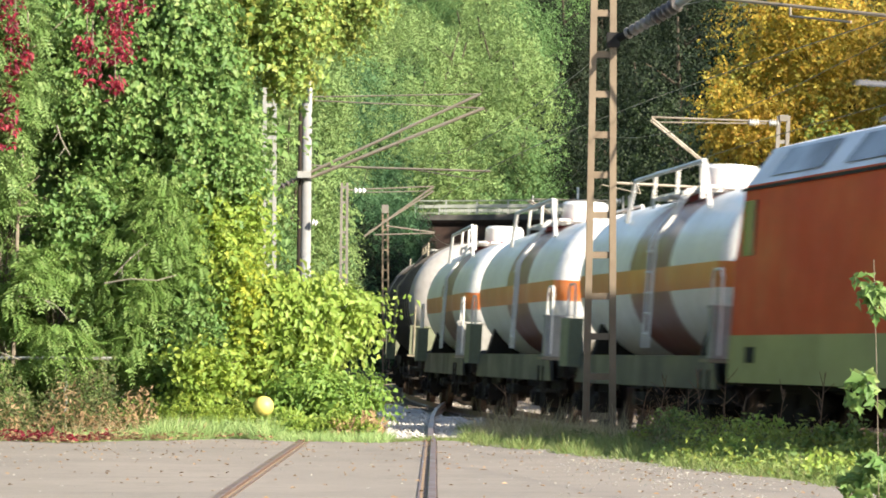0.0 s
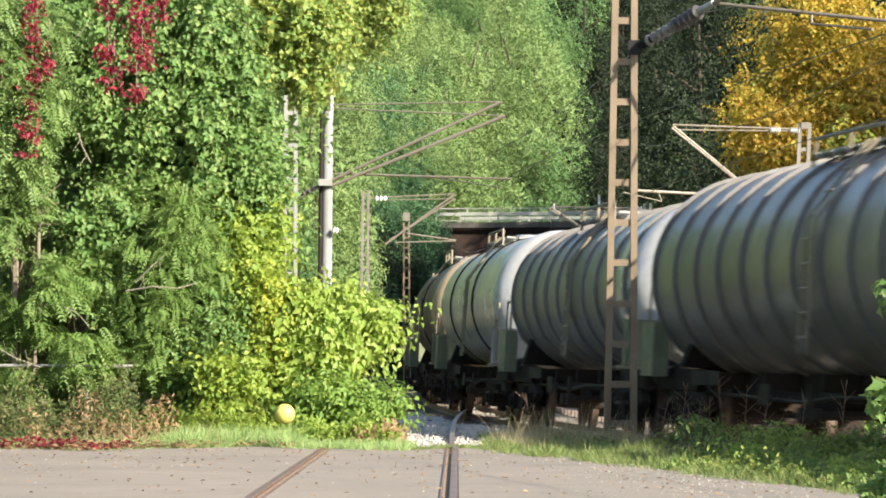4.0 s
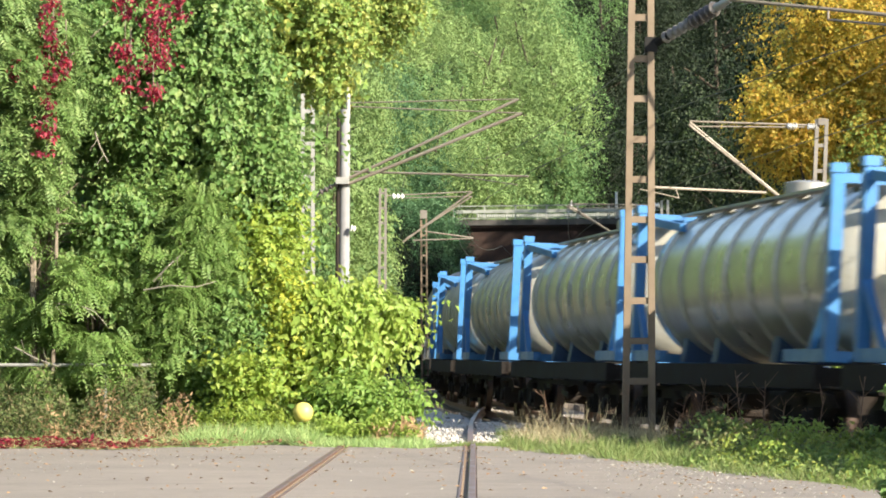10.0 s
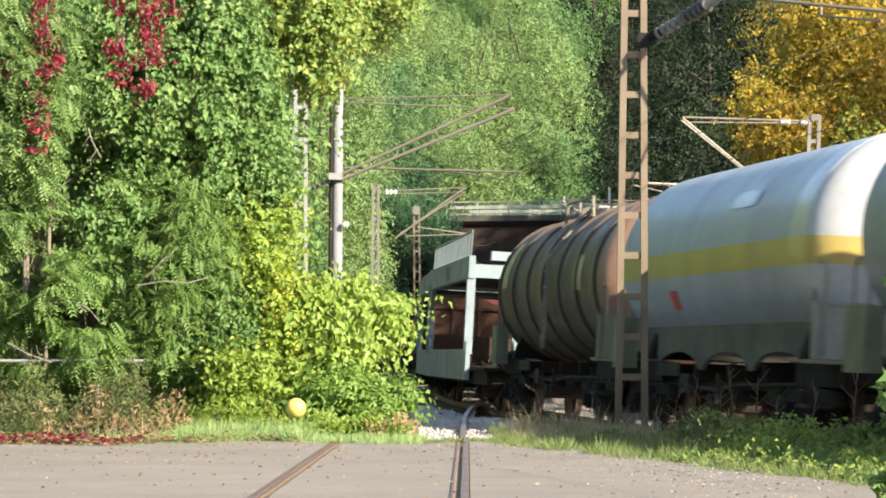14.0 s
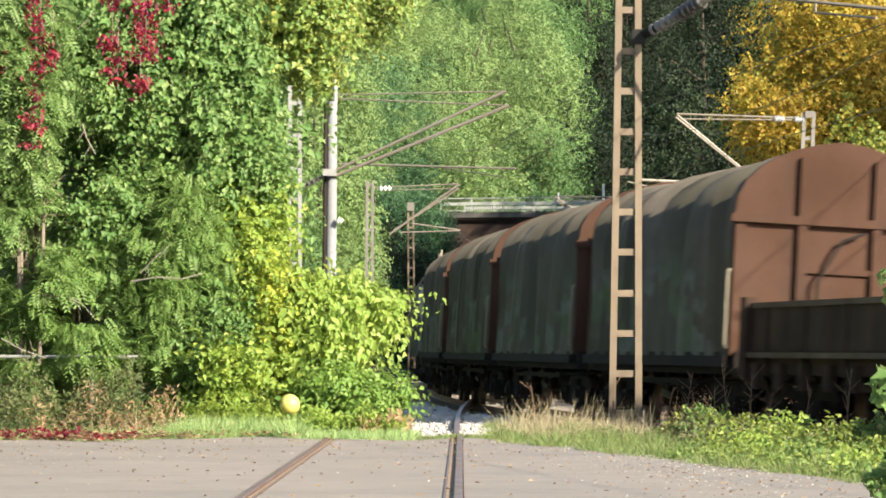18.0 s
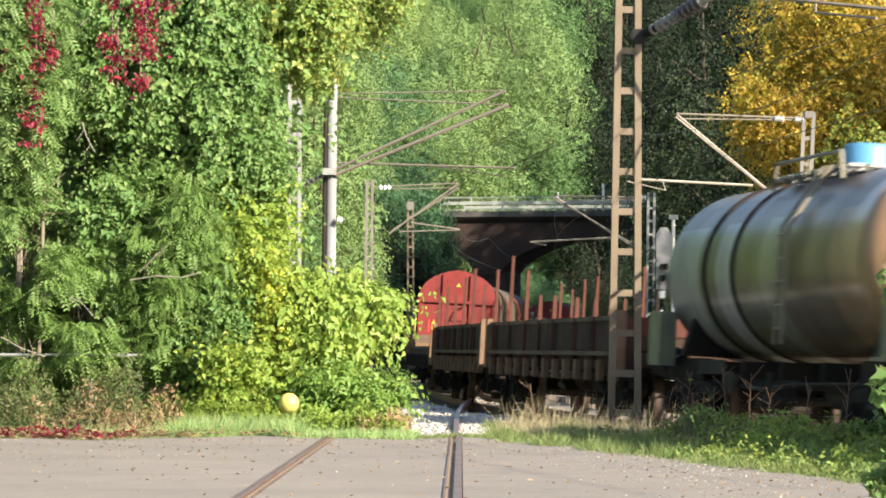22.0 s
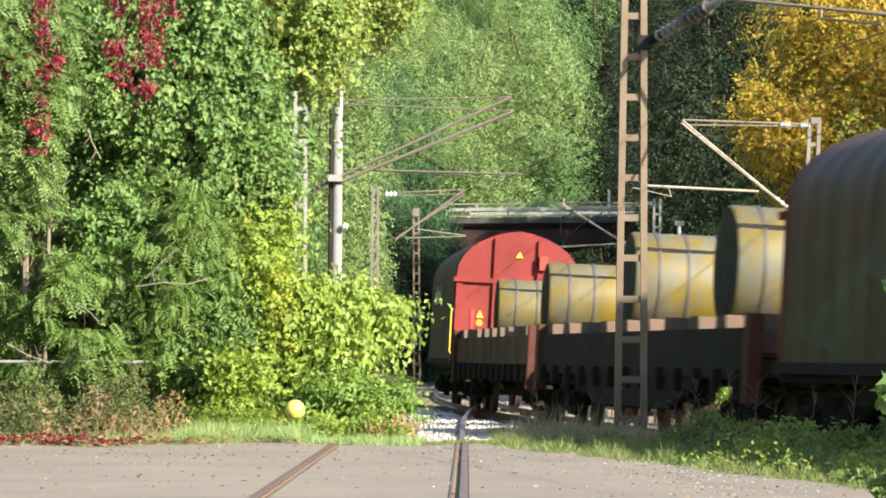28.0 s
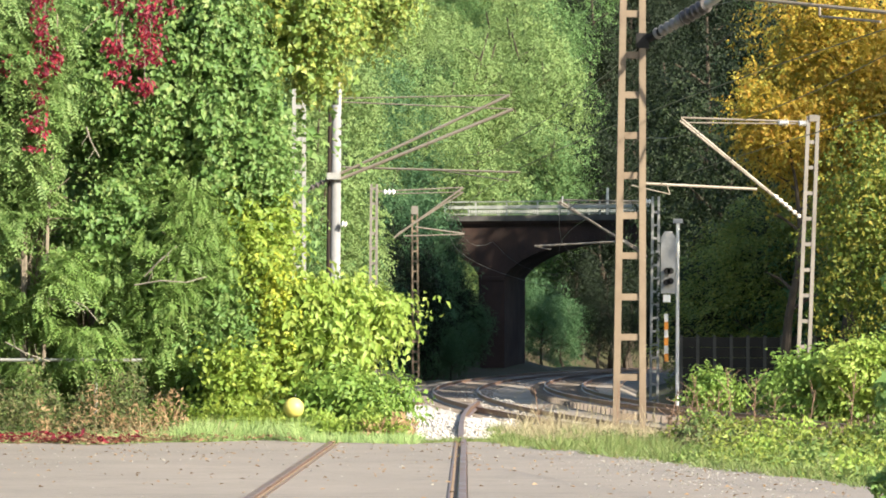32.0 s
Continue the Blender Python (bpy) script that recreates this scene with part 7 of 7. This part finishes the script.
def undergrowth(label, px0, px1, d0, d1, low_h, high_h, count, leaf, mat, seed, shape=0.5):
    """Ragged knee-high weeds of uneven height."""
    r = np.random.default_rng(seed)
    x = r.uniform(px0, px1, count)
    y = r.uniform(d0, d1, count)
    x = (x - 784) / F * y
    keep = y > np.array([road_edge(v) for v in x]) - 0.1
    x, y = x[keep], y[keep]
    count = len(x)
    h = np.array([noise.noise(Vector((a * 1.7, b * 0.9, seed))) + 0.6 * noise.noise(Vector((a * 5.0, b * 2.0, seed))) for a, b in zip(x, y)])
    top = low_h + (high_h - low_h) * np.clip(h * 0.8 + 0.45, 0, 1.2)
    z = np.maximum(ground_z(x, y), -0.3) + top * r.uniform(0, 1, count) ** 0.6
    al = unit(r.normal(size=(count, 3)) + [0, -0.2, 0.1])
    nm = unit(r.normal(size=(count, 3)) * 0.6 + [0.2, -0.35, 0.8])
    sz = leaf * r.uniform(0.6, 1.3, count)
    return tagged(new("weeds", leaf_mesh("weeds", np.stack([x, y, z], 1), al, nm, sz, sz * shape, mat)), label, "weeds", kind="stuff")


undergrowth("dark green weeds at the foot of the thicket", -60, 260, 43.6, 46.0, 0.2, 1.15, 9000, 0.07, L_DULL, 72, 0.3)
undergrowth("green weeds at the foot of the thicket", 240, 500, 45.2, 46.5, 0.15, 0.75, 6000, 0.07, L_LOW, 73)
undergrowth("pale green weeds behind the soft grass", 330, 530, 44.6, 45.9, 0.15, 0.65, 7000, 0.05, L_YGREEN, 173, 0.4)
undergrowth("bright weeds under the bush", 500, 725, 43.8, 45.4, 0.1, 0.4, 6000, 0.07, L_BRIGHT, 83)
undergrowth("dry brown weeds under the thicket", 60, 330, 43.3, 44.6, 0.1, 0.8, 1800, 0.07, L_DRY, 74, 0.25)
undergrowth("brown wilted leaves under the bright bush", 640, 735, 43.6, 44.6, 0.05, 0.4, 320, 0.09, L_DRY, 91, 0.3)
undergrowth("yellow-green low weeds along the asphalt", 1190, 1640, 27.0, 38.0, 0.03, 0.26, 8000, 0.06, L_LOW, 78)
undergrowth("mixed dull weeds behind the low ones", 1240, 1640, 30.0, 40.0, 0.03, 0.3, 4000, 0.05, L_WEEDY, 178)
undergrowth("green weeds on the verge", 1200, 1640, 36.0, 46.0, 0.05, 0.5, 5000, 0.06, L_DULL, 79)
undergrowth("yellow-tipped weeds on the verge", 1250, 1640, 36.0, 46.0, 0.1, 0.45, 4500, 0.06, L_WEEDY, 179)
undergrowth("small leafy weeds in the verge grass", 880, 1240, 42.5, 47.0, 0.02, 0.2, 3000, 0.045, L_DULL, 92)
undergrowth("brown withered weeds on the verge", 1180, 1340, 42.0, 50.0, 0.1, 0.7, 2600, 0.06, L_BROWN, 80, 0.22)
undergrowth("withered brown weeds under the large bush", 1330, 1600, 40.0, 48.0, 0.15, 0.75, 1900, 0.06, L_BROWN, 180, 0.22)


for k, (px_, py_, d, rx, ry, mat) in enumerate(((1255, 752, 43.0, 42, 26, L_LOW), (1320, 765, 41.0, 50, 30, L_WEEDY), (1395, 768, 39.0, 55, 34, L_BRIGHT), (1470, 785, 37.0, 60, 34, L_WEEDY), (1545, 775, 37.0, 55, 42, L_LOW), (1350, 800, 36.0, 52, 24, L_BRIGHT), (1430, 828, 33.0, 62, 26, L_LOW), (1520, 838, 31.5, 66, 30, L_BRIGHT), (1575, 810, 33.5, 40, 36, L_WEEDY), (1205, 770, 43.5, 36, 16, L_WEEDY))):
    clump("low bramble mound with yellow-green leaves on the verge", px_, py_ + 6, d, rx, ry * 0.72, mat, 1500, 0.058, 400 + k, n_lobes=26, depth=1.0, stems=1, droop=0.3)


def vine(label, strands, d, seed):
    r = np.random.default_rng(seed)
    w = thing("vine", label, "vine")
    for px_, y0_, y1_, half, cnt in strands:
        knots = r.uniform(0, 1, max(3, cnt // 14))
        q = np.clip(r.choice(knots, cnt) + r.normal(size=cnt) * 0.06, 0, 1)
        px = px_ + r.normal(size=cnt) * half * 0.5 + 6 * np.sin(q * 7 + px_)
        p = np.stack([(px - 784) / F * d, d + r.uniform(-0.35, 0.2, cnt), EYE[2] + (622 - (y0_ + (y1_ - y0_) * q)) / F * d], 1)
        al = unit(r.normal(size=(cnt, 3)) * [1, 0.7, 0.6] + [0, 0, -0.9])
        part("leaves", leaf_mesh("leaves", p, al, unit(r.normal(size=(cnt, 3)) * 0.7 + [0.2, -0.8, 0.4]), 0.085 * r.uniform(0.6, 1.3, cnt), 0.042, L_RED), None, w)
        a, b = spot(px_, y0_ - 60, d), spot(px_, y1_, d)
        part("stem", Shape().tube(a, b, 0.01, 6, 0.004), TWIG, w)
    return w


vine("crimson creeper hanging from the thicket", [(78, -40, 130, 20, 260), (70, 110, 190, 14, 70), (66, 195, 265, 20, 110), (18, 60, 140, 14, 70), (100, 85, 120, 12, 40)], 44.9, 81)
vine("crimson creeper trailing over green leaves", [(205, -40, 90, 20, 150), (215, 100, 165, 22, 70), (265, -40, 110, 26, 260), (255, 100, 180, 14, 80), (305, -10, 30, 14, 50)], 45.0, 82)

# ---- grass, litter ----
L_GRASS = leafy("green_grass", [(0.1, 0.17, 0.045), (0.17, 0.24, 0.07), (0.32, 0.31, 0.14)], 0.5, 0.35, 0.8)
L_STRAW = leafy("straw_grass", [(0.24, 0.19, 0.11), (0.36, 0.31, 0.19), (0.52, 0.47, 0.31)], 0.6, 0.3, 0.8)


L_SOFT = leafy("soft_green_grass", [(0.19, 0.31, 0.1), (0.28, 0.41, 0.15), (0.42, 0.47, 0.22)], 0.5, 0.35, 0.8)


def grass(name, label, x, y, height, mat, seed, width=0.012, bendy=0.5):
    r = np.random.default_rng(seed)
    n = len(x)
    z = np.maximum(ground_z(x, y), -0.62)
    al = unit(np.stack([r.normal(size=n) * bendy, r.normal(size=n) * bendy, np.ones(n)], 1))
    nm = unit(np.stack([r.normal(size=n), r.normal(size=n) - 0.5, np.full(n, 0.3)], 1))
    return tagged(new(name, leaf_mesh(name, np.stack([x, y, z], 1), al, nm, height, width, mat, 0.1, 0.015)), label, "grass", kind="stuff")


r = np.random.default_rng(90)


def verge(n, x0, x1, back):
    x = r.uniform(x0, x1, n)
    e = np.array([road_edge(v) for v in x])
    return x, e + r.uniform(-0.15, 1, n) ** 1.0 * back


x, y = verge(70000, -6.5, -0.3, 2.6)
grass("grass", "green grass along the asphalt under the thicket", x, y, r.uniform(0.05, 0.22, len(x)), L_SOFT, 91, 0.009, 1.1)
x, y = verge(16000, -3.1, -1.6, 1.9)
grass("grass", "soft pale green grass before the thicket", x, y, 0.08 + 0.3 * r.uniform(0, 1, len(x)) ** 1.5, L_SOFT, 191, 0.009, 0.8)
x, y = verge(130000, 0.62, 4.5, 8.0)
tuft = np.array([noise.noise(Vector((a * 2.2, b * 1.1, 3.0))) + 0.5 * noise.noise(Vector((a * 7.0, b * 3.5, 8.0))) for a, b in zip(x, y)])
keep = (off_line(x, y) < -2.9) & (y > 26) & (tuft > r.uniform(-0.75, 0.35, len(x)))
x, y, tuft = x[keep], y[keep], tuft[keep]
grass("grass", "green verge grass between asphalt and track", x, y, r.uniform(0.03, 0.2, len(x)) * np.clip(0.75 + 1.1 * tuft, 0.3, 1.7), L_GRASS, 92, 0.009, 1.0)
x = np.concatenate([r.normal(1.5, 0.55, 6000), r.uniform(0.55, 3.2, 9000)])
y = np.concatenate([r.normal(45.4, 1.1, 6000), r.uniform(43.5, 49, 9000)])
keep = x > 0.8
x, y = x[keep], y[keep]
grass("dry_grass", "straw-coloured dry grass tufts on the verge", x, y, 0.07 + 0.26 * r.uniform(0, 1, len(x)) ** 2, L_STRAW, 93, 0.006, 1.0)
x = np.concatenate([r.uniform(0.8, 3.0, 220), r.normal(1.45, 0.3, 240)])
grass("dry_grass", "single tall dry grass stalks", x, r.uniform(44.5, 49, 460), r.uniform(0.2, 0.68, 460) ** 1.2, L_STRAW, 94, 0.007, 0.55)
x = r.uniform(-0.7, 0.5, 6000)
grass("grass", "short green grass at the end of the asphalt", x, np.array([road_edge(v) for v in x]) + r.uniform(-0.1, 1.3, 6000), r.uniform(0.03, 0.13, 6000), L_GRASS, 89, 0.009, 1.0)
x = r.uniform(-4.4, -2.6, 500)
grass("dry_grass", "straw-coloured grass under the thicket", x, r.uniform(43.0, 44.5, 500), r.uniform(0.15, 0.5, 500), L_STRAW, 99, 0.008, 1.2)


def litter(name, label, x, y, size, mat, seed, z=0.012, heap=0.0):
    r = np.random.default_rng(seed)
    n = len(x)
    al = unit(np.stack([r.normal(size=n), r.normal(size=n), r.uniform(0, 0.35, n)], 1))
    nm = unit(np.stack([r.normal(size=n) * 0.3, r.normal(size=n) * 0.3, np.ones(n)], 1))
    return tagged(new(name, leaf_mesh(name, np.stack([x, y, z + heap * np.abs(r.normal(size=n))], 1), al, nm, size * r.uniform(0.6, 1.3, n), size * 0.55, mat)), label, "leaves", kind="stuff")


x = r.uniform(-6.5, 3.2, 700)
e = np.array([road_edge(v) for v in x])
litter("fallen_leaves", "pale fallen leaves scattered over the asphalt", x, e - np.abs(r.normal(size=len(x))) * 9.0, 0.045, L_DRY, 95)
L_PALE = leafy("pale_litter", [(0.42, 0.4, 0.3), (0.5, 0.5, 0.48)], 0.6, 0.2, 2)
x = np.concatenate([r.uniform(-6.5, 3.2, 500), r.normal(2.0, 0.5, 800)])
e = np.array([road_edge(v) for v in x])
litter("fallen_leaves", "tiny pale leaf flakes on the asphalt", x, e - np.abs(r.normal(size=len(x))) * 6.0, 0.028, L_PALE, 96)
x = np.concatenate([r.uniform(-6.4, -3.4, 1100), r.normal(-5.1, 0.25, 450), r.normal(-4.2, 0.3, 450)])
e = np.array([road_edge(v) for v in x])
litter("fallen_leaves", "crimson fallen leaves banked along the asphalt edge", x, e + r.normal(size=len(x)) * 0.3 + 0.12 * np.sin(x * 9), 0.08, L_RED, 97, 0.015, 0.035)
x = np.concatenate([r.uniform(-6.4, -1.6, 1100), r.uniform(-6.4, -2.8, 900)])
e = np.array([road_edge(v) for v in x])
litter("fallen_leaves", "brown fallen leaves along the asphalt edge", x, e + r.normal(size=len(x)) * 0.4, 0.075, L_DRY, 98, 0.015, 0.03)

# dead weeds and the leafy sprig at the right-hand edge
DEAD = surface("dead_stalk", (0.2, 0.13, 0.09), (0.12, 0.08, 0.06), 0.9)
for px_, py_, top_y, d, sd in ((1215, 750, 665, 47, 1), (1298, 760, 650, 46, 2), (1240, 760, 700, 47, 3), (1500, 800, 660, 40, 4), (1090, 760, 680, 49, 5), (1180, 755, 690, 47, 6), (1332, 765, 668, 45, 7), (1360, 770, 700, 44, 8), (1270, 758, 690, 46, 9), (1425, 790, 690, 42, 10), (960, 755, 690, 47, 11)):
    r5 = np.random.default_rng(100 + sd)
    w = thing("dead_weed", "bare brown dead weed stalk", "weed", "dead weeds")
    a, b = spot(px_, py_, d), spot(px_ + r5.uniform(-20, 20), top_y, d)
    part("stalk", Shape().tube((a.x, d, -0.1), b, 0.008, 5, 0.004), DEAD, w)
    for k in range(7):
        q = Vector((a.x, d, 0)).lerp(b, 0.35 + 0.09 * k)
        part("twig", Shape().tube(q, q + Vector((r5.uniform(-0.18, 0.18), r5.uniform(-0.1, 0.1), r5.uniform(0.05, 0.2))), 0.005, 4, 0.003), DEAD, w)
sprig = thing("sapling", "green leafy sapling at the edge of the verge", "sapling")
sd_ = 20.0
sprig.location = (0, 0, 0)
for i, (px_, py_, rx, ry, cnt) in enumerate(((1598, 520, 40, 60, 70), (1600, 840, 70, 60, 130), (1580, 700, 34, 70, 50))):
    r6 = np.random.default_rng(110 + i)
    c = spot(px_, py_, sd_)
    k = part("leaves", foliage("leaves", r6, cnt, (rx / F * sd_, 0.15, ry / F * sd_), 0.085, L_MAPLE, 8, -1.1), None, sprig)
    k.location = c
a = spot(1610, 900, sd_)
part("stem", Shape().pipe([(a.x, sd_, -0.1), spot(1606, 700, sd_), spot(1600, 460, sd_)], 0.0025), TWIG, sprig)

PALETWIG = surface("bleached_branch", (0.24, 0.22, 0.18), (0.14, 0.12, 0.09), 0.85)
for k, pts in enumerate((((60, 524, 45.2), (95, 530, 45.15), (122, 531, 45.1), (150, 542, 45.1), (172, 566, 45.2)), ((238, 505, 45.2), (285, 497, 45.1), (330, 500, 45.1), (366, 490, 45.3)), ((255, 490, 45.3), (282, 462, 45.2), (312, 436, 45.4)), ((10, 606, 44.8), (45, 625, 44.7), (88, 640, 44.9)), ((152, 225, 45.1), (160, 250, 45.1), (175, 278, 45.2)))):
    w = thing("dead_branch", "thin bleached dead branch in the thicket", "branch", "dead branches")
    ps = [spot(*q) for q in pts]
    sh = Shape()
    for i, (a, b) in enumerate(zip(ps, ps[1:])):
        sh.tube(a, b, 0.011 - 0.002 * i, 6, 0.009 - 0.002 * i)
    for a, b in zip(ps, ps[1:]):
        sh.tube(a.lerp(b, 0.5), a.lerp(b, 0.5) + Vector((0.12 - 0.05 * k, -0.1, 0.16 if k % 2 else -0.14)), 0.004, 5, 0.002)
    part("wood", sh, PALETWIG, w)


def motions():
    for ob, front, rear in TRAIN:
        walk(ob, [(t, rolling((front + rear) / 2 + (25.5 - t) * SPEED, rear - front)) for t in range(33)])
    for ob, behind in LOADS:
        walk(ob, [(t, rolling(behind + (25.5 - t) * SPEED, 8.0) @ pose(0, 0, 1.62)) for t in range(33)])
    for ob, t0, x0, speed in ((VAN, 11.6, 4.45, -17.3), (WAGON, 16.8, 6.77, 19.0)):
        turn = 0 if speed > 0 else 180
        walk(ob, [(t, BRIDGE_AT @ pose(x0 - 4.1 + speed * (t - t0), 4.7 if speed < 0 else 2.3, DECK_Z + 0.1, 0, 0, turn)) for t in range(33)])


motions()
